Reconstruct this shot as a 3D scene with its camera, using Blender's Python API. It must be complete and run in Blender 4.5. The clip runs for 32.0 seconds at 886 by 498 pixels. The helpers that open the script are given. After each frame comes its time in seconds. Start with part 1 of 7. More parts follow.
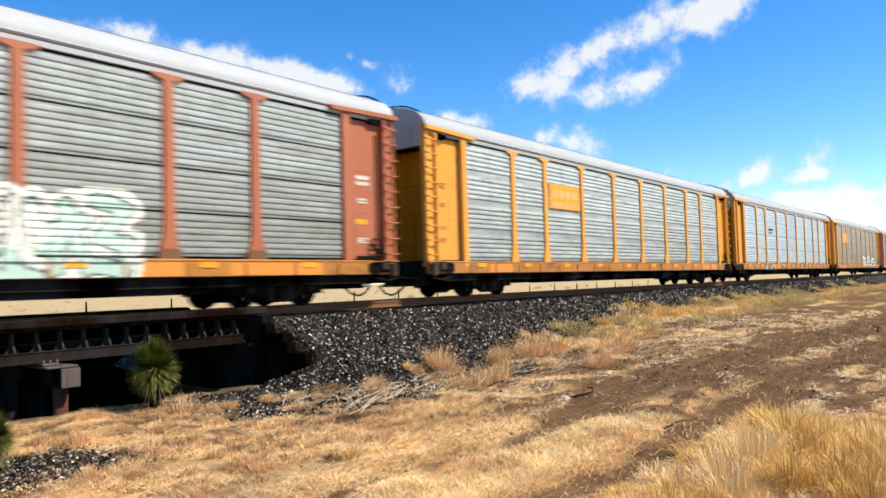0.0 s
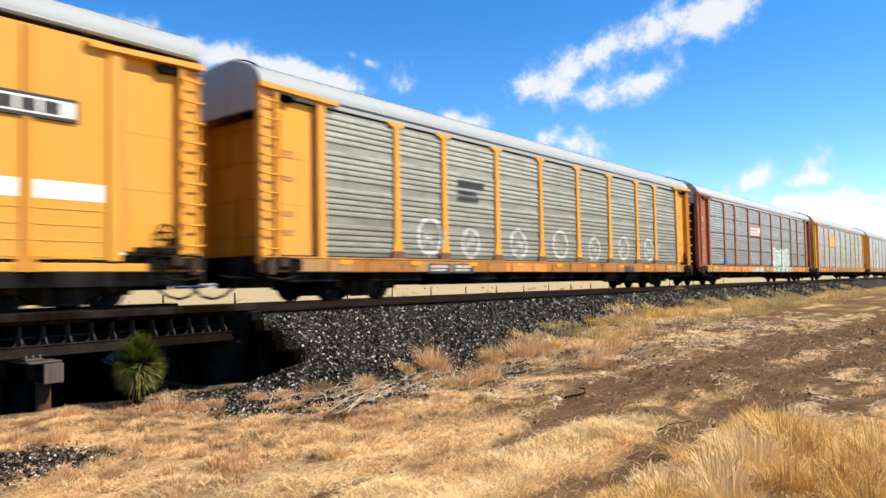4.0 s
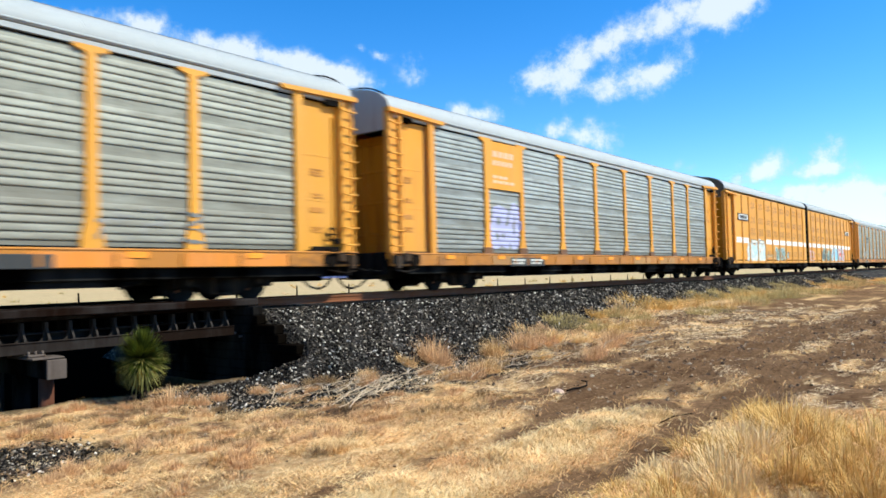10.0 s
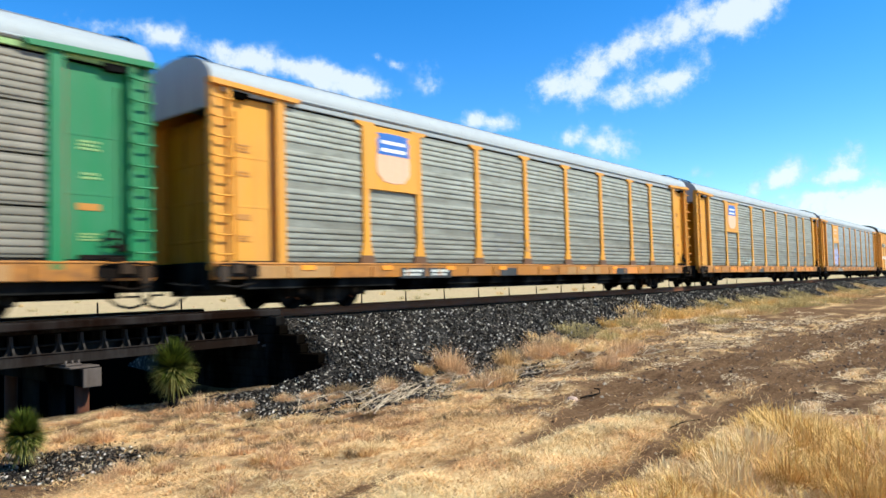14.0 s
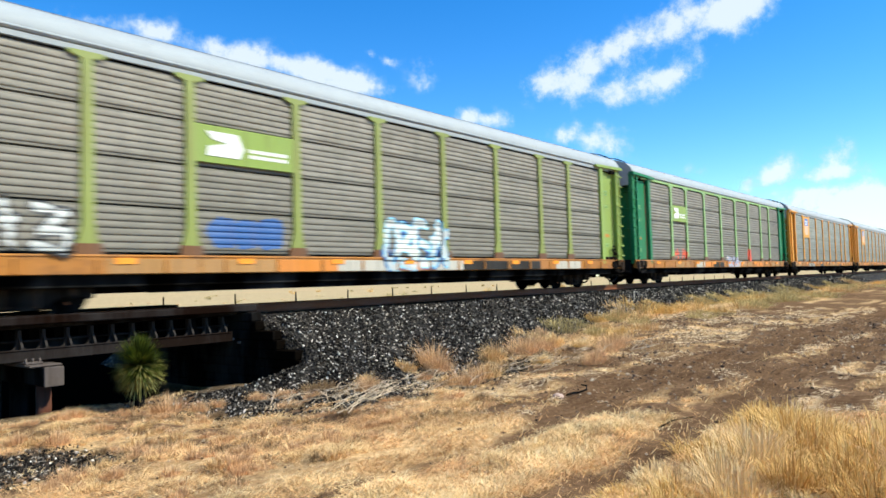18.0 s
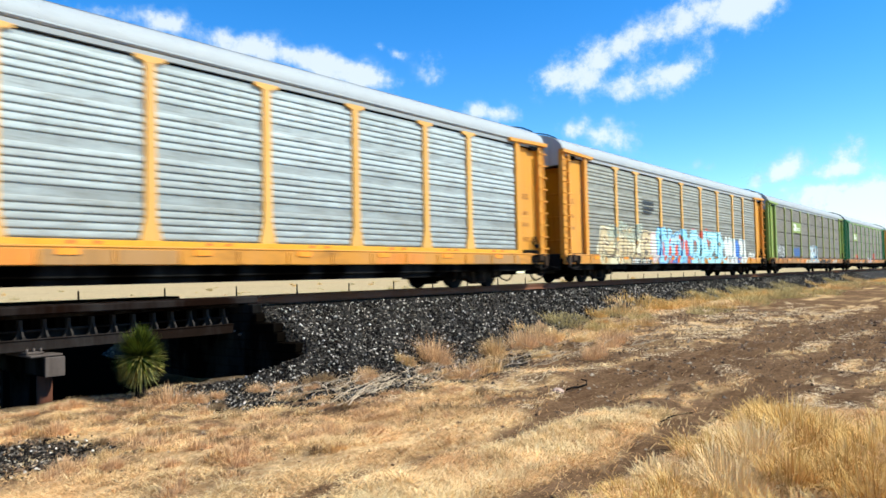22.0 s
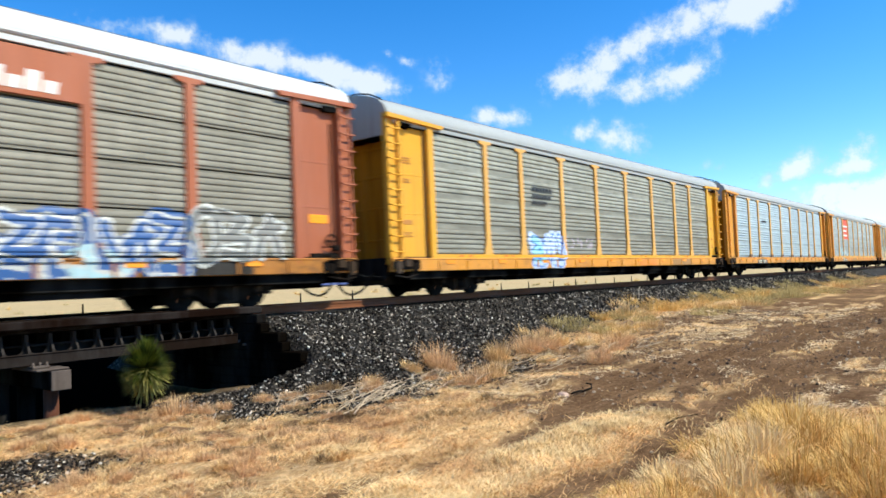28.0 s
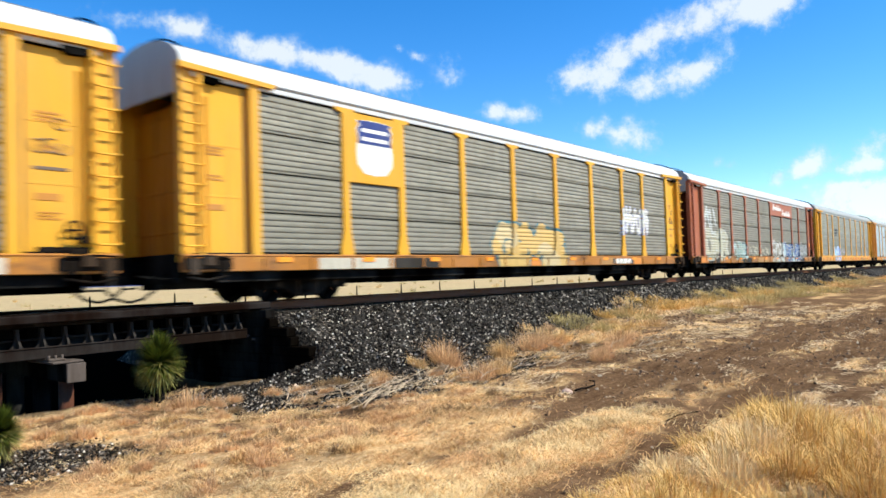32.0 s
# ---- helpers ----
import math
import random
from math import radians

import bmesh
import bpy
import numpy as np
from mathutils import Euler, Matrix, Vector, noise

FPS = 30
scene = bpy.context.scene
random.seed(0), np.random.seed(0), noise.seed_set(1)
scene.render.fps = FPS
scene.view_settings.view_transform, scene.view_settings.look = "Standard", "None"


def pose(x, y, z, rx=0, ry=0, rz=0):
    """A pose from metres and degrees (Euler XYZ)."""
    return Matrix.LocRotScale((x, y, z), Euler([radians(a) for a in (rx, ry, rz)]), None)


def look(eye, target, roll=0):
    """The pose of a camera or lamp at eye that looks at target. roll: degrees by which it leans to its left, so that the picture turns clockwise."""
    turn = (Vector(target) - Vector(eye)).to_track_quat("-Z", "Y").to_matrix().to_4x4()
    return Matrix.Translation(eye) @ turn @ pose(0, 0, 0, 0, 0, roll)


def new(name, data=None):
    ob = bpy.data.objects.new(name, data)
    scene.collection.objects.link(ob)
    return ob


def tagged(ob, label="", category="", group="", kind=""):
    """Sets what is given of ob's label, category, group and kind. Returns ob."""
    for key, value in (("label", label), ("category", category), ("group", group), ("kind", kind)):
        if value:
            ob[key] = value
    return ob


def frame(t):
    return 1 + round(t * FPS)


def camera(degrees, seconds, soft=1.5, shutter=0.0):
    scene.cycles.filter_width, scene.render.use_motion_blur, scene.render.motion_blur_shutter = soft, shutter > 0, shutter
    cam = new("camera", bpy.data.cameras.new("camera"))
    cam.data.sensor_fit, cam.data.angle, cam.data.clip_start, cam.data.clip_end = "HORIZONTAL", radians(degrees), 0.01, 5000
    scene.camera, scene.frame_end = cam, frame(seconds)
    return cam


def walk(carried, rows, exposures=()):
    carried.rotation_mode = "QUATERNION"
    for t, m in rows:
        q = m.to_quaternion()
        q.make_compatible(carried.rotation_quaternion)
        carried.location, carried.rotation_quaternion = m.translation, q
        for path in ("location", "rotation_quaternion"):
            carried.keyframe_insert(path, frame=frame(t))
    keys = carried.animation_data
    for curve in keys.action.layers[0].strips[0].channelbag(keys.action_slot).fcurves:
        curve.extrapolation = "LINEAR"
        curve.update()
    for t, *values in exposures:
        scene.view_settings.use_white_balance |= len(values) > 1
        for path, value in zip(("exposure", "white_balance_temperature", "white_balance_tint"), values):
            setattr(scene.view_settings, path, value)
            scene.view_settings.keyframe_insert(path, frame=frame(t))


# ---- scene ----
EYE_ROWS = [
    (0, 0.000, -0.000, 1.630, 92.642, 1.639, -51.171),
    (0.5, 0.165, 0.070, 1.598, 92.617, 1.817, -51.479),
    (1, 0.304, 0.131, 1.577, 92.611, 2.033, -51.747),
    (1.5, 0.314, 0.142, 1.569, 92.517, 1.917, -51.839),
    (2, 0.174, 0.082, 1.599, 92.353, 1.545, -51.608),
    (2.5, 0.000, 0.000, 1.630, 92.215, 1.031, -51.213),
    (3, 0.017, 0.011, 1.619, 92.369, 0.921, -51.138),
    (3.5, 0.114, 0.056, 1.602, 92.485, 0.943, -51.362),
    (5.5, 0.233, 0.105, 1.585, 92.984, 1.333, -51.959),
    (6, 0.109, 0.045, 1.609, 92.976, 1.331, -51.705),
    (6.5, 0.080, 0.038, 1.610, 92.948, 1.655, -51.660),
    (7, 0.000, 0.005, 1.629, 92.780, 1.818, -51.399),
    (7.5, -0.126, -0.058, 1.642, 92.692, 1.741, -51.009),
    (8, 0.051, 0.031, 1.617, 92.600, 1.831, -51.266),
    (8.5, 0.242, 0.111, 1.588, 92.593, 2.058, -51.592),
    (9, 0.296, 0.140, 1.583, 92.429, 1.966, -51.724),
    (9.5, 0.363, 0.175, 1.563, 92.338, 1.944, -51.865),
    (10, 0.183, 0.092, 1.602, 92.083, 1.389, -51.521),
    (10.5, 0.097, 0.046, 1.606, 92.251, 1.047, -51.231),
    (11, 0.010, 0.006, 1.630, 92.465, 0.920, -50.920),
    (11.5, 0.008, -0.005, 1.625, 92.739, 0.984, -50.717),
    (12, 0.080, 0.025, 1.614, 92.913, 1.216, -50.866),
    (12.5, 0.107, 0.042, 1.603, 93.051, 1.452, -51.157),
    (13, 0.052, 0.030, 1.619, 93.021, 1.596, -51.428),
    (13.5, -0.086, -0.039, 1.638, 92.907, 1.606, -51.139),
    (14, -0.298, -0.138, 1.672, 92.749, 1.489, -50.681),
    (14.5, -0.196, -0.089, 1.661, 92.754, 1.731, -50.770),
    (15, -0.061, -0.032, 1.638, 92.906, 1.833, -50.815),
    (15.5, -0.143, -0.067, 1.647, 92.911, 1.512, -50.490),
    (17.5, 0.222, 0.105, 1.589, 92.623, 1.818, -51.498),
    (18, 0.212, 0.106, 1.588, 92.512, 1.698, -51.590),
    (18.5, 0.088, 0.049, 1.624, 92.200, 1.187, -51.362),
    (19, 0.008, 0.023, 1.622, 92.080, 0.894, -51.284),
    (19.5, 0.053, 0.036, 1.615, 92.079, 0.935, -51.367),
    (20, 0.146, 0.068, 1.599, 92.143, 1.189, -51.529),
    (20.5, 0.172, 0.085, 1.600, 92.053, 1.185, -51.585),
    (21, 0.316, 0.140, 1.569, 92.141, 1.481, -51.755),
    (21.5, 0.228, 0.110, 1.593, 92.013, 1.257, -51.596),
    (22, 0.220, 0.108, 1.586, 92.025, 1.200, -51.495),
    (22.5, 0.238, 0.106, 1.583, 92.050, 1.268, -51.568),
    (23, 0.214, 0.084, 1.589, 92.176, 1.268, -51.508),
    (23.5, 0.171, 0.073, 1.599, 92.288, 1.321, -51.501),
    (24, 0.138, 0.059, 1.610, 92.371, 1.486, -51.463),
    (24.5, 0.084, 0.032, 1.611, 92.477, 1.483, -51.288),
    (25, 0.028, 0.005, 1.618, 92.527, 1.520, -51.161),
    (25.5, -0.024, -0.022, 1.638, 92.510, 1.591, -51.030),
    (27.5, -0.169, -0.098, 1.668, 92.457, 1.780, -50.748),
    (28, 0.196, 0.083, 1.595, 92.498, 2.321, -51.235),
    (28.5, 0.408, 0.173, 1.566, 92.440, 2.741, -51.506),
    (29, 0.370, 0.156, 1.563, 92.385, 2.689, -51.460),
    (29.5, 0.323, 0.134, 1.570, 92.264, 2.437, -51.397),
    (30, 0.351, 0.141, 1.567, 92.232, 2.397, -51.367),
    (30.5, 0.418, 0.174, 1.560, 92.330, 2.661, -51.553),
    (31, 0.247, 0.099, 1.596, 92.205, 2.292, -51.314),
    (31.5, 0.080, 0.030, 1.613, 92.214, 1.999, -51.171),
    (32, -0.037, -0.026, 1.638, 92.158, 1.822, -50.978),
]
cam = camera(63.3, 32.0, soft=1.6, shutter=0.45)
walk(cam, [(t, pose(x, y, z, rx, ry, rz)) for t, x, y, z, rx, ry, rz in EYE_ROWS],
     [(0.0, 0.25, 6950, 7), (3.5, 0.25, 6950, 7), (5.5, 0.24, 6950, 6), (6.5, 0.24, 6850, 5), (8.0, 0.24, 6450, 1), (9.0, 0.24, 6300, 0), (13.0, 0.25, 6250, 0), (25.0, 0.25, 6250, 0), (28.0, 0.24, 6400, 1), (32.0, 0.24, 6500, 2)])

# ---- light: high sun from behind the camera's right shoulder, clear desert sky ----
SUN_ELEV, SUN_AZ = 47.0, -62.0          # degrees; azimuth counted from +x (along the track) towards +y
sun_dir = Vector((math.cos(radians(SUN_ELEV)) * math.cos(radians(SUN_AZ)),
                  math.cos(radians(SUN_ELEV)) * math.sin(radians(SUN_AZ)), math.sin(radians(SUN_ELEV))))
sun_data = bpy.data.lights.new("sun", "SUN")
sun_data.energy, sun_data.angle, sun_data.color = 6.0, radians(0.53), (1.0, 0.925, 0.79)
sun = new("sun", sun_data)
sun.matrix_world = look(sun_dir * 100, (0, 0, 0))
world = bpy.data.worlds.new("sky")
scene.world = world
world.use_nodes = True
wn = world.node_tree
sky = wn.nodes.new("ShaderNodeTexSky")
sky.sky_type, sky.sun_disc = "NISHITA", False
sky.sun_elevation, sky.sun_rotation = radians(SUN_ELEV), radians(90 - SUN_AZ)
sky.altitude, sky.air_density, sky.dust_density, sky.ozone_density = 1400, 1.0, 0.3, 2.5
wn.nodes["Background"].inputs["Strength"].default_value = 0.13
deep = wn.nodes.new("ShaderNodeHueSaturation")
deep.inputs["Saturation"].default_value, deep.inputs["Value"].default_value = 1.38, 1.58
deep.inputs["Hue"].default_value = 0.507
wn.links.new(sky.outputs[0], deep.inputs["Color"])
wn.links.new(deep.outputs[0], wn.nodes["Background"].inputs["Color"])
scene.view_settings.exposure = 0.25

# ---- plan, in metres: the track runs along x ----
RAIL = 1.15                    # top of the rails
AXIS = 14.7                    # the track's centre line
BRIDGE_END = 9.6               # the trestle lies at smaller x, the ballast at larger
L = 28.6                       # length of a car between couplings
GAP = 1.3                      # room between two bodies


def smooth(a, b, v):
    k = np.clip((v - a) / (b - a), 0, 1)
    return k * k * (3 - 2 * k)


def hills(x, y):
    """Soft unevenness of the ground."""
    return (0.035 * np.sin(1.7 * x + 0.6 * y) * np.sin(0.9 * y - 0.4 * x + 1) + 0.02 * np.sin(4.1 * x - 2.3 * y) + 0.015 * np.sin(3.3 * y + 5.7 * x + 2)
            + 0.01 * np.sin(9.1 * x + 3.3 * y) * np.sin(7.7 * y - 2 * x)
            + (0.07 * (value_noise(x, y, 71, 0.42) - 0.5) + 0.05 * (value_noise(x, y, 72, 0.9) - 0.5)) * (0.35 + 0.65 * smooth(4.8, 6.0, y)) * (1 - smooth(11.5, 12.5, y)))


def ground_z(x, y):
    """Height of the soil without the ballast."""
    x, y = np.asarray(x, float), np.asarray(y, float)
    low = -0.33 + 0.5 * smooth(11.5, 25, x)
    z = low * smooth(5.0, 9.6, y) * (1 - smooth(18, 26, y))
    z = z - 0.9 * smooth(12.15, 13.0, y) * (1 - smooth(19.5, 23.0, y)) * (1 - smooth(BRIDGE_END - 1.2, BRIDGE_END + 0.8, x))
    z = z + 0.07 * (1 - smooth(3.6, 6.2, x)) * smooth(7.5, 10.5, y) * (1 - smooth(12.15, 13.0, y))
    near = np.exp(-((x - 10) ** 2 + (y - 5) ** 2) / 900)
    ruts = 0.05 * road(x, y)
    return z + hills(x, y) * near - ruts


RUT_FAR = [(2.0, 4.3), (4.5, 4.25), (5.5, 4.2), (6.0, 4.1), (6.9, 4.12), (7.9, 4.2), (9.2, 4.6), (11.5, 4.65), (14.2, 4.5), (17.5, 4.2), (21.0, 3.7), (29.0, 3.4), (60.0, 3.0), (150.0, 3.2)]
RUT_NEAR = [(2.5, 2.7), (4.9, 2.75), (6.8, 2.72), (7.5, 2.78), (9.0, 2.9), (14.0, 2.8), (19.8, 2.4), (29.0, 2.0), (60.0, 1.6), (150.0, 2.0)]


def road(x, y):
    """1 in the two wheel ruts of the dirt road, 0 beside them."""
    x, y = np.asarray(x, float), np.asarray(y, float)
    x = x + 0.12 * np.sin(2.1 * y)
    wob = 0.04 * np.sin(2.7 * x) + 0.03 * np.sin(5.9 * x + 1)
    a = np.exp(-((y - wob - np.interp(x, *zip(*RUT_FAR))) / np.interp(x, [4, 5.5, 6, 7, 8, 10, 20], [0.1, 0.12, 0.15, 0.28, 0.5, 0.8, 0.8])) ** 4)
    b = np.exp(-((y - wob - np.interp(x, *zip(*RUT_NEAR))) / np.interp(x, [4, 7.5, 10, 20], [0.24, 0.27, 0.4, 0.55])) ** 4)
    return np.maximum(a, b)


def ballast_z(x, y):
    """Height of the ballast bank, -9 where there is none."""
    side = np.abs(np.asarray(y, float) - AXIS)
    z = np.where(side < 1.75, RAIL - 0.23, RAIL - 0.23 - (side - 1.75) * 0.385)
    fall = np.clip(BRIDGE_END + 0.28 - np.asarray(x, float), 0, None)
    return z - np.where(fall > 0, 2.4 * smooth(10.9, 12.2, np.asarray(y, float)) + fall * 0.19, 0)


def top_z(x, y):
    return np.maximum(ground_z(x, y), ballast_z(x, y) + 0.02 * np.sin(8 * np.asarray(x)) * np.sin(7 * np.asarray(y)))


# ---- materials ----
def material(name):
    m = bpy.data.materials.new(name)
    m.use_nodes = True
    return m, m.node_tree.nodes, m.node_tree.links, m.node_tree.nodes["Principled BSDF"]


def ramp(nodes, stops):
    r = nodes.new("ShaderNodeValToRGB")
    e = r.color_ramp.elements
    while len(e) < len(stops):
        e.new(0.5)
    for k, (p, c) in enumerate(stops):
        e[k].position, e[k].color = p, (*c, 1)
    return r


def noise_node(nodes, links, scale, detail=5.0, stretch=None, coord="Object", rough=0.6):
    tc = nodes.new("ShaderNodeTexCoord")
    n = nodes.new("ShaderNodeTexNoise")
    n.inputs["Scale"].default_value, n.inputs["Detail"].default_value, n.inputs["Roughness"].default_value = scale, detail, rough
    if stretch:
        mp = nodes.new("ShaderNodeMapping")
        mp.inputs["Scale"].default_value = stretch
        links.new(tc.outputs[coord], mp.inputs[0])
        links.new(mp.outputs[0], n.inputs["Vector"])
    else:
        links.new(tc.outputs[coord], n.inputs["Vector"])
    return n


def mix(nodes, links, a, b, fac, blend="MIX"):
    """a, b: sockets or colours; fac: a socket or number."""
    m = nodes.new("ShaderNodeMix")
    m.data_type, m.blend_type = "RGBA", blend
    for sock, v in ((m.inputs[6], a), (m.inputs[7], b)):
        if isinstance(v, tuple):
            sock.default_value = (*v, 1)
        else:
            links.new(v, sock)
    if isinstance(fac, (int, float)):
        m.inputs[0].default_value = fac
    else:
        links.new(fac, m.inputs[0])
    return m.outputs[2]


def bump(nodes, links, bsdf, height, strength, distance):
    b = nodes.new("ShaderNodeBump")
    b.inputs["Strength"].default_value, b.inputs["Distance"].default_value = strength, distance
    links.new(height, b.inputs["Height"])
    links.new(b.outputs[0], bsdf.inputs["Normal"])


def painted(name, colour, dirt=(0.16, 0.09, 0.05), amount=0.45, rough=0.55, metal=0.0, gloss=0.4, flow=(2.2, 2.2, 0.12)):
    """Weathered paint: blotches, streaks that run down, fine grain."""
    m, n, l, b = material(name)
    big = noise_node(n, l, 0.9, 6, (1, 1, 0.35))
    streak = noise_node(n, l, 3.0, 7, flow)
    fine = noise_node(n, l, 30, 3)
    r1 = ramp(n, [(0.45, (0, 0, 0)), (0.8, (1, 1, 1))])
    r2 = ramp(n, [(0.52, (0, 0, 0)), (0.78, (1, 1, 1))])
    l.new(big.outputs[0], r1.inputs[0])
    l.new(streak.outputs[0], r2.inputs[0])
    faded = tuple(min(1, 0.92 * c + 0.08 * 0.5) for c in colour)
    c = mix(n, l, colour, faded, r1.outputs[0])
    scale = n.new("ShaderNodeMath")
    scale.operation = "MULTIPLY"
    scale.inputs[1].default_value = amount
    l.new(r2.outputs[0], scale.inputs[0])
    c = mix(n, l, c, dirt, scale.outputs[0])
    g = ramp(n, [(0.3, (0.9, 0.9, 0.9)), (0.7, (1.06, 1.06, 1.06))])
    l.new(fine.outputs[0], g.inputs[0])
    c = mix(n, l, c, g.outputs[0], 0.8, "MULTIPLY")
    info = n.new("ShaderNodeObjectInfo")
    v = ramp(n, [(0, (0.93, 0.92, 0.9)), (1, (1.05, 1.05, 1.05))])
    l.new(info.outputs["Random"], v.inputs[0])
    c = mix(n, l, c, v.outputs[0], 1.0, "MULTIPLY")
    l.new(c, b.inputs["Base Color"])
    b.inputs["Roughness"].default_value, b.inputs["Metallic"].default_value = rough, metal
    b.inputs["Specular IOR Level"].default_value = gloss
    bump(n, l, b, fine.outputs[0], 0.12, 0.004)
    return m


def steel_sheet(name, light, dark, amount, rust=0.15, grime_shade=0.0, rough=0.68, smudge=0.55):
    """Galvanised sheet: spangle, dirt that runs down, rust blooms, a darker lower part."""
    m, n, l, b = material(name)
    big = noise_node(n, l, 1.4, 8, (0.5, 1, 2.0), "Object", 0.7)
    streak = noise_node(n, l, 2.6, 8, (2.0, 1, 0.22))
    fine = noise_node(n, l, 45, 3)
    own = n.new("ShaderNodeObjectInfo")
    for tex in (big, streak):
        tex.noise_dimensions = "4D"
        k4 = n.new("ShaderNodeMath")
        k4.operation = "MULTIPLY"
        k4.inputs[1].default_value = 40
        l.new(own.outputs["Random"], k4.inputs[0])
        l.new(k4.outputs[0], tex.inputs["W"])
    rr = ramp(n, [(0.38, (0, 0, 0)), (0.72, (1, 1, 1))])
    l.new(big.outputs[0], rr.inputs[0])
    c = mix(n, l, light, dark, rr.outputs[0])
    rs = ramp(n, [(0.48, (0, 0, 0)), (0.8, (1, 1, 1))])
    l.new(streak.outputs[0], rs.inputs[0])
    k = n.new("ShaderNodeMath")
    k.operation = "MULTIPLY"
    k.inputs[1].default_value = amount
    l.new(rs.outputs[0], k.inputs[0])
    c = mix(n, l, c, (0.1, 0.085, 0.07), k.outputs[0])
    if grime_shade:
        # dirt thrown up from the track, in drifts; also paints dim lower reflections
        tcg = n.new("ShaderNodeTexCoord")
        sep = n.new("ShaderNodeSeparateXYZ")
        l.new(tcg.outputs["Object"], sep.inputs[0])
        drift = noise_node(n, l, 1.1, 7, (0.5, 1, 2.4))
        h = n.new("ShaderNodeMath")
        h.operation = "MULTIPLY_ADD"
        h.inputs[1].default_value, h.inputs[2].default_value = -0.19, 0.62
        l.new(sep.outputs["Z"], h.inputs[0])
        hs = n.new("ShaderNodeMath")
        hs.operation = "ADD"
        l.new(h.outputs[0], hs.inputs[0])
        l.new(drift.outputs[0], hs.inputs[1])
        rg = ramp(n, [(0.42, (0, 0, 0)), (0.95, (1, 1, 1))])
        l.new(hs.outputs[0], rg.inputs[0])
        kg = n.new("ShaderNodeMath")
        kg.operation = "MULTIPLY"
        kg.inputs[1].default_value = grime_shade
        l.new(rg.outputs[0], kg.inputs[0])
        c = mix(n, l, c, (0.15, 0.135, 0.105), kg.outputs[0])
    smear = noise_node(n, l, 1.0, 6, (2.2, 1, 13), "Object", 0.65)
    rm = ramp(n, [(0.52, (0, 0, 0)), (0.70, (smudge,) * 3)])
    l.new(smear.outputs[0], rm.inputs[0])
    c = mix(n, l, c, (0.13, 0.125, 0.10), rm.outputs[0])
    fleck = noise_node(n, l, 7.0, 6, (0.55, 1, 1.5), "Object", 0.8)
    rf = ramp(n, [(0.55, (0, 0, 0)), (0.72, (0.75 * smudge,) * 3)])
    l.new(fleck.outputs[0], rf.inputs[0])
    c = mix(n, l, c, (0.10, 0.09, 0.07), rf.outputs[0])
    worn = noise_node(n, l, 2.3, 7, (0.4, 1, 3.0), "Object", 0.7)
    rw = ramp(n, [(0.50, (0, 0, 0)), (0.66, (0.55 * smudge,) * 3)])
    l.new(worn.outputs[0], rw.inputs[0])
    c = mix(n, l, c, tuple(min(1.0, 1.2 * q) for q in light), rw.outputs[0])
    bloom = noise_node(n, l, 1.7, 9, None, "Object", 0.75)
    rb = ramp(n, [(0.6, (0, 0, 0)), (0.78, (1, 1, 1))])
    l.new(bloom.outputs[0], rb.inputs[0])
    k2 = n.new("ShaderNodeMath")
    k2.operation = "MULTIPLY"
    k2.inputs[1].default_value = rust
    l.new(rb.outputs[0], k2.inputs[0])
    c = mix(n, l, c, (0.2, 0.1, 0.05), k2.outputs[0])
    g = ramp(n, [(0.3, (0.88, 0.88, 0.88)), (0.7, (1.08, 1.08, 1.08))])
    l.new(fine.outputs[0], g.inputs[0])
    c = mix(n, l, c, g.outputs[0], 0.8, "MULTIPLY")
    info = n.new("ShaderNodeObjectInfo")
    v = ramp(n, [(0, (0.94, 0.94, 0.93)), (1, (1.04, 1.04, 1.04))])
    l.new(info.outputs["Random"], v.inputs[0])
    c = mix(n, l, c, v.outputs[0], 1.0, "MULTIPLY")
    l.new(c, b.inputs["Base Color"])
    b.inputs["Roughness"].default_value, b.inputs["Metallic"].default_value = rough, 0.12
    b.inputs["Specular IOR Level"].default_value = 0.28
    bump(n, l, b, fine.outputs[0], 0.08, 0.003)
    return m


YELLOW = painted("yellow_paint", (0.67, 0.292, 0.034), dirt=(0.20, 0.09, 0.03), amount=0.4, gloss=0.25)
LEMON = painted("warm_lemon_paint", (0.71, 0.355, 0.026), dirt=(0.22, 0.10, 0.02), amount=0.4, gloss=0.25)
AMBER = painted("amber_paint", (0.65, 0.298, 0.038), dirt=(0.3, 0.13, 0.03), amount=0.25, gloss=0.25)
ORANGE_SILL = painted("sill_yellow_paint", (0.40, 0.15, 0.014), dirt=(0.05, 0.028, 0.015), amount=0.9, flow=(0.35, 1, 0.8))
GOLD_SILL = painted("golden_sill_paint", (0.60, 0.25, 0.025), dirt=(0.14, 0.06, 0.02), amount=0.6, flow=(0.35, 1, 0.8))
RUST_RED = painted("oxide_red_paint", (0.36, 0.10, 0.038), dirt=(0.10, 0.04, 0.02), amount=0.5)
LIME = painted("lime_green_paint", (0.25, 0.335, 0.06), dirt=(0.15, 0.10, 0.035), amount=0.6)
# lime taken darker: the end recess's shade is in the paint
LIME_DOOR = painted("shaded_grimy_lime_door", (0.085, 0.12, 0.03), dirt=(0.03, 0.03, 0.012), amount=0.8, gloss=0.05)
LIME_POST = painted("stained_lime_post_paint", (0.235, 0.265, 0.06), dirt=(0.13, 0.085, 0.03), amount=0.85)
GREEN = painted("dark_green_paint", (0.008, 0.165, 0.05), amount=0.35)
WHITE = painted("white_paint", (0.8, 0.78, 0.74), amount=0.2)
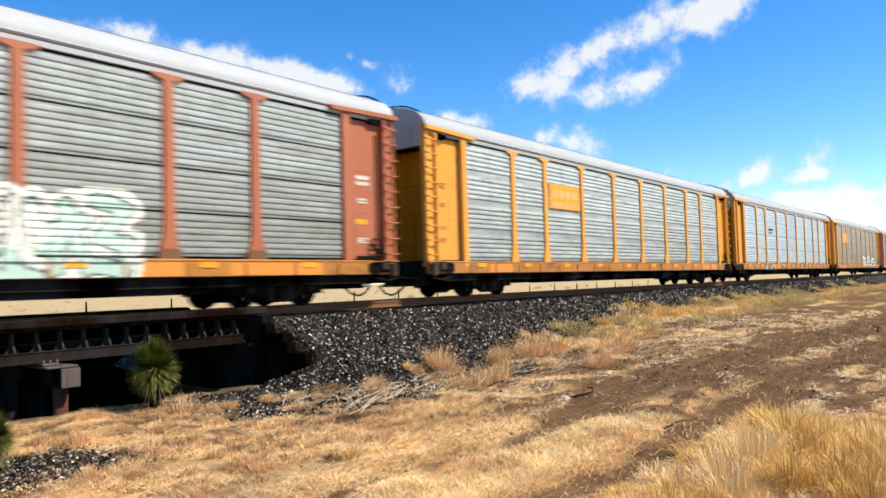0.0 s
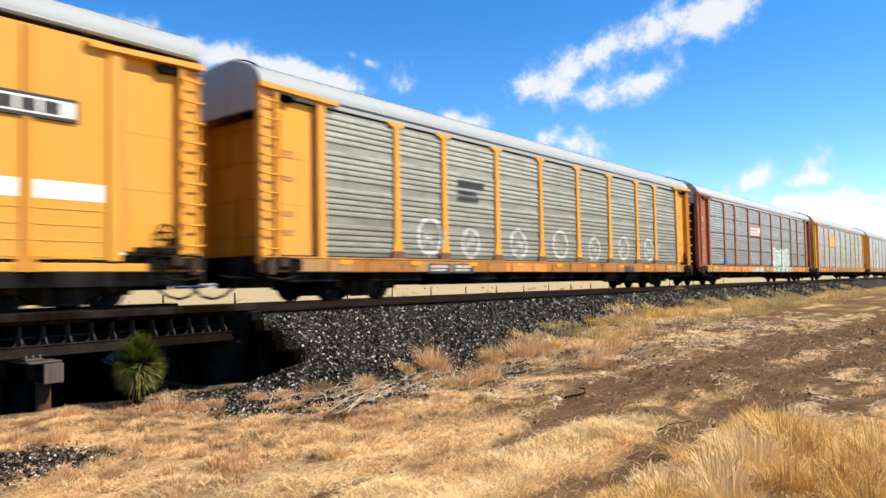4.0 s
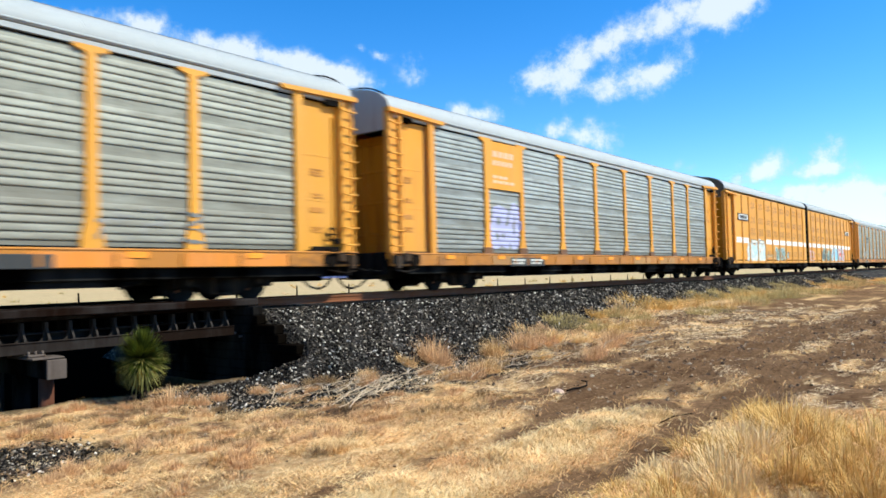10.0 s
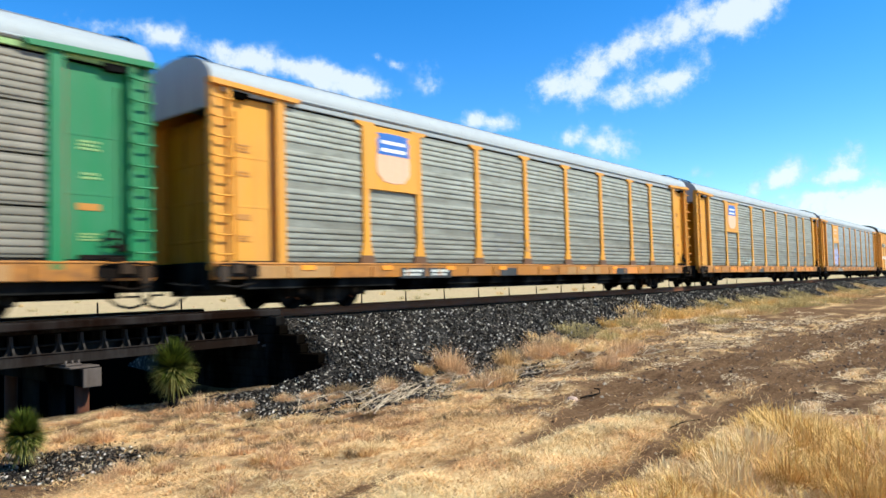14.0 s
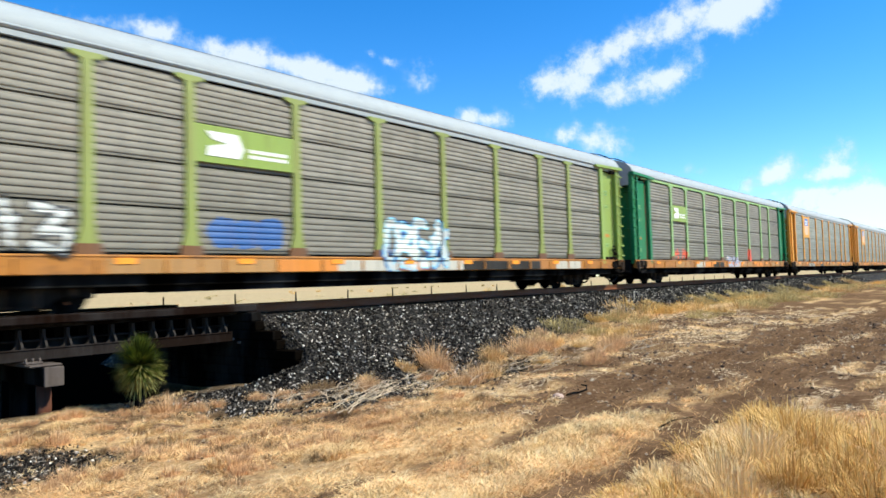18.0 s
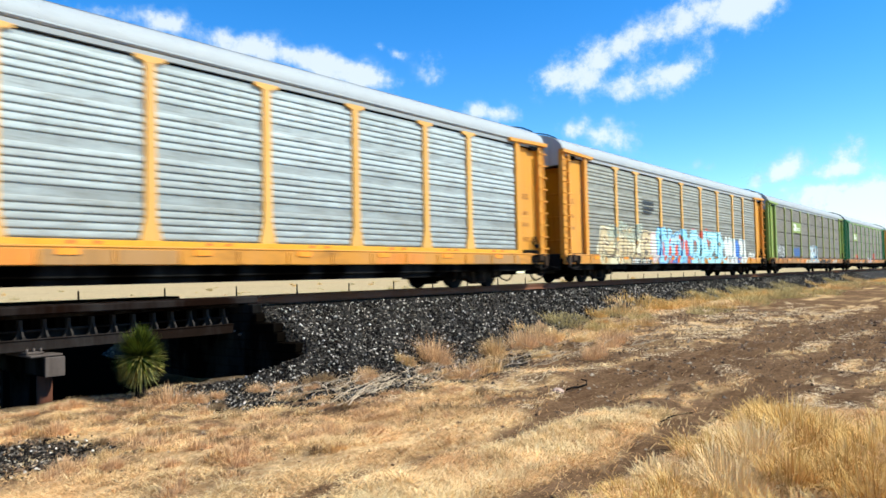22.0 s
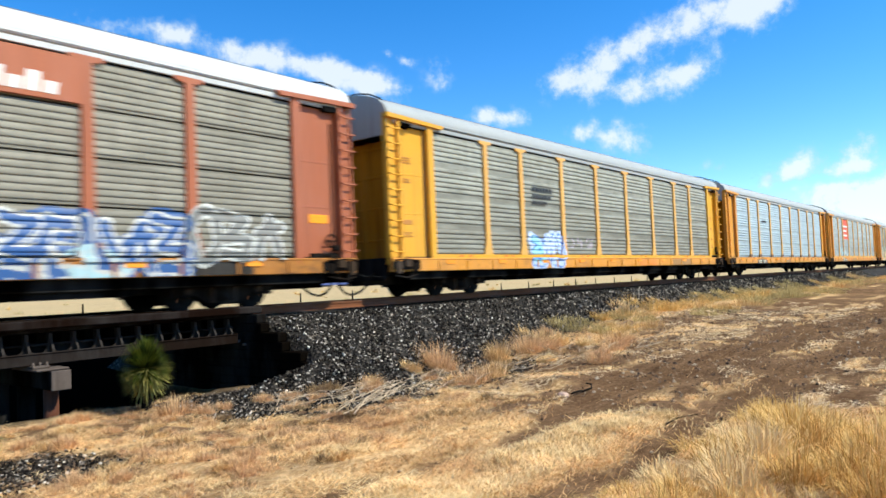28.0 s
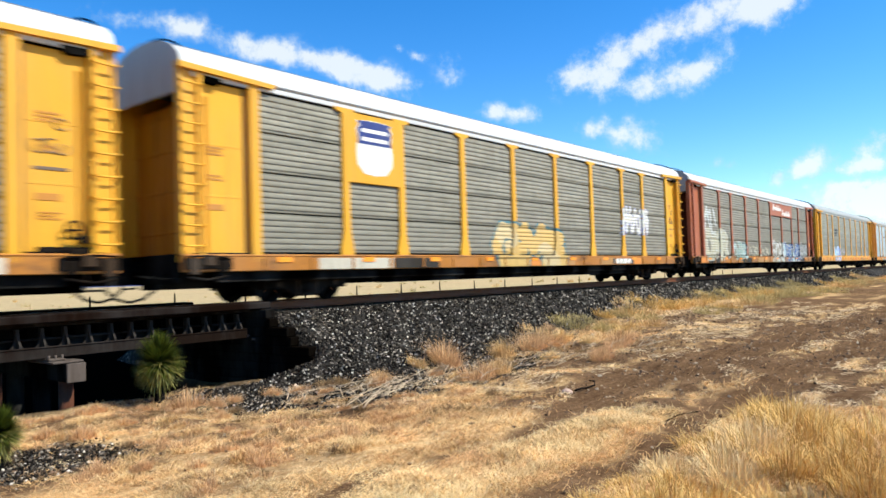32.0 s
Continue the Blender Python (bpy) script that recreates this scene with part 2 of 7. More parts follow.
OFFWHITE = painted("chalky_white_paint", (0.66, 0.65, 0.58), amount=0.3)
BLUE = painted("blue_paint", (0.03, 0.14, 0.48), amount=0.15)
NAVY = painted("navy_paint", (0.02, 0.04, 0.2), amount=0.15)
DEEPBLUE = painted("deep_grey_blue_spray", (0.022, 0.085, 0.26), amount=0.3)
SKYBLUE = painted("light_blue_paint", (0.27, 0.58, 0.72), amount=0.15)
MINT = painted("mint_paint", (0.40, 0.54, 0.47), amount=0.2)
TEAL = painted("teal_paint", (0.05, 0.26, 0.26), amount=0.2)
PINK = painted("pink_paint", (0.72, 0.34, 0.42), amount=0.2)
RED = painted("signal_red_paint", (0.66, 0.085, 0.028), amount=0.3)
SIGN_RED = painted("dull_red_paint", (0.42, 0.06, 0.035), amount=0.3)
CREAM = painted("cream_paint", (0.74, 0.66, 0.42), amount=0.2)
PEACH = painted("faded_peach_paint", (0.80, 0.45, 0.29), amount=0.2)
BLACKPAINT = painted("black_paint", (0.018, 0.018, 0.02), amount=0.2)
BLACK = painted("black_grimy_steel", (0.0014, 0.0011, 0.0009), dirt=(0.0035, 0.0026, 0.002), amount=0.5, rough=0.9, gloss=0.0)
# yellow and oxide red door paints, darkened to carry the shade of the ends
BROWN_DOOR = painted("shaded_grimy_yellow_door", (0.46, 0.185, 0.008), dirt=(0.06, 0.02, 0.003), amount=0.85, gloss=0.03)
RUST_DARK = painted("shaded_grimy_oxide_red_door", (0.075, 0.02, 0.008), dirt=(0.018, 0.008, 0.004), amount=0.8, gloss=0.05)
FOOT_SHADE = painted("brown_foot_and_recess_shade", (0.15, 0.062, 0.018), dirt=(0.04, 0.02, 0.01), amount=0.6)
FAINT = painted("faint_brown_stencil_paint", (0.46, 0.19, 0.025), amount=0.2)
BOGIE = painted("dusty_black_cast_steel", (0.010, 0.0075, 0.006), dirt=(0.05, 0.033, 0.021), amount=0.6, rough=0.9, gloss=0.02)
DUSTY = painted("dust_caked_steel", (0.05, 0.033, 0.022), dirt=(0.02, 0.013, 0.009), amount=0.7, rough=0.95, gloss=0.02)
VENT = painted("perforated_amber_sheet", (0.34, 0.135, 0.014), amount=0.2)
STEEL_CLEAN = steel_sheet("bright_galvanised_steel", (0.426, 0.474, 0.479), (0.304, 0.344, 0.348), 0.3, 0.06, 0.55)
# FLAT_ sheets are darker copies of each steel, recess shade put into colour
FLAT_CLEAN = steel_sheet("shaded_bright_recess", (0.409, 0.457, 0.461), (0.291, 0.331, 0.335), 0.35, 0.06, 0.55)
STEEL_BRIGHT = steel_sheet("new_galvanised_steel", (0.440, 0.528, 0.572), (0.370, 0.449, 0.493), 0.16, 0.02, 0.3, 0.5, 0.35)
FLAT_BRIGHT = steel_sheet("shaded_new_recess", (0.405, 0.488, 0.546), (0.334, 0.405, 0.466), 0.24, 0.02, 0.4, 0.5, 0.45)
FADED = painted("faded_white_spray", (0.50, 0.50, 0.47), dirt=(0.3, 0.3, 0.27), amount=0.8)
STEEL_MID = steel_sheet("weathered_galvanised_steel", (0.328, 0.332, 0.288), (0.216, 0.216, 0.180), 0.35, 0.12, 0.8)
FLAT_MID = steel_sheet("shaded_weathered_recess", (0.308, 0.312, 0.268), (0.196, 0.196, 0.164), 0.45, 0.10, 0.85)
STEEL_WORN = steel_sheet("worn_blue_grey_galvanised_steel", (0.335, 0.365, 0.365), (0.235, 0.257, 0.255), 0.35, 0.08, 0.75)
FLAT_WORN = steel_sheet("shaded_worn_blue_grey_recess", (0.31, 0.34, 0.34), (0.215, 0.235, 0.235), 0.4, 0.08, 0.75)
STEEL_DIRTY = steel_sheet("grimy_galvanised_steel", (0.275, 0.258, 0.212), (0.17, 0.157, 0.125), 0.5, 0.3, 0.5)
FLAT_DIRTY = steel_sheet("shaded_grimy_recess", (0.245, 0.232, 0.19), (0.15, 0.14, 0.112), 0.5, 0.25, 0.55)
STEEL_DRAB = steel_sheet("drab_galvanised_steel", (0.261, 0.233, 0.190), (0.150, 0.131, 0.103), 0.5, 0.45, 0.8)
FLAT_DRAB = steel_sheet("shaded_drab_recess", (0.213, 0.194, 0.158), (0.123, 0.107, 0.087), 0.55, 0.45, 0.8)
ROOF_STEEL = steel_sheet("roof_steel", (0.36, 0.38, 0.39), (0.33, 0.35, 0.36), 0.1, 0.02, 0.0, 0.75, 0.06)
ROOF_WHITE = steel_sheet("white_roof_steel", (0.40, 0.415, 0.435), (0.36, 0.375, 0.395), 0.1, 0.02, 0.0, 0.75, 0.10)
ROOF_CHALK = steel_sheet("chalk_white_roof_steel", (0.58, 0.59, 0.60), (0.53, 0.54, 0.55), 0.1, 0.02, 0.0, 0.75, 0.10)
ROOF_TOP = steel_sheet("darker_roof_top", (0.20, 0.21, 0.225), (0.15, 0.16, 0.17), 0.2, 0.05, 0.0, 0.75, 0.2)
GREY_CAP = painted("grey_end_plate_paint", (0.40, 0.385, 0.37), amount=0.5, gloss=0.1)
RAILSTEEL = painted("rusty_rail_steel", (0.17, 0.065, 0.03), amount=0.4, rough=0.8, gloss=0.1)
RAILTOP = painted("polished_rail_steel", (0.2, 0.13, 0.09), amount=0.2, rough=0.6, metal=0.2)
GIRDER = painted("rusted_girder_steel", (0.026, 0.013, 0.008), dirt=(0.010, 0.006, 0.004), amount=0.7, rough=0.9, gloss=0.06)
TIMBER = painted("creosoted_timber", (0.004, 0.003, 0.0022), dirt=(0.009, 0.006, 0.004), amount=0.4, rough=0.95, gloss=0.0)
CAP_END = painted("grey_weathered_cap_end", (0.10, 0.078, 0.066), dirt=(0.045, 0.03, 0.024), amount=0.6, rough=0.95, gloss=0.05)
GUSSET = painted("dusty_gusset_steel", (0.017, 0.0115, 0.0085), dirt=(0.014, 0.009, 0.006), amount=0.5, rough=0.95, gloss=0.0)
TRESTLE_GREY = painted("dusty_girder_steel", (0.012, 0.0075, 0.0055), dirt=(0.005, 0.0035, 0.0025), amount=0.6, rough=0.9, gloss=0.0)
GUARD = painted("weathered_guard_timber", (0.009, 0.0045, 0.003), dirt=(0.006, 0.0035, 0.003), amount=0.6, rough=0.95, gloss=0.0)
BONE = painted("bleached_dead_wood", (0.50, 0.38, 0.25), dirt=(0.14, 0.10, 0.07), amount=0.5, rough=0.9)


# ---- mesh helpers ----
class Shape:
    """Gathers boxes, prisms and tubes into one mesh, with a material index a face."""

    def __init__(self):
        self.v, self.f, self.m, self.soft = [], [], [], []

    def add(self, verts, faces, mat=0, soft=False):
        k = len(self.v)
        self.v += [tuple(p) for p in verts]
        self.f += [tuple(k + i for i in q) for q in faces]
        self.m += [mat] * len(faces)
        self.soft += [soft] * len(faces)
        return self

    def box(self, x0, x1, y0, y1, z0, z1, mat=0, ch=0.012):
        """A box with chamfered long edges."""
        c = min(ch, (x1 - x0) / 3, (y1 - y0) / 3, (z1 - z0) / 3)
        vs, idx = [], {}
        lo, hi = (x0, y0, z0), (x1, y1, z1)
        for sx in (0, 1):
            for sy in (0, 1):
                for sz in (0, 1):
                    s = (sx, sy, sz)
                    for ax in range(3):
                        p = [(hi[i] - c if s[i] else lo[i] + c) for i in range(3)]
                        p[ax] = hi[ax] if s[ax] else lo[ax]
                        idx[(s, ax)] = len(vs)
                        vs.append(p)
        fs = []
        for ax in range(3):
            u, w = (ax + 1) % 3, (ax + 2) % 3
            for s in (0, 1):
                q = []
                for a, b in ((0, 0), (1, 0), (1, 1), (0, 1)):
                    k = [0, 0, 0]
                    k[ax], k[u], k[w] = s, a, b
                    q.append(idx[(tuple(k), ax)])
                fs.append(q if s else q[::-1])
            for a in (0, 1):
                for b in (0, 1):
                    k0, k1 = [0, 0, 0], [0, 0, 0]
                    k0[u] = k1[u] = a
                    k0[w] = k1[w] = b
                    k1[ax] = 1
                    q = [idx[(tuple(k0), u)], idx[(tuple(k1), u)], idx[(tuple(k1), w)], idx[(tuple(k0), w)]]
                    fs.append(q if a == b else q[::-1])
        for sx in (0, 1):
            for sy in (0, 1):
                for sz in (0, 1):
                    q = [idx[((sx, sy, sz), ax)] for ax in range(3)]
                    fs.append(q if (sx + sy + sz) % 2 else q[::-1])
        return self.add(vs, fs, mat)

    def prism_x(self, prof, x0, x1, mat=0, closed=True, soft=False):
        """The outline prof of (y, z), carried from x0 to x1."""
        n = len(prof)
        vs = [(x0, y, z) for y, z in prof] + [(x1, y, z) for y, z in prof]
        fs = [(i, (i + 1) % n, n + (i + 1) % n, n + i) for i in range(n if closed else n - 1)]
        self.add(vs, fs, mat, soft)
        if closed:
            self.add(vs, [tuple(range(n))[::-1], tuple(range(n, 2 * n))], mat)
        return self

    def prism_y(self, prof, y0, y1, mat=0):
        """The outline prof of (x, z), carried from y0 to y1."""
        n = len(prof)
        vs = [(x, y0, z) for x, z in prof] + [(x, y1, z) for x, z in prof]
        fs = [(i, (i + 1) % n, n + (i + 1) % n, n + i) for i in range(n)]
        return self.add(vs, fs + [tuple(range(n))[::-1], tuple(range(n, 2 * n))], mat)

    def tube(self, pts, r, sides=6, mat=0):
        pts = [Vector(p) for p in pts]
        vs, fs = [], []
        for i, p in enumerate(pts):
            d = (pts[min(i + 1, len(pts) - 1)] - pts[max(i - 1, 0)]).normalized()
            a = d.orthogonal().normalized()
            if i and a.dot(last) < 0.5:
                a = (last - d * last.dot(d)).normalized()
            last = a
            b = d.cross(a)
            rr = r[i] if isinstance(r, (list, tuple)) else r
            vs += [p + rr * (math.cos(t) * a + math.sin(t) * b) for t in (2 * math.pi * k / sides for k in range(sides))]
        for i in range(len(pts) - 1):
            for k in range(sides):
                fs.append((i * sides + k, i * sides + (k + 1) % sides, (i + 1) * sides + (k + 1) % sides, (i + 1) * sides + k))
        fs += [tuple(range(sides))[::-1], tuple(range((len(pts) - 1) * sides, len(pts) * sides))]
        return self.add(vs, fs, mat, True)

    def disc_y(self, x, y0, y1, z, r, sides=24, mat=0):
        prof = [(x + r * math.cos(2 * math.pi * k / sides), z + r * math.sin(2 * math.pi * k / sides)) for k in range(sides)]
        return self.prism_y(prof, y0, y1, mat)

    def mesh(self, name, *mats):
        me = bpy.data.meshes.new(name)
        me.from_pydata(self.v, [], self.f)
        for m in mats:
            me.materials.append(m)
        me.polygons.foreach_set("material_index", self.m)
        me.polygons.foreach_set("use_smooth", self.soft)
        bm = bmesh.new()
        bm.from_mesh(me)
        bmesh.ops.recalc_face_normals(bm, faces=bm.faces)
        bm.to_mesh(me)
        bm.free()
        return me


def part(name, data, parent, label="", m=None):
    ob = new(name, data)
    ob.parent = parent
    if m is not None:
        ob.matrix_basis = m
    return tagged(ob, label)


def thing(name, label, category, group="", kind="", m=None, data=None):
    ob = new(name, data)
    if m is not None:
        ob.matrix_basis = m
    return tagged(ob, label, category, group, kind)


def quick_mesh(name, verts, faces, mats, index=None, soft=False):
    """A mesh from arrays; faces of one size."""
    me = bpy.data.meshes.new(name)
    verts, faces = np.asarray(verts, np.float32), np.asarray(faces, np.int32)
    me.vertices.add(len(verts))
    me.vertices.foreach_set("co", verts.ravel())
    me.loops.add(faces.size)
    me.loops.foreach_set("vertex_index", faces.ravel())
    me.polygons.add(len(faces))
    me.polygons.foreach_set("loop_start", np.arange(len(faces), dtype=np.int32) * faces.shape[1])
    for k in mats:
        me.materials.append(k)
    if index is not None:
        me.polygons.foreach_set("material_index", np.asarray(index, np.int32))
    me.polygons.foreach_set("use_smooth", np.full(len(faces), soft))
    me.update(calc_edges=True)
    me.validate()
    return me


MESHES = {}


def shared(key, build):
    """The mesh of that key, built once."""
    if key not in MESHES:
        MESHES[key] = build()
    return MESHES[key]


# ---- ground ----
def value_noise(x, y, seed, scale):
    """Cheap smooth noise, 0 to 1."""
    r = np.random.default_rng(seed)
    t = r.random((64, 64))
    u, v = np.asarray(x) / scale + 100, np.asarray(y) / scale + 100
    i, j = np.floor(u).astype(int), np.floor(v).astype(int)
    a, b = u - i, v - j
    a, b = a * a * (3 - 2 * a), b * b * (3 - 2 * b)
    g = lambda p, q: t[p % 64, q % 64]
    return (g(i, j) * (1 - a) + g(i + 1, j) * a) * (1 - b) + (g(i, j + 1) * (1 - a) + g(i + 1, j + 1) * a) * b


def dirt(x, y):
    """How bare the trampled soil round the road lies, 0 to 1."""
    top = np.interp(x, [6.8, 8.5, 9.75, 10.5, 11.7, 14.2, 18.5, 23, 60], [4.9, 5.8, 5.9, 5.7, 5.6, 5.6, 5.7, 5.7, 6.2])
    low = np.interp(x, [7.3, 8.3, 9.0, 9.8], [4.0, 2.8, 1.5, -1.5])
    inside = smooth(-0.3, 0.35, top - y + 0.9 * (value_noise(x, y, 41, 0.6) - 0.5)) * smooth(-0.3, 0.4, y - low) * smooth(6.6, 7.8, x)
    litter = smooth(0.54, 0.70, 0.55 * value_noise(0.8 * x + 0.3 * y, 3.0 * y, 42, 0.9) + 0.45 * value_noise(x, 2.4 * y, 43, 0.3) + 0.05 * (y < 4.3))
    verge = 0.85 * smooth(5.9, 6.9, y) * (1 - smooth(11.3, 11.9, y)) * (1 - smooth(9.5, 13.5, x)) * smooth(0.26 + 0.12 * (1 - smooth(6.0, 7.5, x)), 0.48 + 0.14 * (1 - smooth(6.0, 7.5, x)), 0.65 * value_noise(x, y, 44, 0.33) + 0.35 * value_noise(x, y, 50, 0.9))
    bank = 0.85 * smooth(5.2, 6.0, y) * (1 - smooth(-2.2, -1.0, y - np.interp(x, [12, 18, 24, 60], [9.7, 10.4, 11.0, 11.3]))) * smooth(10, 12, x) * (x < 70) * smooth(0.14, 0.42, value_noise(x, y, 48, 0.5))
    verge = np.maximum(verge, bank)
    return np.maximum(inside * (1 - 0.8 * litter) * (x < 90), verge)


def toe_gravel(x, y):
    """Dark stones that have rolled off the bank, 0 to 1."""
    rim = np.interp(x, [6.2, 6.8, 7.3, 8.4, 9.6, 11.0, 13.0, 16.0], [9.3, 8.1, 7.0, 6.8, 6.8, 7.1, 7.9, 9.1])
    patchy = value_noise(x, y, 45, 0.4) * 0.6 + value_noise(x, y, 46, 0.18) * 0.4
    inner = smooth(0.9, 2.2, y - rim)
    a = smooth(-0.15, 0.3, y - rim + 0.5 * (patchy - 0.5)) * smooth(0.30 - 0.4 * inner, 0.48 - 0.4 * inner, patchy) * (1 - smooth(11.3, 12.2, y)) * smooth(6.1, 6.8, x) * (1 - smooth(12.5, 16.0, x))
    return np.clip(a, 0, 1)


def ground_material():
    """Sandy soil, bleached straw litter, bare wheel ruts and gravel spill."""
    m, n, l, b = material("desert_soil")
    big = noise_node(n, l, 0.35, 6)
    mid = noise_node(n, l, 1.6, 8, None, "Object", 0.7)
    fine = noise_node(n, l, 14, 6, None, "Object", 0.7)
    straw = noise_node(n, l, 9, 9, (0.8, 1.8, 1), "Object", 0.85)
    soil = ramp(n, [(0.3, (0.085, 0.046, 0.024)), (0.5, (0.175, 0.102, 0.055)), (0.75, (0.31, 0.195, 0.112))])
    l.new(mid.outputs[0], soil.inputs[0])
    lit = ramp(n, [(0.34, (0.33, 0.18, 0.08)), (0.5, (0.64, 0.405, 0.185)), (0.64, (0.95, 0.72, 0.42))])
    l.new(straw.outputs[0], lit.inputs[0])
    cover = ramp(n, [(0.42, (0, 0, 0)), (0.56, (1, 1, 1))])
    l.new(big.outputs[0], cover.inputs[0])
    att = n.new("ShaderNodeAttribute")
    att.attribute_name = "bare"
    keep = n.new("ShaderNodeMath")
    keep.operation, keep.use_clamp = "SUBTRACT", True
    half = n.new("ShaderNodeMath")
    half.operation, half.use_clamp = "MULTIPLY_ADD", True
    half.inputs[1].default_value, half.inputs[2].default_value = 0.75, 0.35
    l.new(cover.outputs[0], half.inputs[0])
    l.new(half.outputs[0], keep.inputs[0])
    l.new(att.outputs["Fac"], keep.inputs[1])
    rut = n.new("ShaderNodeAttribute")
    rut.attribute_name = "rut"
    smear = noise_node(n, l, 2.2, 7, (0.22, 2.4, 1), "Object", 0.7)
    track_tone = ramp(n, [(0.35, (0.10, 0.056, 0.029)), (0.55, (0.165, 0.095, 0.050)), (0.7, (0.25, 0.155, 0.088))])
    l.new(smear.outputs[0], track_tone.inputs[0])
    packed = mix(n, l, soil.outputs[0], track_tone.outputs[0], rut.outputs["Fac"])
    c = mix(n, l, packed, lit.outputs[0], keep.outputs[0])
    g = ramp(n, [(0.3, (0.45, 0.44, 0.43)), (0.7, (1.3, 1.3, 1.3))])
    l.new(fine.outputs[0], g.inputs[0])
    c = mix(n, l, c, g.outputs[0], 0.9, "MULTIPLY")
    gra = n.new("ShaderNodeAttribute")
    gra.attribute_name = "gravel"
    stone = n.new("ShaderNodeTexVoronoi")
    stone.inputs["Scale"].default_value = 16
    tc = n.new("ShaderNodeTexCoord")
    l.new(tc.outputs["Object"], stone.inputs["Vector"])
    sc = ramp(n, [(0.0, (0.012, 0.010, 0.008)), (0.6, (0.03, 0.026, 0.022)), (0.85, (0.08, 0.07, 0.06)), (1.0, (0.4, 0.36, 0.32))])
    l.new(stone.outputs["Color"], sc.inputs[0])
    c = mix(n, l, c, sc.outputs[0], gra.outputs["Fac"])
    far = n.new("ShaderNodeAttribute")
    far.attribute_name = "plain"
    pale = ramp(n, [(0.3, (0.30, 0.21, 0.105)), (0.5, (0.46, 0.35, 0.195)), (0.75, (0.58, 0.46, 0.28))])
    l.new(mid.outputs[0], pale.inputs[0])
    c = mix(n, l, c, pale.outputs[0], far.outputs["Fac"])
    pit_shade = n.new("ShaderNodeAttribute")
    pit_shade.attribute_name = "pit_shade"
    # shade under the trestle put into the soil as near-black colour
    c = mix(n, l, c, (0.0035, 0.002, 0.0012), pit_shade.outputs["Fac"])
    l.new(c, b.inputs["Base Color"])
    b.inputs["Roughness"].default_value = 0.95
    b.inputs["Specular IOR Level"].default_value = 0.0
    bump(n, l, b, mid.outputs[0], 0.6, 0.10)
    rough_soil = n["Bump"]
    grit = n.new("ShaderNodeBump")
    grit.inputs["Strength"].default_value, grit.inputs["Distance"].default_value = 0.7, 0.03
    l.new(fine.outputs[0], grit.inputs["Height"])
    l.new(rough_soil.outputs[0], grit.inputs["Normal"])
    l.new(grit.outputs[0], b.inputs["Normal"])
    return m


def build_ground():
    def axis(lo, hi, step, near_lo, near_hi, grow=1.25):
        a = list(np.arange(near_lo, near_hi + step / 2, step))
        s = step
        while a[-1] < hi:
            s *= grow
            a.append(a[-1] + s)
        s = step
        while a[0] > lo:
            s *= grow
            a.insert(0, a[0] - s)
        return np.array(a)
    xs, ys = axis(-3500, 4200, 0.11, 1.0, 30.0), axis(-3500, 4200, 0.11, -0.5, 14.0)
    gx, gy = np.meshgrid(xs, ys, indexing="ij")
    gz = ground_z(gx, gy)
    v = np.stack([gx, gy, gz], -1).reshape(-1, 3)
    nx, ny = len(xs), len(ys)
    i, j = np.meshgrid(np.arange(nx - 1), np.arange(ny - 1), indexing="ij")
    a = (i * ny + j).ravel()
    f = np.stack([a, a + ny, a + ny + 1, a + 1], 1)
    me = quick_mesh("ground", v, f, [ground_material()], soft=True)
    bare = road(gx, gy) * 1.1
    bare = np.maximum(bare, dirt(gx, gy))
    gravel = 0.85 * smooth(-0.15, 0.1, 0.45 - np.hypot((gx - 3.25) / 1.0, (gy - 8.35) / 1.15) * 0.45 + 0.5 * (value_noise(gx, gy, 47, 0.25) - 0.5))
    # mask of the ground painted dark for the trestle's and train's shade
    pit_shade = (smooth(12.0, 12.4, gy) * (1 - smooth(27, 30, gy)) * (1 - smooth(BRIDGE_END - 0.5, BRIDGE_END + 1, gx - 9 * smooth(16.5, 18, gy))) * (gx > -40))
    gravel = np.maximum(gravel, 0.85 * smooth(11.2, 11.8, gy + 0.9 * (value_noise(gx, gy, 49, 0.4) - 0.5)) * (gy < 14) * (1 - smooth(9, 11, gx)))
    gravel = np.maximum(gravel, toe_gravel(gx, gy))
    gravel = np.maximum(gravel, smooth(-0.35, 0.0, ballast_z(gx, gy) - gz) * (gx > BRIDGE_END - 3))
    for name, val in (("bare", bare), ("gravel", gravel), ("pit_shade", pit_shade), ("plain", 0.85 * smooth(21, 27, gy)), ("rut", 0.75 * road(gx, gy) + 0.25 * (dirt(gx, gy) > 0.5))):
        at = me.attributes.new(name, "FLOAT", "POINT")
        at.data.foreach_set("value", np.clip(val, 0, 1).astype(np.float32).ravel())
    tagged(new("ground", me), "dry sandy desert soil with straw litter and wheel ruts", "ground", kind="structure")


build_ground()


# ---- ballast, sleepers, rails ----
def ballast_material():
    m, n, l, b = material("dark_ballast")
    vor = n.new("ShaderNodeTexVoronoi")
    vor.inputs["Scale"].default_value = 15
    tc = n.new("ShaderNodeTexCoord")
    l.new(tc.outputs["Object"], vor.inputs["Vector"])
    r = ramp(n, [(0.0, (0.006, 0.0055, 0.005)), (0.60, (0.022, 0.019, 0.016)), (0.84, (0.08, 0.068, 0.056)), (1.0, (0.55, 0.49, 0.42))])
    l.new(vor.outputs["Color"], r.inputs[0])
    l.new(r.outputs[0], b.inputs["Base Color"])
    b.inputs["Roughness"].default_value = 0.85
    b.inputs["Specular IOR Level"].default_value = 0.1
    bump(n, l, b, vor.outputs["Distance"], 1.0, 0.06)
    return m


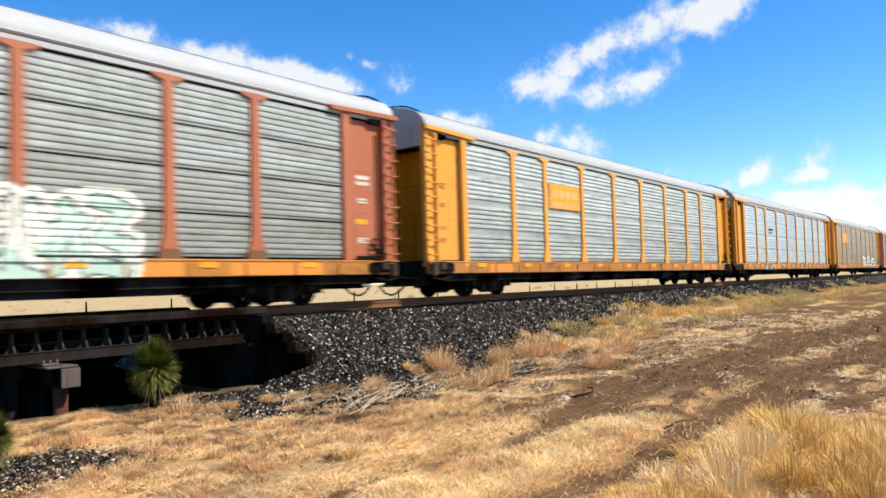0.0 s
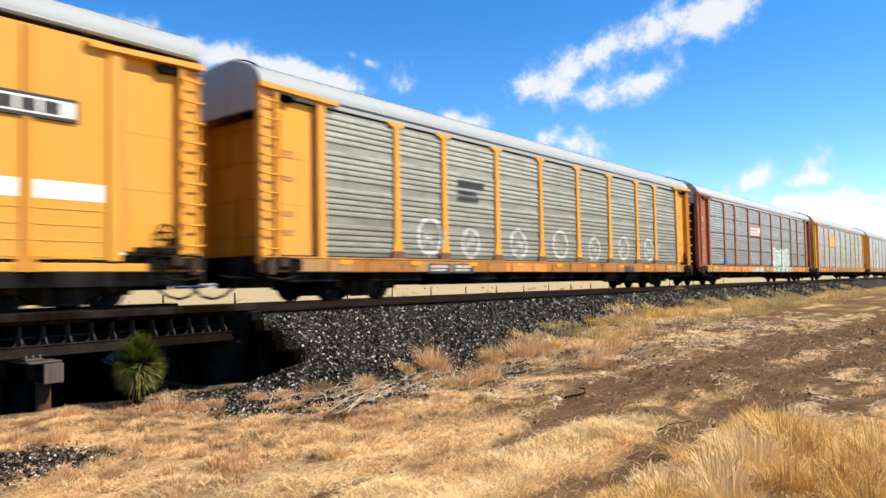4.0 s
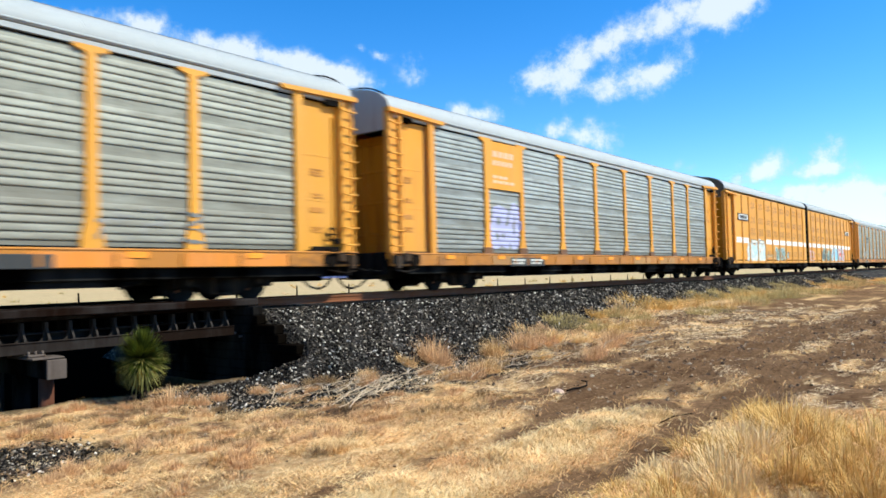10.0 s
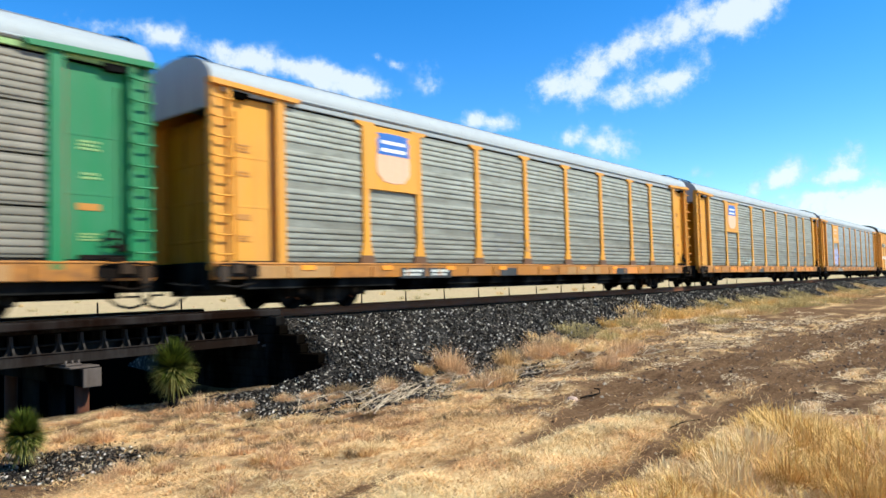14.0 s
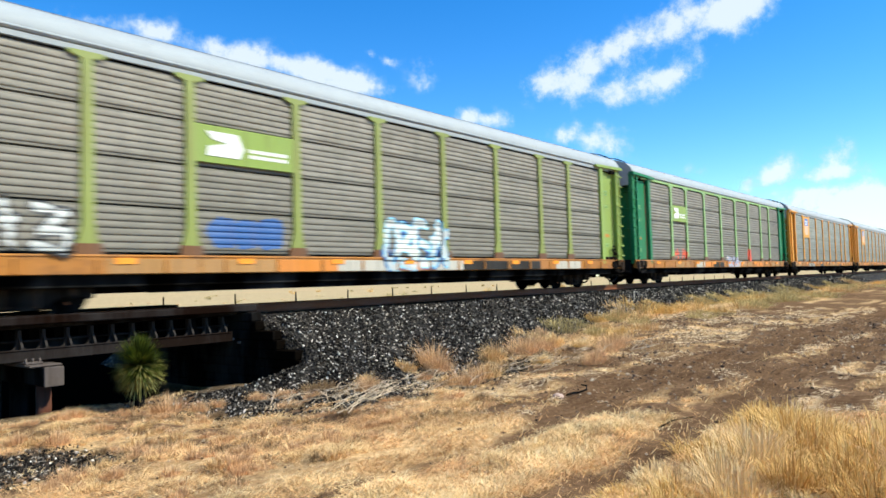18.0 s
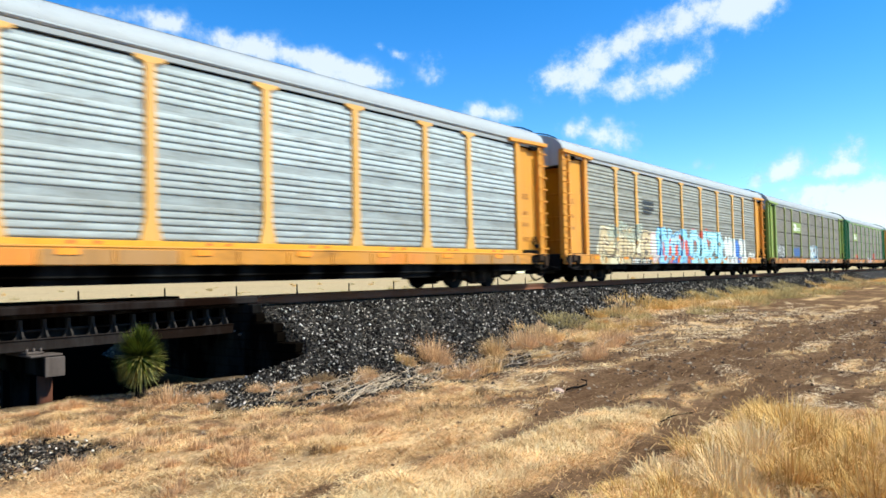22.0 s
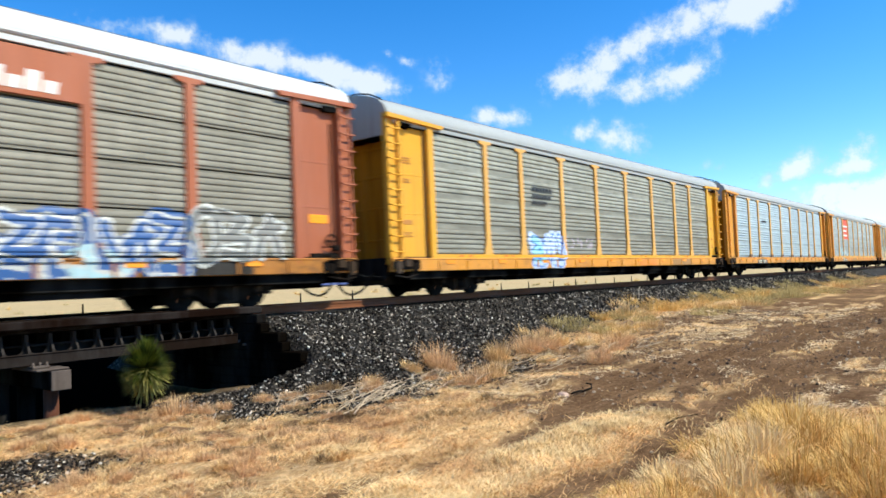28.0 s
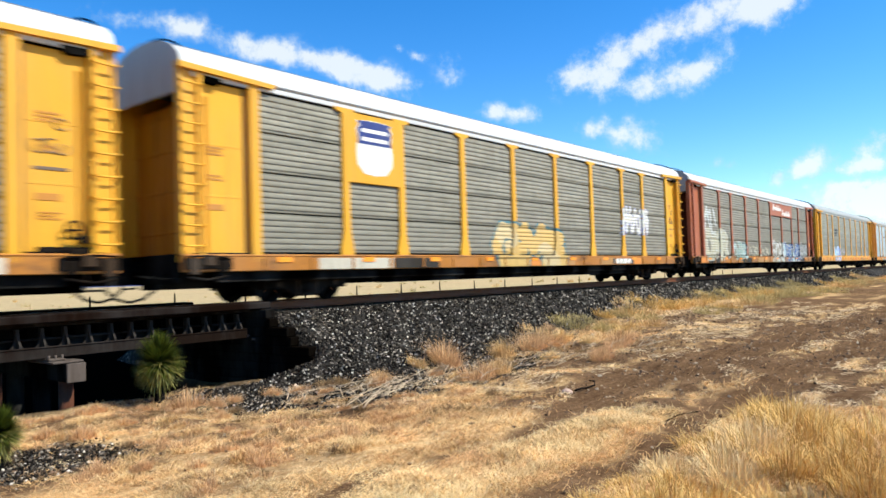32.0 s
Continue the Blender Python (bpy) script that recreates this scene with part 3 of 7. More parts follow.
def stone_material():
    m, n, l, b = material("ballast_stone")
    geo = n.new("ShaderNodeNewGeometry")
    r = ramp(n, [(0.0, (0.006, 0.005, 0.004)), (0.5, (0.012, 0.009, 0.007)), (0.74, (0.055, 0.044, 0.034)), (0.87, (0.16, 0.13, 0.10)), (0.93, (0.42, 0.36, 0.29)), (1.0, (0.86, 0.76, 0.64))])
    l.new(geo.outputs["Random Per Island"], r.inputs[0])
    fine = noise_node(n, l, 40, 4)
    g = ramp(n, [(0.3, (0.75, 0.75, 0.75)), (0.7, (1.2, 1.2, 1.2))])
    l.new(fine.outputs[0], g.inputs[0])
    l.new(mix(n, l, r.outputs[0], g.outputs[0], 1.0, "MULTIPLY"), b.inputs["Base Color"])
    b.inputs["Roughness"].default_value = 0.9
    b.inputs["Specular IOR Level"].default_value = 0.1
    return m


def build_ballast():
    xs = np.concatenate([np.arange(BRIDGE_END - 4.2, 60, 0.3), np.arange(60, 760, 6.0)])
    offs = np.concatenate([np.linspace(-8.5, -1.75, 28), np.linspace(-1.5, 1.5, 5), np.linspace(1.75, 5.5, 8)])
    gx, go = np.meshgrid(xs, offs, indexing="ij")
    z = ballast_z(gx, AXIS + go) + 0.03 * np.sin(5 * gx + 2 * go) * np.sin(6 * go) * (np.abs(go) > 1.8)
    v = np.stack([gx, AXIS + go, z], -1).reshape(-1, 3)
    n = len(offs)
    i, j = np.meshgrid(np.arange(len(xs) - 1), np.arange(n - 1), indexing="ij")
    a = (i * n + j).ravel()
    tagged(new("ballast_bank", quick_mesh("ballast_bank", v, np.stack([a, a + n, a + n + 1, a + 1], 1), [ballast_material()], soft=True)),
                  "dark grey crushed-stone ballast bank under the track", "ballast", kind="structure")
    # loose stones on the slope, more of them where the camera stands close
    rng = np.random.default_rng(4)
    cnt = 125000
    sx = BRIDGE_END - 3.2 + 76 * rng.random(cnt) ** 1.7
    sy = AXIS - 1.5 - 5.6 * rng.random(cnt) ** 0.85
    sz = ballast_z(sx, sy)
    keep = sz > ground_z(sx, sy) - 0.07
    spill = 2600
    px, py = 3.25 + 0.8 * rng.normal(0, 0.6, spill), 8.35 + 0.95 * rng.normal(0, 0.6, spill)
    qx = BRIDGE_END - 2.5 + 21 * rng.random(1500) ** 1.5
    qy = np.interp(qx, [8, 12.7, 18, 28], [9.4, 9.5, 10.3, 11.0]) - np.abs(rng.normal(0, 0.45, 1500))
    sx, sy, sz = sx[keep], sy[keep], sz[keep]
    sx, sy = np.concatenate([sx, px, qx]), np.concatenate([sy, py, qy])
    sz = np.concatenate([sz, ground_z(px, py), ground_z(qx, qy)])
    rx, ry = 6.2 + 8.0 * rng.random(30000), 6.8 + 4.8 * rng.random(30000)
    on = rng.random(30000) < toe_gravel(rx, ry)
    rx, ry = rx[on], ry[on]
    sx, sy, sz = np.concatenate([sx, rx]), np.concatenate([sy, ry]), np.concatenate([sz, ground_z(rx, ry)])
    k = len(sx)
    size = 0.012 + 0.020 * rng.random(k) ** 2
    size *= 1 + sx / 80
    size[-4100 - len(rx):] *= 0.75
    base = np.array([(1, 0, 0), (0, 1, 0), (-1, 0, 0), (0, -1, 0), (0, 0, 1), (0, 0, -1)], float)
    tri = np.array([(0, 1, 4), (1, 2, 4), (2, 3, 4), (3, 0, 4), (1, 0, 5), (2, 1, 5), (3, 2, 5), (0, 3, 5)])
    v = base[None] * (0.6 + 0.8 * rng.random((k, 6, 1))) * size[:, None, None]
    v += rng.normal(0, 0.25, (k, 6, 3)) * size[:, None, None]
    q, _ = np.linalg.qr(rng.normal(size=(k, 3, 3)))
    v = np.einsum("kij,knj->kni", q, v)
    v += np.stack([sx, sy, sz + size * 0.3], -1)[:, None]
    f = (tri[None] + 6 * np.arange(k)[:, None, None]).reshape(-1, 3)
    tagged(new("ballast_stones", quick_mesh("ballast_stones", v.reshape(-1, 3), f, [stone_material()])),
           "loose dark crushed stones with pale chips", "ballast", kind="stuff")


build_ballast()


def build_track():
    track = thing("railway_track", "single railway track with rusty steel rails on timber sleepers", "track", kind="structure", m=pose(0, AXIS, RAIL))
    prof = [(-0.075, -0.17), (0.075, -0.17), (0.07, -0.155), (0.015, -0.135), (0.012, -0.05), (0.036, -0.04), (0.036, -0.004), (0.028, 0), (-0.028, 0), (-0.036, -0.004), (-0.036, -0.04), (-0.012, -0.05), (-0.015, -0.135), (-0.07, -0.155)]
    for side in (-0.753, 0.753):
        s = Shape().prism_x([(side + y, z) for y, z in prof], -90, 760)
        s.prism_x([(side + y, z) for y, z in ((-0.027, 0.0), (0.027, 0.0), (0.024, 0.003), (-0.024, 0.003))], -90, 760, 1)
        part("rail", s.mesh("rail", RAILSTEEL, RAILTOP), track, "rusty rail with a worn running edge")
    tie = Shape().box(-0.115, 0.115, -1.3, 1.3, -0.36, -0.175, ch=0.02).mesh("sleeper", TIMBER)
    x = -20.0
    while x < 95:
        part("sleeper", tie, track, "", pose(x + random.uniform(-0.03, 0.03), random.uniform(-0.04, 0.04), random.uniform(-0.012, 0.004) - (0.05 if x > BRIDGE_END else 0), 0, 0, random.uniform(-1.2, 1.2)))
        x += 0.54 if x > BRIDGE_END else 0.42


build_track()


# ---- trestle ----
# web made black: the shade below the overhang is in its colour
WEB_SHADE = painted("shade_black_web", (0.0015, 0.0012, 0.001), dirt=(0.003, 0.002, 0.0015), amount=0.4, rough=1.0, gloss=0.0)
PILE = painted("rusty_pile", (0.10, 0.035, 0.018), dirt=(0.03, 0.015, 0.01), amount=0.6, rough=0.9, gloss=0.05)


def build_trestle():
    tr = thing("trestle_bridge", "low rusted steel girder trestle with timber bents", "bridge", kind="structure", m=pose(0, AXIS, RAIL))
    x0, x1 = -30.0, BRIDGE_END
    for side in (-1, 1):
        y = side * 1.3
        part("web", Shape().box(x0, x1 - 0.2, y - 0.012, y + 0.012, -0.70, -0.37).mesh("web", WEB_SHADE), tr, "girder web coloured black for its shade")
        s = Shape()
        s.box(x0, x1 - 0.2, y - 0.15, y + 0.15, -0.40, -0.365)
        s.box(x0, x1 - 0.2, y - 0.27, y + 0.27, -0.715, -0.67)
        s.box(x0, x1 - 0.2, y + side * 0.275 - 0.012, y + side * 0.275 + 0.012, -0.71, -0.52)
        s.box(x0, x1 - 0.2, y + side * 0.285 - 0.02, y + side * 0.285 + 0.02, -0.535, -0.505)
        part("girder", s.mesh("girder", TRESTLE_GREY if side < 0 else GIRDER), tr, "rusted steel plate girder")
        st = Shape().prism_x([(0, -0.52), (side * 0.27, -0.52), (side * 0.27, -0.47), (side * 0.16, -0.30), (side * 0.14, -0.19), (0, -0.19)], -0.02, 0.02)
        flare = [(-0.13, -0.525), (0.11, -0.525), (0.075, -0.48), (0.05, -0.42), (0.034, -0.34), (0.026, -0.19), (-0.026, -0.19), (-0.036, -0.32), (-0.06, -0.42), (-0.09, -0.48)]
        st.prism_y(flare, min(side * 0.10, side * 0.15), max(side * 0.10, side * 0.15))
        st = st.mesh("gusset", GUSSET)
        x = x1 - 0.33
        while x > x0:
            part("gusset", st, tr, "", pose(x + random.uniform(-0.015, 0.015), y + side * 0.013, 0, 0, 0, random.uniform(-2, 2)))
            x -= 0.398
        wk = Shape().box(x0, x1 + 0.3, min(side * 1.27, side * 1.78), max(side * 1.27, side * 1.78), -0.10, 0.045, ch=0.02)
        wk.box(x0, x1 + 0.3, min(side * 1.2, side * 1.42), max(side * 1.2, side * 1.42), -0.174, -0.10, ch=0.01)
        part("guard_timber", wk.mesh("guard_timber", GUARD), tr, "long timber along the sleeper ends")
        for b in (5.6, -1.5, -8.0):
            pile = Shape().tube([(b, side * 1.62, -2.6), (b, side * 1.6, -1.1)], 0.12, 10).mesh("pile", PILE)
            part("pile", pile, tr, "round rusty-brown pile")
            part("pile", Shape().tube([(b, side * 0.6, -2.6), (b, side * 0.6, -1.1)], 0.15, 10).mesh("pile", TIMBER), tr, "round timber pile")
    for b in (5.6, -1.5, -8.0):
        cap = Shape().box(b - 0.17, b + 0.17, -2.0, 2.0, -1.12, -0.80, ch=0.02)
        cap.box(b - 0.16, b + 0.16, -2.02, -1.99, -1.13, -0.80, 1)
        part("cap_beam", cap.mesh("cap_beam", TIMBER, CAP_END), tr, "timber cap beam with a weathered end")
        pl = Shape().box(b - 0.36, b + 0.16, -1.95, -0.9, -0.797, -0.76).box(b - 0.34, b - 0.06, -1.75, -1.1, -0.76, -0.718)
        for dx in (-0.31, -0.2, -0.09):
            pl.tube([(b + dx, -1.68, -0.76), (b + dx, -1.68, -0.66)], 0.022, 6)
        part("bearing_plate", pl.mesh("bearing_plate", CAP_END), tr, "rusty bearing plate with bolts")
    for dx, dy, dz in ((0.02, -1.5, -0.70), (0.14, -1.55, -0.78), (0.26, -1.5, -0.74)):
        part("splice_plate", Shape().box(x1 - 0.2 + dx, x1 - 0.12 + dx, dy - 0.03, dy + 0.03, dz, dz + 0.05).mesh("splice_plate", CAP_END), tr)
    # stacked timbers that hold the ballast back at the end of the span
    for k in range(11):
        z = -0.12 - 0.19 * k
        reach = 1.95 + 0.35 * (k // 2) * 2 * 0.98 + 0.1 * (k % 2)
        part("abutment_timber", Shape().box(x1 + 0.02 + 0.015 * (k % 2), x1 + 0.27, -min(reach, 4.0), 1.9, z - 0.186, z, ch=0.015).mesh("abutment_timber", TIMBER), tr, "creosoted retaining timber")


build_trestle()


# ---- the train: auto carriers, built in their own space: x from coupling to coupling, near side at -y, z from the rail top ----
SIDE = 1.50
FLOOR, SILL_LO, EAVE = 1.12, 0.73, 4.90
PANEL_TOP = EAVE - 0.14        # the side sheets end under a fascia strip
E0 = GAP / 2
BAYS = [1.9, 2.7, 2.1, 2.8, 2.8, 2.8, 2.8, 2.8, 2.1, 2.7, 1.9]
EDGES = [E0]
for bay in BAYS:
    EDGES.append(EDGES[-1] + bay * (L - GAP) / sum(BAYS))
ROOF_ARC = [(1.53, 4.95), (1.52, 5.10), (1.44, 5.28), (1.22, 5.46), (0.8, 5.63), (0.4, 5.71), (0, 5.74)]
ROOF_ARC = ROOF_ARC + [(-y, z) for y, z in ROOF_ARC[-2::-1]]


def rib(z, h, deep=1.0):
    """One pressed ridge of a side sheet, with a steep underside."""
    return [(0.045 - deep * d, z + h * f) for d, f in ((0.0, 0.12), (0.019, 0.18), (0.027, 0.28), (0.028, 0.42), (0.023, 0.62), (0.013, 0.82), (0.001, 0.98))]


def rib_profile(style):
    """(depth, z) down the corrugated side sheet; depth 0 is the outermost."""
    pts, z, hi = [], FLOOR, PANEL_TOP
    if style == "grouped":
        unit = (hi - FLOOR) / 4
        for g in range(4):
            zz = FLOOR + g * unit
            flat = unit * 0.095
            pts += [(0.045, zz), (0.045, zz + flat)]
            h = (unit - 2 * flat) / 5
            for k in range(5):
                pts += rib(zz + flat + k * h, h)
            pts.append((0.045, zz + unit - 0.001))
    else:
        unit = (hi - FLOOR) / 4
        for g in range(4):
            zz = FLOOR + g * unit
            pts += [(0.12, zz), (0.12, zz + 0.036), (0.045, zz + 0.038), (0.045, zz + unit * 0.08)]
            h = unit * 0.88 / 6
            for k in range(6):
                pts += rib(zz + unit * 0.08 + k * h, h, 0.72)
            pts.append((0.045, zz + unit - 0.002))
    pts.append((0.05, hi))
    return pts


PROFILES = {k: rib_profile(k) for k in ("grouped", "lined")}


def panel_mesh(width, style, mat):
    def build():
        prof = [(-SIDE + d, z) for d, z in PROFILES[style]]
        s = Shape()
        for (y0, z0), (y1, z1) in zip(prof[:-1], prof[1:]):
            d0, d1 = y0 + SIDE, y1 + SIDE
            # 1: flats in the shade-darkened copy, 2: black seam
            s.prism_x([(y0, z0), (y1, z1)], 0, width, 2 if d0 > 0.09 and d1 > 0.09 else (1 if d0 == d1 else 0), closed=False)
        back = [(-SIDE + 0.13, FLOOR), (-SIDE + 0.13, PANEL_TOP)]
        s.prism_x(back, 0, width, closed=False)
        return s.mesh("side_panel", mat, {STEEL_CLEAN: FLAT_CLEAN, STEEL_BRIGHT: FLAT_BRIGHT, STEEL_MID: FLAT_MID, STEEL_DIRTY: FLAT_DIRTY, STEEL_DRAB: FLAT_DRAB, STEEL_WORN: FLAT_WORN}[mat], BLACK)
    return shared(("panel", round(width, 3), style, mat.name), build)


def post_mesh(mat, foot):
    def build():
        o = -SIDE - 0.035
        s = Shape().prism_y([(-0.22, FLOOR - 0.02), (0.22, FLOOR - 0.02), (0.22, FLOOR + 0.16), (0.12, FLOOR + 0.55), (0.105, EAVE - 0.27), (0.105, EAVE - 0.21),
                             (0.33, EAVE - 0.15), (0.33, EAVE - 0.08), (-0.33, EAVE - 0.08), (-0.33, EAVE - 0.15), (-0.105, EAVE - 0.21), (-0.105, EAVE - 0.27), (-0.12, FLOOR + 0.55), (-0.22, FLOOR + 0.16)], o, -SIDE + 0.03)
        if foot:
            s.prism_y([(-0.26, FLOOR - 0.02), (0.26, FLOOR - 0.02), (0.25, FLOOR + 0.18), (-0.25, FLOOR + 0.18)], o - 0.006, o + 0.02, 1)
        return s.mesh("post", mat, FOOT_SHADE)
    return shared(("post", mat.name, foot), build)


def corner_meshes(mat):
    """The end bay at x 0..1.5: corner post, ladder, recessed sheet, door post, hood beam."""
    w = EDGES[1] - EDGES[0]
    o = -SIDE

    def sheet():
        s = Shape().box(0.4, w - 0.16, o + 0.10, o + 0.16, FLOOR, EAVE)
        s.box(0.52, w - 0.3, o + 0.094, o + 0.1, FLOOR + 1.2, FLOOR + 1.25).box(0.52, w - 0.3, o + 0.094, o + 0.1, FLOOR + 2.3, FLOOR + 2.35)
        return s.mesh("end_sheet", mat)

    def column():
        return Shape().box(0, 0.07, o - 0.02, o + 0.16, SILL_LO + 0.2, EAVE + 0.06).mesh("corner_post", mat)

    def ladder_sheet():
        return Shape().box(0.07, 0.42, o + 0.02, o + 0.12, FLOOR - 0.1, EAVE).mesh("ladder_sheet", mat)

    def inner_post():
        s = Shape()
        s.box(0.40, 0.50, o - 0.07, o + 0.1, FLOOR - 0.05, EAVE)
        return s.mesh("inner_post", mat)

    def rung():
        return Shape().tube([(0.03, o + 0.02, 0), (0.0, o - 0.11, 0.01), (0.06, o - 0.125, -0.02), (0.40, o - 0.125, -0.02), (0.46, o - 0.11, 0.01), (0.44, o + 0.02, 0)], 0.021, 6).mesh("rung", mat)

    def jamb():
        s = Shape().box(w - 0.2, w + 0.06, o - 0.06, o + 0.1, SILL_LO + 0.2, EAVE + 0.02)
        # brown strip beside the post draws the recess's shadow
        s.box(w - 0.30, w - 0.202, o + 0.085, o + 0.12, FLOOR, EAVE, 1)
        return s.mesh("door_post", mat, FOOT_SHADE)

    def hood():
        s = Shape().prism_y([(-0.05, EAVE + 0.02), (w + 0.42, EAVE - 0.04), (w + 0.5, EAVE + 0.06), (-0.05, EAVE + 0.14)], o - 0.12, o + 0.1)
        # black wedge below the beam stands for the hood's shadow
        s.prism_y([(0.45, EAVE - 0.16), (0.9, EAVE - 0.2), (1.0, EAVE - 0.06), (0.42, EAVE - 0.04)], o - 0.05, o + 0.1, 1)
        return s.mesh("hood_beam", mat, BLACK)

    def gear():
        s = Shape().box(0.42, w - 0.5, o + 0.03, o + 0.12, FLOOR - 0.02, FLOOR + 0.1)
        s.box(0.6, 0.95, o - 0.08, o + 0.08, FLOOR - 0.04, FLOOR + 0.05)
        for q in range(16):
            u, w2 = 2 * math.pi * q / 16, 2 * math.pi * (q + 1) / 16
            s.tube([(0.8 + 0.16 * math.cos(u), o - 0.02, FLOOR + 0.40 + 0.16 * math.sin(u)), (0.8 + 0.16 * math.cos(w2), o - 0.02, FLOOR + 0.40 + 0.16 * math.sin(w2))], 0.022, 5)
        s.box(0.79, 0.82, o - 0.03, o - 0.01, FLOOR + 0.25, FLOOR + 0.55).box(0.65, 0.95, o - 0.03, o - 0.01, FLOOR + 0.385, FLOOR + 0.415).box(0.55, 0.7, o - 0.05, o + 0.04, FLOOR + 0.16, FLOOR + 0.3)
        s.tube([(0.3, o - 0.05, 0.42), (0.3, o - 0.05, 0.9)], 0.02).tube([(0.62, o - 0.05, 0.42), (0.62, o - 0.05, 0.9)], 0.02)
        s.box(0.28, 0.64, o - 0.1, o + 0.02, 0.40, 0.44)
        return s.mesh("brake_gear", BOGIE)
    def step():
        s = Shape().box(0.02, w - 0.75, o - 0.10, o - 0.062, SILL_LO + 0.05, FLOOR - 0.1)
        s.box(0.12, 0.32, o - 0.15, o - 0.06, SILL_LO - 0.06, FLOOR - 0.12, 1).box(0.45, 0.72, o - 0.17, o - 0.06, SILL_LO + 0.12, FLOOR - 0.05, 1).box(0.8, 1.0, o - 0.13, o - 0.06, SILL_LO - 0.02, FLOOR - 0.16)
        s.tube([(0.05, o - 0.13, FLOOR - 0.08), (0.5, o - 0.16, FLOOR - 0.06), (1.05, o - 0.12, FLOOR - 0.1)], 0.022, 6).tube([(0.1, o - 0.1, 0.62), (0.5, o - 0.14, 0.56), (1.0, o - 0.1, 0.64)], 0.025, 6)
        return s.mesh("end_step", BOGIE, DUSTY)
    k = mat.name
    return [("end_step", shared(("est",), step), "grimy end step and air valve"), ("corner_post", shared(("cp", k), column), ""), ("ladder_sheet", shared(("lsh", k), ladder_sheet), ""), ("inner_post", shared(("ip", k), inner_post), ""), ("rung", shared(("rg", k), rung), ""), ("end_sheet", shared(("es", k), sheet), "recessed painted end sheet"),
            ("door_post", shared(("dp", k), jamb), ""), ("hood_beam", shared(("hb", k), hood), ""), ("brake_gear", shared(("bg",), gear), "black brake wheel and step")]


def roof_mesh(x0, x1, mat, lift=0.0, step=1.46):
    def build():
        outer = [(y, z + lift) for y, z in ROOF_ARC]
        inner = [(y * 0.985, z + lift - 0.04) for y, z in ROOF_ARC]
        s = Shape()
        n = len(outer)
        loop = outer + inner[::-1]
        s.prism_x(loop, x0, x1, 0, True, True)
        # upper arc gets a darker steel tone
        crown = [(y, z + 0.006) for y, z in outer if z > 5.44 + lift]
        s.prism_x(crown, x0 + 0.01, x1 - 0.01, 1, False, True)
        seam = [(y * 1.001, z + lift + 0.003) for y, z in ROOF_ARC] + inner[::-1]
        x = x0 + step
        while x < x1 - 0.3:
            s.prism_x(seam, x - 0.025, x + 0.025)
            x += step
        for y in (-1.545, 1.505):
            s.box(x0 + 0.2, x1 - 0.2, y, y + 0.04, EAVE + lift + 0.052, EAVE + lift + 0.10)
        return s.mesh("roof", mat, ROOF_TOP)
    return shared(("roof", x0, x1, mat.name, lift), build)


def end_meshes(door, lift=0.0):
    """End doors and the plate over them, at x = 0, looking to -x."""
    def leaf():
        s = Shape().box(0.0, 0.07, 0.01, 1.42, FLOOR - 0.1, 4.45 + lift)
        for z in (1.6, 2.5, 3.4, 4.2):
            s.box(-0.03, 0.0, 0.05, 1.4, z, z + 0.07)
        return s.mesh("end_door", door)

    def plate():
        arc = [(y * 0.99, z + lift) for y, z in ROOF_ARC]
        s = Shape().prism_x([(-1.5, 4.46 + lift)] + [(1.5, 4.46 + lift)] + arc, 0.0, 0.06)
        return s.mesh("end_plate", GREY_CAP)
    return shared(("leaf", door.name, lift), leaf), shared(("plate", lift), plate)


def frame_mesh(x0, x1):
    def build():
        s = Shape().box(x0, x1, -0.32, 0.32, 0.38, 0.98)
        s.box(x0 + 0.3, x1 - 0.3, -1.42, 1.42, 0.9, 1.06)
        for y in (-1.40, 1.30):
            s.box(x0 + 0.8, x1 - 0.8, y, y + 0.1, 0.50, 0.9)
            s.prism_y([(x0 + 5.4, 0.5), (x0 + 5.8, 0.37), (x1 - 5.8, 0.37), (x1 - 5.4, 0.5)], y + 0.1, y + 0.2)
        x = x0 + 6.6
        while x < x1 - 6:
            s.box(x, x + 0.12, -1.35, 1.35, 0.5, 0.9)
            x += 2.4
        s.box((x0 + x1) / 2 - 2.2, (x0 + x1) / 2 - 1.2, -1.2, -0.5, 0.40, 0.6)
        s.tube([((x0 + x1) / 2 + 1.0, -1.0, 0.52), ((x0 + x1) / 2 + 2.0, -1.0, 0.52)], 0.13, 12)
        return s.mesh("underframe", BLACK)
    return shared(("frame", x0, x1), build)


def sill_mesh(x0, x1, mat):
    def build():
        s = Shape().box(x0, x1, -SIDE - 0.06, -SIDE + 0.06, SILL_LO, FLOOR - 0.02)
        s.box(x0, x1, -SIDE - 0.075, -SIDE + 0.02, FLOOR - 0.07, FLOOR - 0.035)
        # black strip drawn for the shadow line at the foot of the sheets
        s.box(x0 + 0.3, x1 - 0.3, -SIDE - 0.03, -SIDE + 0.05, FLOOR - 0.034, FLOOR + 0.012, 1)
        x = x0 + 0.6
        while x < x1 - 0.5:
            s.box(x, x + 0.08, -SIDE - 0.09, -SIDE - 0.05, SILL_LO + 0.02, FLOOR - 0.1)
            x += 1.36
        return s.mesh("side_sill", mat, BLACK)
    return shared(("sill", x0, x1, mat.name), build)


def patch_mesh(w, mat):
    return shared(("patch", w, mat.name), lambda: Shape().box(0, w, -SIDE - 0.066, -SIDE - 0.05, SILL_LO + 0.015, FLOOR - 0.1, ch=0.003).mesh("sill_patch", mat))


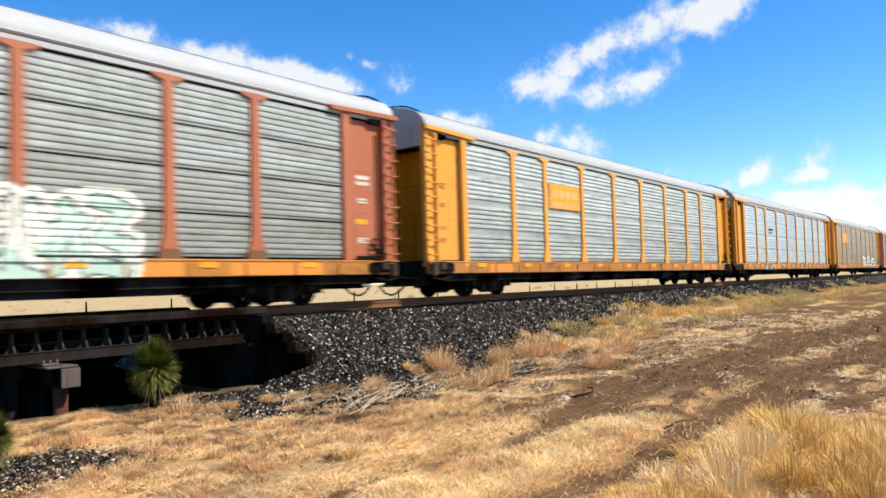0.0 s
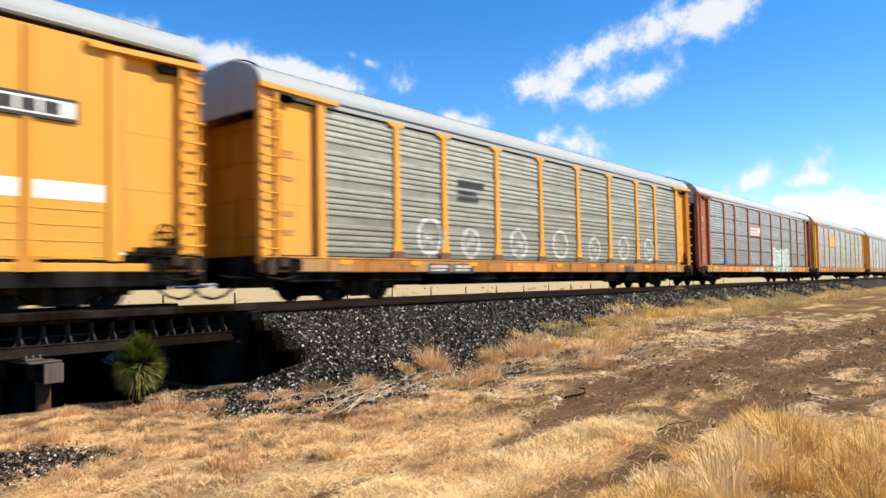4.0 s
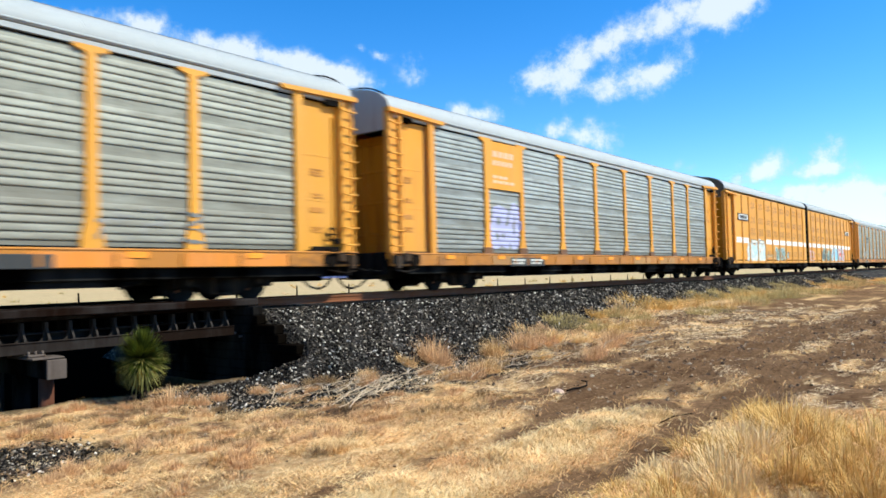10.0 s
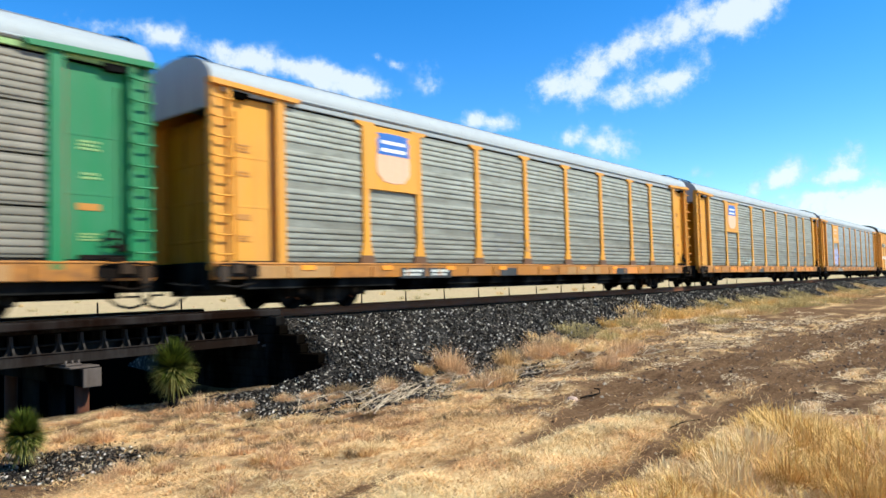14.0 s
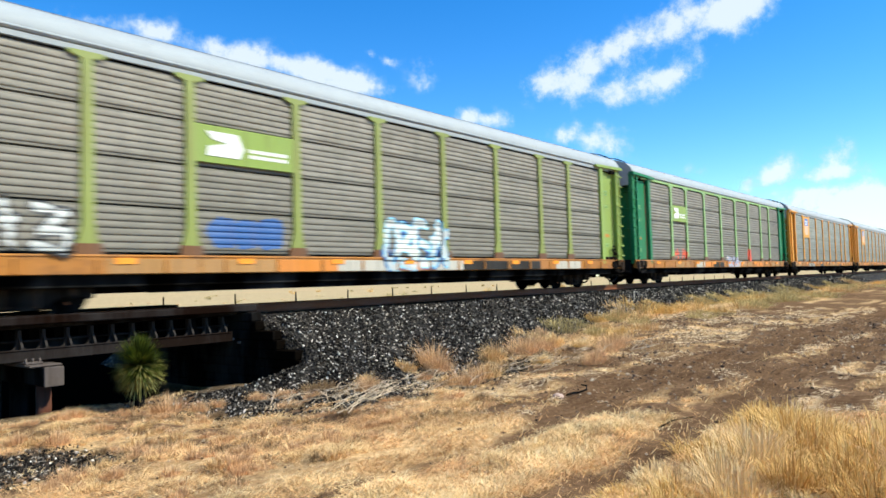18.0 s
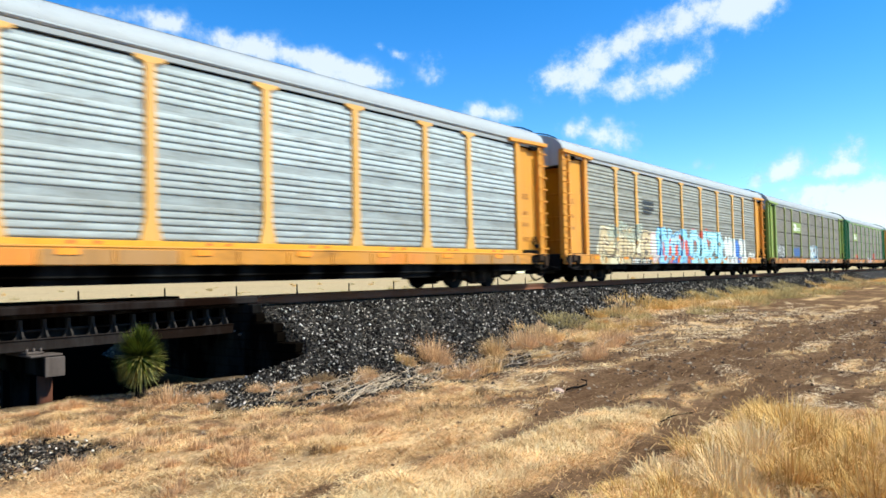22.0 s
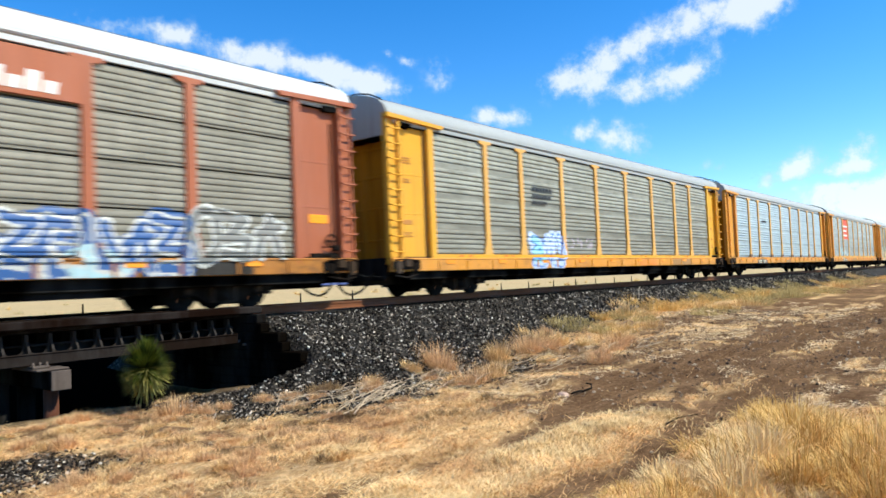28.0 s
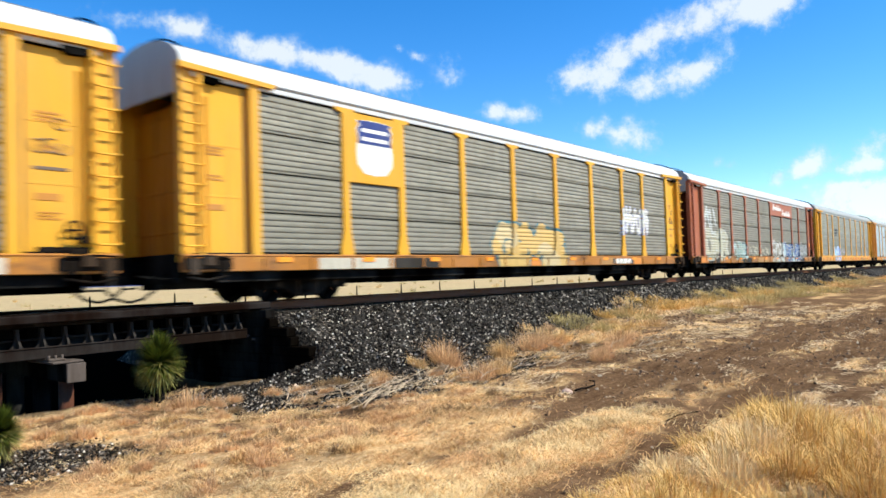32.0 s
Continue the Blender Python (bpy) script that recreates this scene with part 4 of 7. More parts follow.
def reflector_mesh():
    return shared("marks", lambda: Shape().box(0, 0.42, -SIDE - 0.085, -SIDE - 0.07, FLOOR - 0.20, FLOOR - 0.08, 0, 0.002).mesh("reflector", REFLECT))


REFLECT = painted("reflector_yellow", (0.92, 0.30, 0.004), amount=0.1)
STENCIL = painted("stencil_plate", (0.03, 0.03, 0.03), amount=0.1)

PATCHES = [painted("faded_tan_paint", (0.40, 0.20, 0.055), dirt=(0.1, 0.06, 0.03), amount=0.7), painted("fresh_orange_paint", (0.66, 0.22, 0.02), dirt=(0.12, 0.06, 0.03), amount=0.5),
           painted("pale_grimy_paint", (0.52, 0.47, 0.38), dirt=(0.09, 0.06, 0.04), amount=0.7), painted("dark_overpaint", (0.022, 0.018, 0.014), dirt=(0.10, 0.07, 0.045), amount=0.6, gloss=0.1)]

WHEELSETS = []


def truck(parent, x):
    """A bogie with two wheelsets; the wheelsets' own place is the axle at the bogie's middle, moved by the parent's inverse."""
    def side_frame():
        s = Shape()
        for y in (-1.0, 1.0):
            s.prism_y([(-1.15, 0.34), (-1.15, 0.56), (-0.55, 0.66), (0.55, 0.66), (1.15, 0.56), (1.15, 0.34), (0.7, 0.34), (0.42, 0.16), (-0.42, 0.16), (-0.7, 0.34)], y - 0.07, y + 0.07)
            for bx in (-0.89, 0.89):
                s.disc_y(bx, y - 0.14 if y < 0 else y, y if y < 0 else y + 0.14, 0.42, 0.13, 14)
            for sx in (-0.2, 0, 0.2):
                s.tube([(sx, y * 1.08, 0.2), (sx, y * 1.08, 0.5)], 0.07, 8)
        s.box(-0.28, 0.28, -1.0, 1.0, 0.36, 0.6)
        for y in (-1.0, 1.0):
            s.box(-0.40, 0.40, y - 0.05, y + 0.05, 0.12, 0.40)
            s.box(-1.28, -1.12, y - 0.1, y + 0.1, 0.30, 0.50).box(1.12, 1.28, y - 0.1, y + 0.1, 0.30, 0.50)
            s.tube([(-0.95, y * 0.72, 0.62), (-0.3, y * 0.75, 0.3), (0.3, y * 0.75, 0.3), (0.95, y * 0.72, 0.62)], 0.04, 6)
            for sx in (-0.27, 0.27):
                s.box(sx - 0.05, sx + 0.05, y * 1.09 - 0.03, y * 1.09 + 0.03, 0.16, 0.60, 1)
            for bx in (-0.89, 0.89):
                s.disc_y(bx, y * 1.12 - 0.03, y * 1.12 + 0.03, 0.42, 0.07, 10, 1)
        s.box(-0.52, -0.44, -0.9, 0.9, 0.22, 0.4).box(0.44, 0.52, -0.9, 0.9, 0.22, 0.4)
        s.box(-0.45, 0.45, -0.5, 0.5, 0.58, 0.66)
        return s.mesh("side_frame", BOGIE, DUSTY)

    def wheelset():
        s = Shape()
        for y in (-0.82, 0.69):
            s.disc_y(0, y, y + 0.13, 0, 0.42, 28)
            s.disc_y(0, y - 0.015, y + 0.145, 0, 0.30, 24)
            s.disc_y(0, y - 0.04, y + 0.17, 0, 0.11, 14)
        s.disc_y(0, -1.05, 1.05, 0, 0.075, 12)
        for k in range(4):
            a = k * math.pi / 2
            s.disc_y(0.2 * math.cos(a), -0.84, -0.835, 0.2 * math.sin(a), 0.035, 8, 1)
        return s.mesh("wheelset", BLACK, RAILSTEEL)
    t = part("truck", shared("truck", side_frame), parent, "black cast-steel bogie", pose(x, 0, 0))
    for dx in (-0.89, 0.89):
        w = part("wheelset", shared("wheelset", wheelset), t)
        w.matrix_parent_inverse = pose(dx, 0, 0.42)
        WHEELSETS.append(w)


def coupler(parent, flip, length):
    def bar():
        s = Shape().box(0.0, 0.95, -0.09, 0.09, 0.76, 0.98)
        s.prism_y([(-0.14, 0.70), (0.18, 0.70), (0.24, 0.8), (0.24, 0.98), (0.1, 1.06), (-0.1, 1.04)], -0.16, 0.16)
        s.box(0.62, 0.75, -1.3, 1.3, 0.5, 1.1)
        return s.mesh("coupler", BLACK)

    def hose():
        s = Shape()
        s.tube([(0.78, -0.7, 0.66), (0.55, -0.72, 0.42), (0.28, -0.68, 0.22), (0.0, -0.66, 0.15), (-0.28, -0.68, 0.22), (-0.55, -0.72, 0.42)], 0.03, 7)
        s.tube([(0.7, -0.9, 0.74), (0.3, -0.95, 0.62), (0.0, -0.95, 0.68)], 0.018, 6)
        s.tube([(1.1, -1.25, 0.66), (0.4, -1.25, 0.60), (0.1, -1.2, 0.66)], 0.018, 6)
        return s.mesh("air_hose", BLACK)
    m = pose(length, 0, 0, 0, 0, 180) if flip else pose(0, 0, 0)
    part("coupler", shared("coupler", bar), parent, "", m)
    part("air_hose", shared("hose", hose), parent, "hanging black brake hose", m)


# ---- graffiti: strokes of paint that follow the sheet ----
GLYPHS = {
    "D": [[(0, 0), (0, 1), (0.45, 1), (0.75, 0.7), (0.75, 0.3), (0.45, 0), (0, 0)]],
    "A": [[(0, 0), (0.38, 1), (0.76, 0)], [(0.16, 0.34), (0.6, 0.34)]],
    "Z": [[(0, 1), (0.75, 1), (0, 0), (0.75, 0)]],
    "R": [[(0, 0), (0, 1), (0.5, 1), (0.7, 0.76), (0.5, 0.5), (0, 0.5)], [(0.35, 0.5), (0.75, 0)]],
    "a": [[(0, 0), (0.1, 1), (0.4, 0.4), (0.7, 1), (0.75, 0)]],
    "b": [[(0, 0.95), (0.65, 0.85), (0.1, 0.45), (0.7, 0.4), (0.6, 0.02), (0, 0.1)]],
    "c": [[(0.7, 0.9), (0.2, 0.95), (0, 0.5), (0.2, 0.05), (0.72, 0.1)], [(0.4, 0.5), (0.72, 0.45)]],
    "d": [[(0, 1), (0.05, 0.05), (0.6, 0.0)], [(0.5, 1), (0.72, 0.4)]],
    "e": [[(0, 0.1), (0.35, 0.95), (0.7, 0.1)], [(0, 0.6), (0.7, 0.75)]],
    "o": [[(0.38 + 0.36 * math.cos(k * math.pi / 8), 0.5 + 0.5 * math.sin(k * math.pi / 8)) for k in range(17)]],
    "l": [[(0.1, 0), (0.2, 1)], [(0.5, 0.05), (0.45, 0.95)], [(0.1, 0.5), (0.6, 0.6)]],
}


def segments_distance(px, pz, segs):
    d = np.full(px.shape, 9.0)
    for (x0, z0), (x1, z1) in segs:
        vx, vz = x1 - x0, z1 - z0
        k = np.clip(((px - x0) * vx + (pz - z0) * vz) / max(vx * vx + vz * vz, 1e-9), 0, 1)
        d = np.minimum(d, np.hypot(px - x0 - k * vx, pz - z0 - k * vz))
    return d


def graffiti(parent, x, z, width, height, word, mats, label, style="grouped", weight=0.16, seed=1, backing=0.0, flat=False, lift=0.0, outline=0.05):
    """A sprayed piece: mats are fill, outline and, if there is backing, cloud paint; z counts from the rail."""
    rng = np.random.default_rng(seed)
    cell = 0.035
    xs = np.arange(x - 0.3, x + width + 0.3, cell)
    if flat:
        prof = [(0.0, FLOOR - 0.4), (0.0, 6.0)]
    else:
        prof = [(-0.065, SILL_LO - 0.1), (-0.065, FLOOR - 0.095), (-0.106, FLOOR - 0.09), (-0.106, FLOOR - 0.02), (0.05, FLOOR)] + PROFILES[style]
    lo, hi = z - 0.25, z + height + 0.3
    zs = [lo]
    stops = [p[1] for p in prof] if not flat else []
    while zs[-1] < hi:
        zs.append(zs[-1] + cell)
    zs = np.array(sorted({round(float(a), 4) for a in zs} | {round(s, 4) for s in stops if lo < s < hi}))
    pd, pz = np.array([p[0] for p in prof]), np.array([p[1] for p in prof])
    depth = np.interp(zs, pz, pd)
    gx, gz = np.meshgrid((xs[:-1] + xs[1:]) / 2, (zs[:-1] + zs[1:]) / 2, indexing="ij")
    adv = width / len(word)
    segs = []
    for i, ch in enumerate(word):
        lean, rise, grow = rng.uniform(-0.12, 0.12), rng.uniform(-0.06, 0.06), rng.uniform(0.9, 1.12)
        for line in GLYPHS[ch]:
            pts = [(x + adv * (i + 0.08) + adv * 1.08 * a * grow + lean * b * height, z + height * (b * grow + rise)) for a, b in line]
            segs += list(zip(pts[:-1], pts[1:]))
    wob = 0.03 * np.sin(9 * gx + seed) * np.sin(11 * gz + 2 * seed) + 0.015 * np.sin(31 * gx) * np.sin(27 * gz)
    d = segments_distance(gx, gz, segs) + wob
    w = weight * height / 1.3
    idx = np.full(d.shape, -1)
    if backing:
        blob = d + 0.10 * np.sin(3.1 * gx + seed) * np.sin(4.3 * gz)
        idx[blob < w + backing] = 2
    idx[d < w + outline] = 1
    idx[d < w] = 0
    if len(mats) > 3:
        hi2 = (d < w) & (np.sin(2.3 * gx + seed * 1.7) + 0.8 * np.sin(3.7 * gz + 1.1 * gx) > 0.75)
        idx[hi2] = 3
    if not flat:
        idx[gz < SILL_LO + 0.005] = -1
    off = (-SIDE - 0.006 if not flat else -SIDE - 0.014) - lift
    ii, jj = np.nonzero(idx >= 0)
    nz = len(zs)
    used, inv = np.unique(np.stack([ii * nz + jj, (ii + 1) * nz + jj, (ii + 1) * nz + jj + 1, ii * nz + jj + 1], 1), return_inverse=True)
    vx, vz, vd = xs[used // nz], zs[used % nz], depth[used % nz]
    if not flat:
        # paint runs over the posts too
        near = np.min(np.abs(vx[:, None] - np.array(EDGES[2:10])[None]), axis=1)
        half = np.interp(vz, [FLOOR - 0.02, FLOOR + 0.16, FLOOR + 0.55, EAVE], [0.235, 0.235, 0.135, 0.12])
        vd = np.where((near < half) & (vz > FLOOR - 0.02), -0.043, vd)
    v = np.stack([vx, off + vd, vz], 1)
    me = quick_mesh("graffiti", v, inv.reshape(-1, 4), mats, idx[ii, jj])
    return part("graffiti", me, parent, label)


def plate_part(parent, x0, x1, z0, z1, mat, name, label, proud=0.03):
    s = Shape().box(x0, x1, -SIDE - proud, -SIDE + 0.04, z0, z1, ch=0.01)
    return part(name, s.mesh(name, mat), parent, label)


def ribbed_panel(parent, x0, x1, z0, z1, mat, name, label, style="grouped"):
    """A painted field that follows the ribs of the side sheet."""
    prof = [(d, z) for d, z in PROFILES[style] if z0 < z < z1]
    prof = [(0.02, z0)] + prof + [(0.02, z1)]
    s = Shape()
    for (d0, a), (d1, b) in zip(prof[:-1], prof[1:]):
        s.prism_x([(-SIDE + d0 * 0.6 - 0.012, a), (-SIDE + d1 * 0.6 - 0.012, b)], x0, x1, closed=False)
    return part(name, s.mesh(name, mat), parent, label)


def bars(parent, x0, z0, rows, mat, y=-SIDE - 0.036, name="lettering", label="illegible painted lettering"):
    """Writing that cannot be read, as plain bars: rows of (width, height, step down, gaps)."""
    s = Shape()
    z = z0
    for w, h, n in rows:
        k = w / n
        for i in range(n):
            s.box(x0 + i * k, x0 + (i + 0.8) * k, y, y + 0.01, z - h, z, ch=0.003)
        z -= h * 1.55
    return part(name, s.mesh(name, mat), parent, label)


def stencils(parent):
    """Two black plates with white illegible stencilling on the sill."""
    for x in (6.45, 7.6):
        plate_part(parent, x, x + 1.05, 0.69, 0.98, STENCIL, "stencil_plate", "black stencil plate on the sill", 0.075)
        bars(parent, x + 0.12, 0.93, [(0.8, 0.07, 4), (0.7, 0.06, 5)], OFFWHITE, -SIDE - 0.082)


def autorack(index, paint, steel, style, label, roof=None, foot=False, sill=None, door=None, post=None):
    car = thing("autorack_car", label, "rail car", "cars of the train")
    roof = roof or ROOF_STEEL
    sill = sill or ORANGE_SILL
    door = door or BROWN_DOOR
    turn = pose(L, 0, 0, 0, 0, 180)
    part("underframe", frame_mesh(E0 + 0.1, L - E0 - 0.1), car, "black steel underframe")
    deck = shared("deck", lambda: Shape().box(E0, L - E0, -1.4, 1.4, 1.062, 1.115).mesh("deck", BLACK))
    part("deck", deck, car)
    inner = shared("inner", lambda: Shape().box(E0 + 0.72, L - E0 - 0.72, -1.36, 1.36, 2.6, 2.66).mesh("upper_deck", GREY_CAP))
    part("upper_deck", inner, car)
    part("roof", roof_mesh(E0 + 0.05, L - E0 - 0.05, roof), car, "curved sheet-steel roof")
    for m in (None, turn):
        part("side_sill", sill_mesh(E0, L - E0, sill), car, "yellow side sill, scuffed", m)
        for k in range(1, 10):
            part("side_panel", panel_mesh(EDGES[k + 1] - EDGES[k], style, steel), car, "", (m or pose(0, 0, 0)) @ pose(EDGES[k], 0, 0))
        for k in range(2, 10):
            part("post", post_mesh(post or paint, foot), car, "", (m or pose(0, 0, 0)) @ pose(EDGES[k], 0, 0))
        luck = random.Random(index * 11 + 5)
        worn = style == "lined"
        x = E0 + luck.uniform(0.3, 2.0)
        while x < L - 4:
            w = luck.choice([1.3, 1.9, 2.6])
            if luck.random() < (0.75 if worn else 0.1 if sill is GOLD_SILL else 0.3):
                part("sill_patch", patch_mesh(w, luck.choice(PATCHES if worn else PATCHES[:2])), car, "repainted patch on the sill", (m or pose(0, 0, 0)) @ pose(x, 0, 0))
            x += w + luck.choice([0.0, 0.06, 1.1])
        top = shared("top_rail", lambda: Shape().box(E0 + 0.3, L - E0 - 0.3, -SIDE + 0.015, -SIDE + 0.09, EAVE - 0.139, EAVE - 0.105).box(E0 + 0.3, L - E0 - 0.3, -SIDE + 0.0, -SIDE + 0.08, EAVE + 0.021, EAVE + 0.05).mesh("top_rail", BLACK))
        part("top_rail", top, car, "dark slot rail under the roof", m)
        edge = post if index == 6 else roof
        strip = shared(("fascia", edge.name), lambda: Shape().box(E0 + 0.3, L - E0 - 0.3, -SIDE - 0.004, -SIDE + 0.09, EAVE - 0.104, EAVE + 0.02).mesh("fascia", edge))
        part("fascia", strip, car, "narrow steel strip below the roof edge", m)
        if index in (9, 11):
            lip = shared("sill_lip", lambda: Shape().box(E0 + 1.9, L - E0 - 1.9, -SIDE - 0.05, -SIDE + 0.02, FLOOR - 0.0335, FLOOR + 0.085, ch=0.004).mesh("sill_lip", LEMON))
            part("sill_lip", lip, car, "pale yellow lip over the sill", m)
            for k in range(1, 10):
                for off in (0.45, 0.62):
                    dot = shared("red_mark", lambda: Shape().box(-0.05, 0.05, -SIDE - 0.058, -SIDE - 0.045, FLOOR + 0.005, FLOOR + 0.065, ch=0.003).mesh("red_reflector", RED))
                    part("red_reflector", dot, car, "small red reflector", (m or pose(0, 0, 0)) @ pose(EDGES[k] + off * (EDGES[k + 1] - EDGES[k]), 0, 0))
        for x in np.arange(3.0, L - 2, 2.7):
            part("reflector", reflector_mesh(), car, "", (m or pose(0, 0, 0)) @ pose(x, 0, 0))
        fit_corner(car, paint, (m or pose(0, 0, 0)) @ pose(E0, 0, 0), False)
        fit_corner(car, paint, (m or pose(0, 0, 0)) @ pose(L - E0, 0, 0), True)
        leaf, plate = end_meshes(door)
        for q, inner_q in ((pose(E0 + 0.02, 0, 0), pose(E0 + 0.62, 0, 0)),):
            part("end_door", leaf, car, "grimy folding end door in dark paint", (m or pose(0, 0, 0)) @ inner_q)
            part("end_door", shared(("leaf2", door.name), lambda: mirrored_y(leaf)), car, "grimy folding end door in dark paint", (m or pose(0, 0, 0)) @ inner_q)
            part("end_plate", plate, car, "grey arched plate over the doors", (m or pose(0, 0, 0)) @ q)
    for x in (4.25, L - 4.25):
        truck(car, x)
        grab = shared("grab", lambda: Shape().tube([(0.22, y * 0.9, z + 0.09) for y, z in ROOF_ARC[2:-2]], 0.022, 6).tube([(0.22, 0.5, 5.6), (0.22, 0.45, 5.8)], 0.02, 5).mesh("roof_grab", BLACK))
        part("roof_grab", grab, car, "black grab rail over the roof end", pose(E0, 0, 0) if x < 10 else pose(L - E0, 0, 0, 0, 0, 180))
    ink = FAINT if paint in (YELLOW, AMBER, LEMON) else PALE_GREEN if paint in (GREEN, LIME) else OFFWHITE
    if index == 12:
        plate = Shape().box(L - E0 - 1.4, L - E0 - 0.8, -SIDE + 0.088, -SIDE + 0.1, 1.95, 2.16, ch=0.003).mesh("label_plate", REFLECT)
        part("label_plate", plate, car, "orange label plate")
    else:
        end_marks(car, L - E0 - 1.45, ink, index)
        end_marks(car, E0 + 0.6, ink, index + 40)
    coupler(car, False, L)
    coupler(car, True, L)
    return car


def end_marks(car, x, ink, seed):
    """Stencilling and labels on the recessed end sheet."""
    rng = random.Random(seed * 7 + 3)
    y = -SIDE + 0.088
    z = rng.uniform(3.1, 4.0)
    loud = ink is OFFWHITE
    bars(car, x + 0.06, z, [(0.5, 0.10, 4), (0.5, 0.10, 6)] if loud else [(0.42, 0.045, 6), (0.36, 0.045, 5), (0.42, 0.045, 7)], ink, y)
    bars(car, x + 0.12, z - 0.6, [(0.32, 0.05, 4), (0.36, 0.045, 5)], ink, y)
    label = Shape().box(x + 0.04, x + 0.46, y, y + 0.012, 2.04, 2.17, ch=0.003).mesh("label_plate", REFLECT if loud else FAINT)
    part("label_plate", label, car, "small orange label plate")
    if rng.random() < 0.7:
        bars(car, x + 0.08, rng.uniform(1.6, 1.85), [(0.4, 0.035, 6), (0.3, 0.035, 4), (0.4, 0.035, 5)], ink, y)


def mirrored(me):
    """A mesh mirrored in x, with its faces turned back."""
    k = me.copy()
    k.transform(Matrix.Diagonal((-1, 1, 1, 1)))
    k.flip_normals()
    return k


def mirrored_y(me):
    k = me.copy()
    k.transform(Matrix.Diagonal((1, -1, 1, 1)))
    k.flip_normals()
    return k


GRIMY_CAP = painted("grimy_end_plate_paint", (0.10, 0.085, 0.06), dirt=(0.02, 0.016, 0.012), amount=0.8, gloss=0.05)


def regrimed(me):
    k = me.copy()
    k.materials[0] = GRIMY_CAP
    return k


PALE_GREEN = painted("faded_green_paint", (0.26, 0.40, 0.14), amount=0.4)
LAVENDER = painted("faded_lavender_paint", (0.36, 0.36, 0.56), amount=0.3)
PALE_POST = painted("sun_bleached_yellow_post_paint", (0.70, 0.37, 0.085), dirt=(0.32, 0.15, 0.04), amount=0.35)
PALELILAC = painted("pale_lilac_spray", (0.46, 0.55, 0.78), amount=0.3)
GREYPINK = painted("worn_violet_spray", (0.40, 0.35, 0.40), amount=0.4)
FAINTGREY = painted("worn_grey_spray", (0.17, 0.17, 0.16), amount=0.6)
ICEBLUE = painted("ice_blue_spray", (0.40, 0.72, 0.80), amount=0.15)
UMBER = painted("umber_spray", (0.13, 0.085, 0.055), amount=0.4)
PALEMOSS = painted("grey_moss_spray", (0.36, 0.40, 0.30), amount=0.4)
TANSPRAY = painted("worn_tan_spray", (0.43, 0.40, 0.29), dirt=(0.24, 0.22, 0.16), amount=0.9)
GHOST = painted("ghostly_worn_spray", (0.46, 0.475, 0.455), dirt=(0.3, 0.31, 0.29), amount=0.9)
FAINTPALE = painted("faint_pale_spray", (0.37, 0.39, 0.39), dirt=(0.24, 0.25, 0.25), amount=0.9)
SLATE = painted("slate_green_spray", (0.055, 0.095, 0.09), amount=0.3)
DULLMINT = painted("dull_mint_spray", (0.26, 0.36, 0.31), amount=0.3)
PALEAQUA = painted("pale_aqua_spray", (0.44, 0.64, 0.66), amount=0.3)
PALEBLUE = painted("pale_blue_spray", (0.36, 0.53, 0.58), amount=0.4)
YOLK = painted("egg_yellow_paint", (0.58, 0.38, 0.12), amount=0.4)
DULLTEAL = painted("dull_teal_spray", (0.045, 0.15, 0.19), amount=0.4)
SAND = painted("sand_yellow_spray", (0.56, 0.44, 0.24), amount=0.4)
POSTAMBER = painted("dull_amber_post_paint", (0.52, 0.22, 0.026), amount=0.3, gloss=0.25)
LA = 44.1                      # the two-unit articulated car


def fit_corner(car, paint, m, flip):
    """Posts, ladder and end sheet at one corner of a car; the brake wheel stands at the flipped end."""
    sheet = None
    for name, data, lab in corner_meshes(paint):
        if flip:
            data = shared((name, "flip", paint.name), lambda: mirrored(data))
        if name == "rung":
            for k in range(9):
                part("rung", data, sheet, lab, pose(0, 0, FLOOR + 0.16 + k * 0.42))
        elif flip or name != "brake_gear":
            ob = part(name, data, car, lab, m)
            sheet = ob if name == "ladder_sheet" else sheet


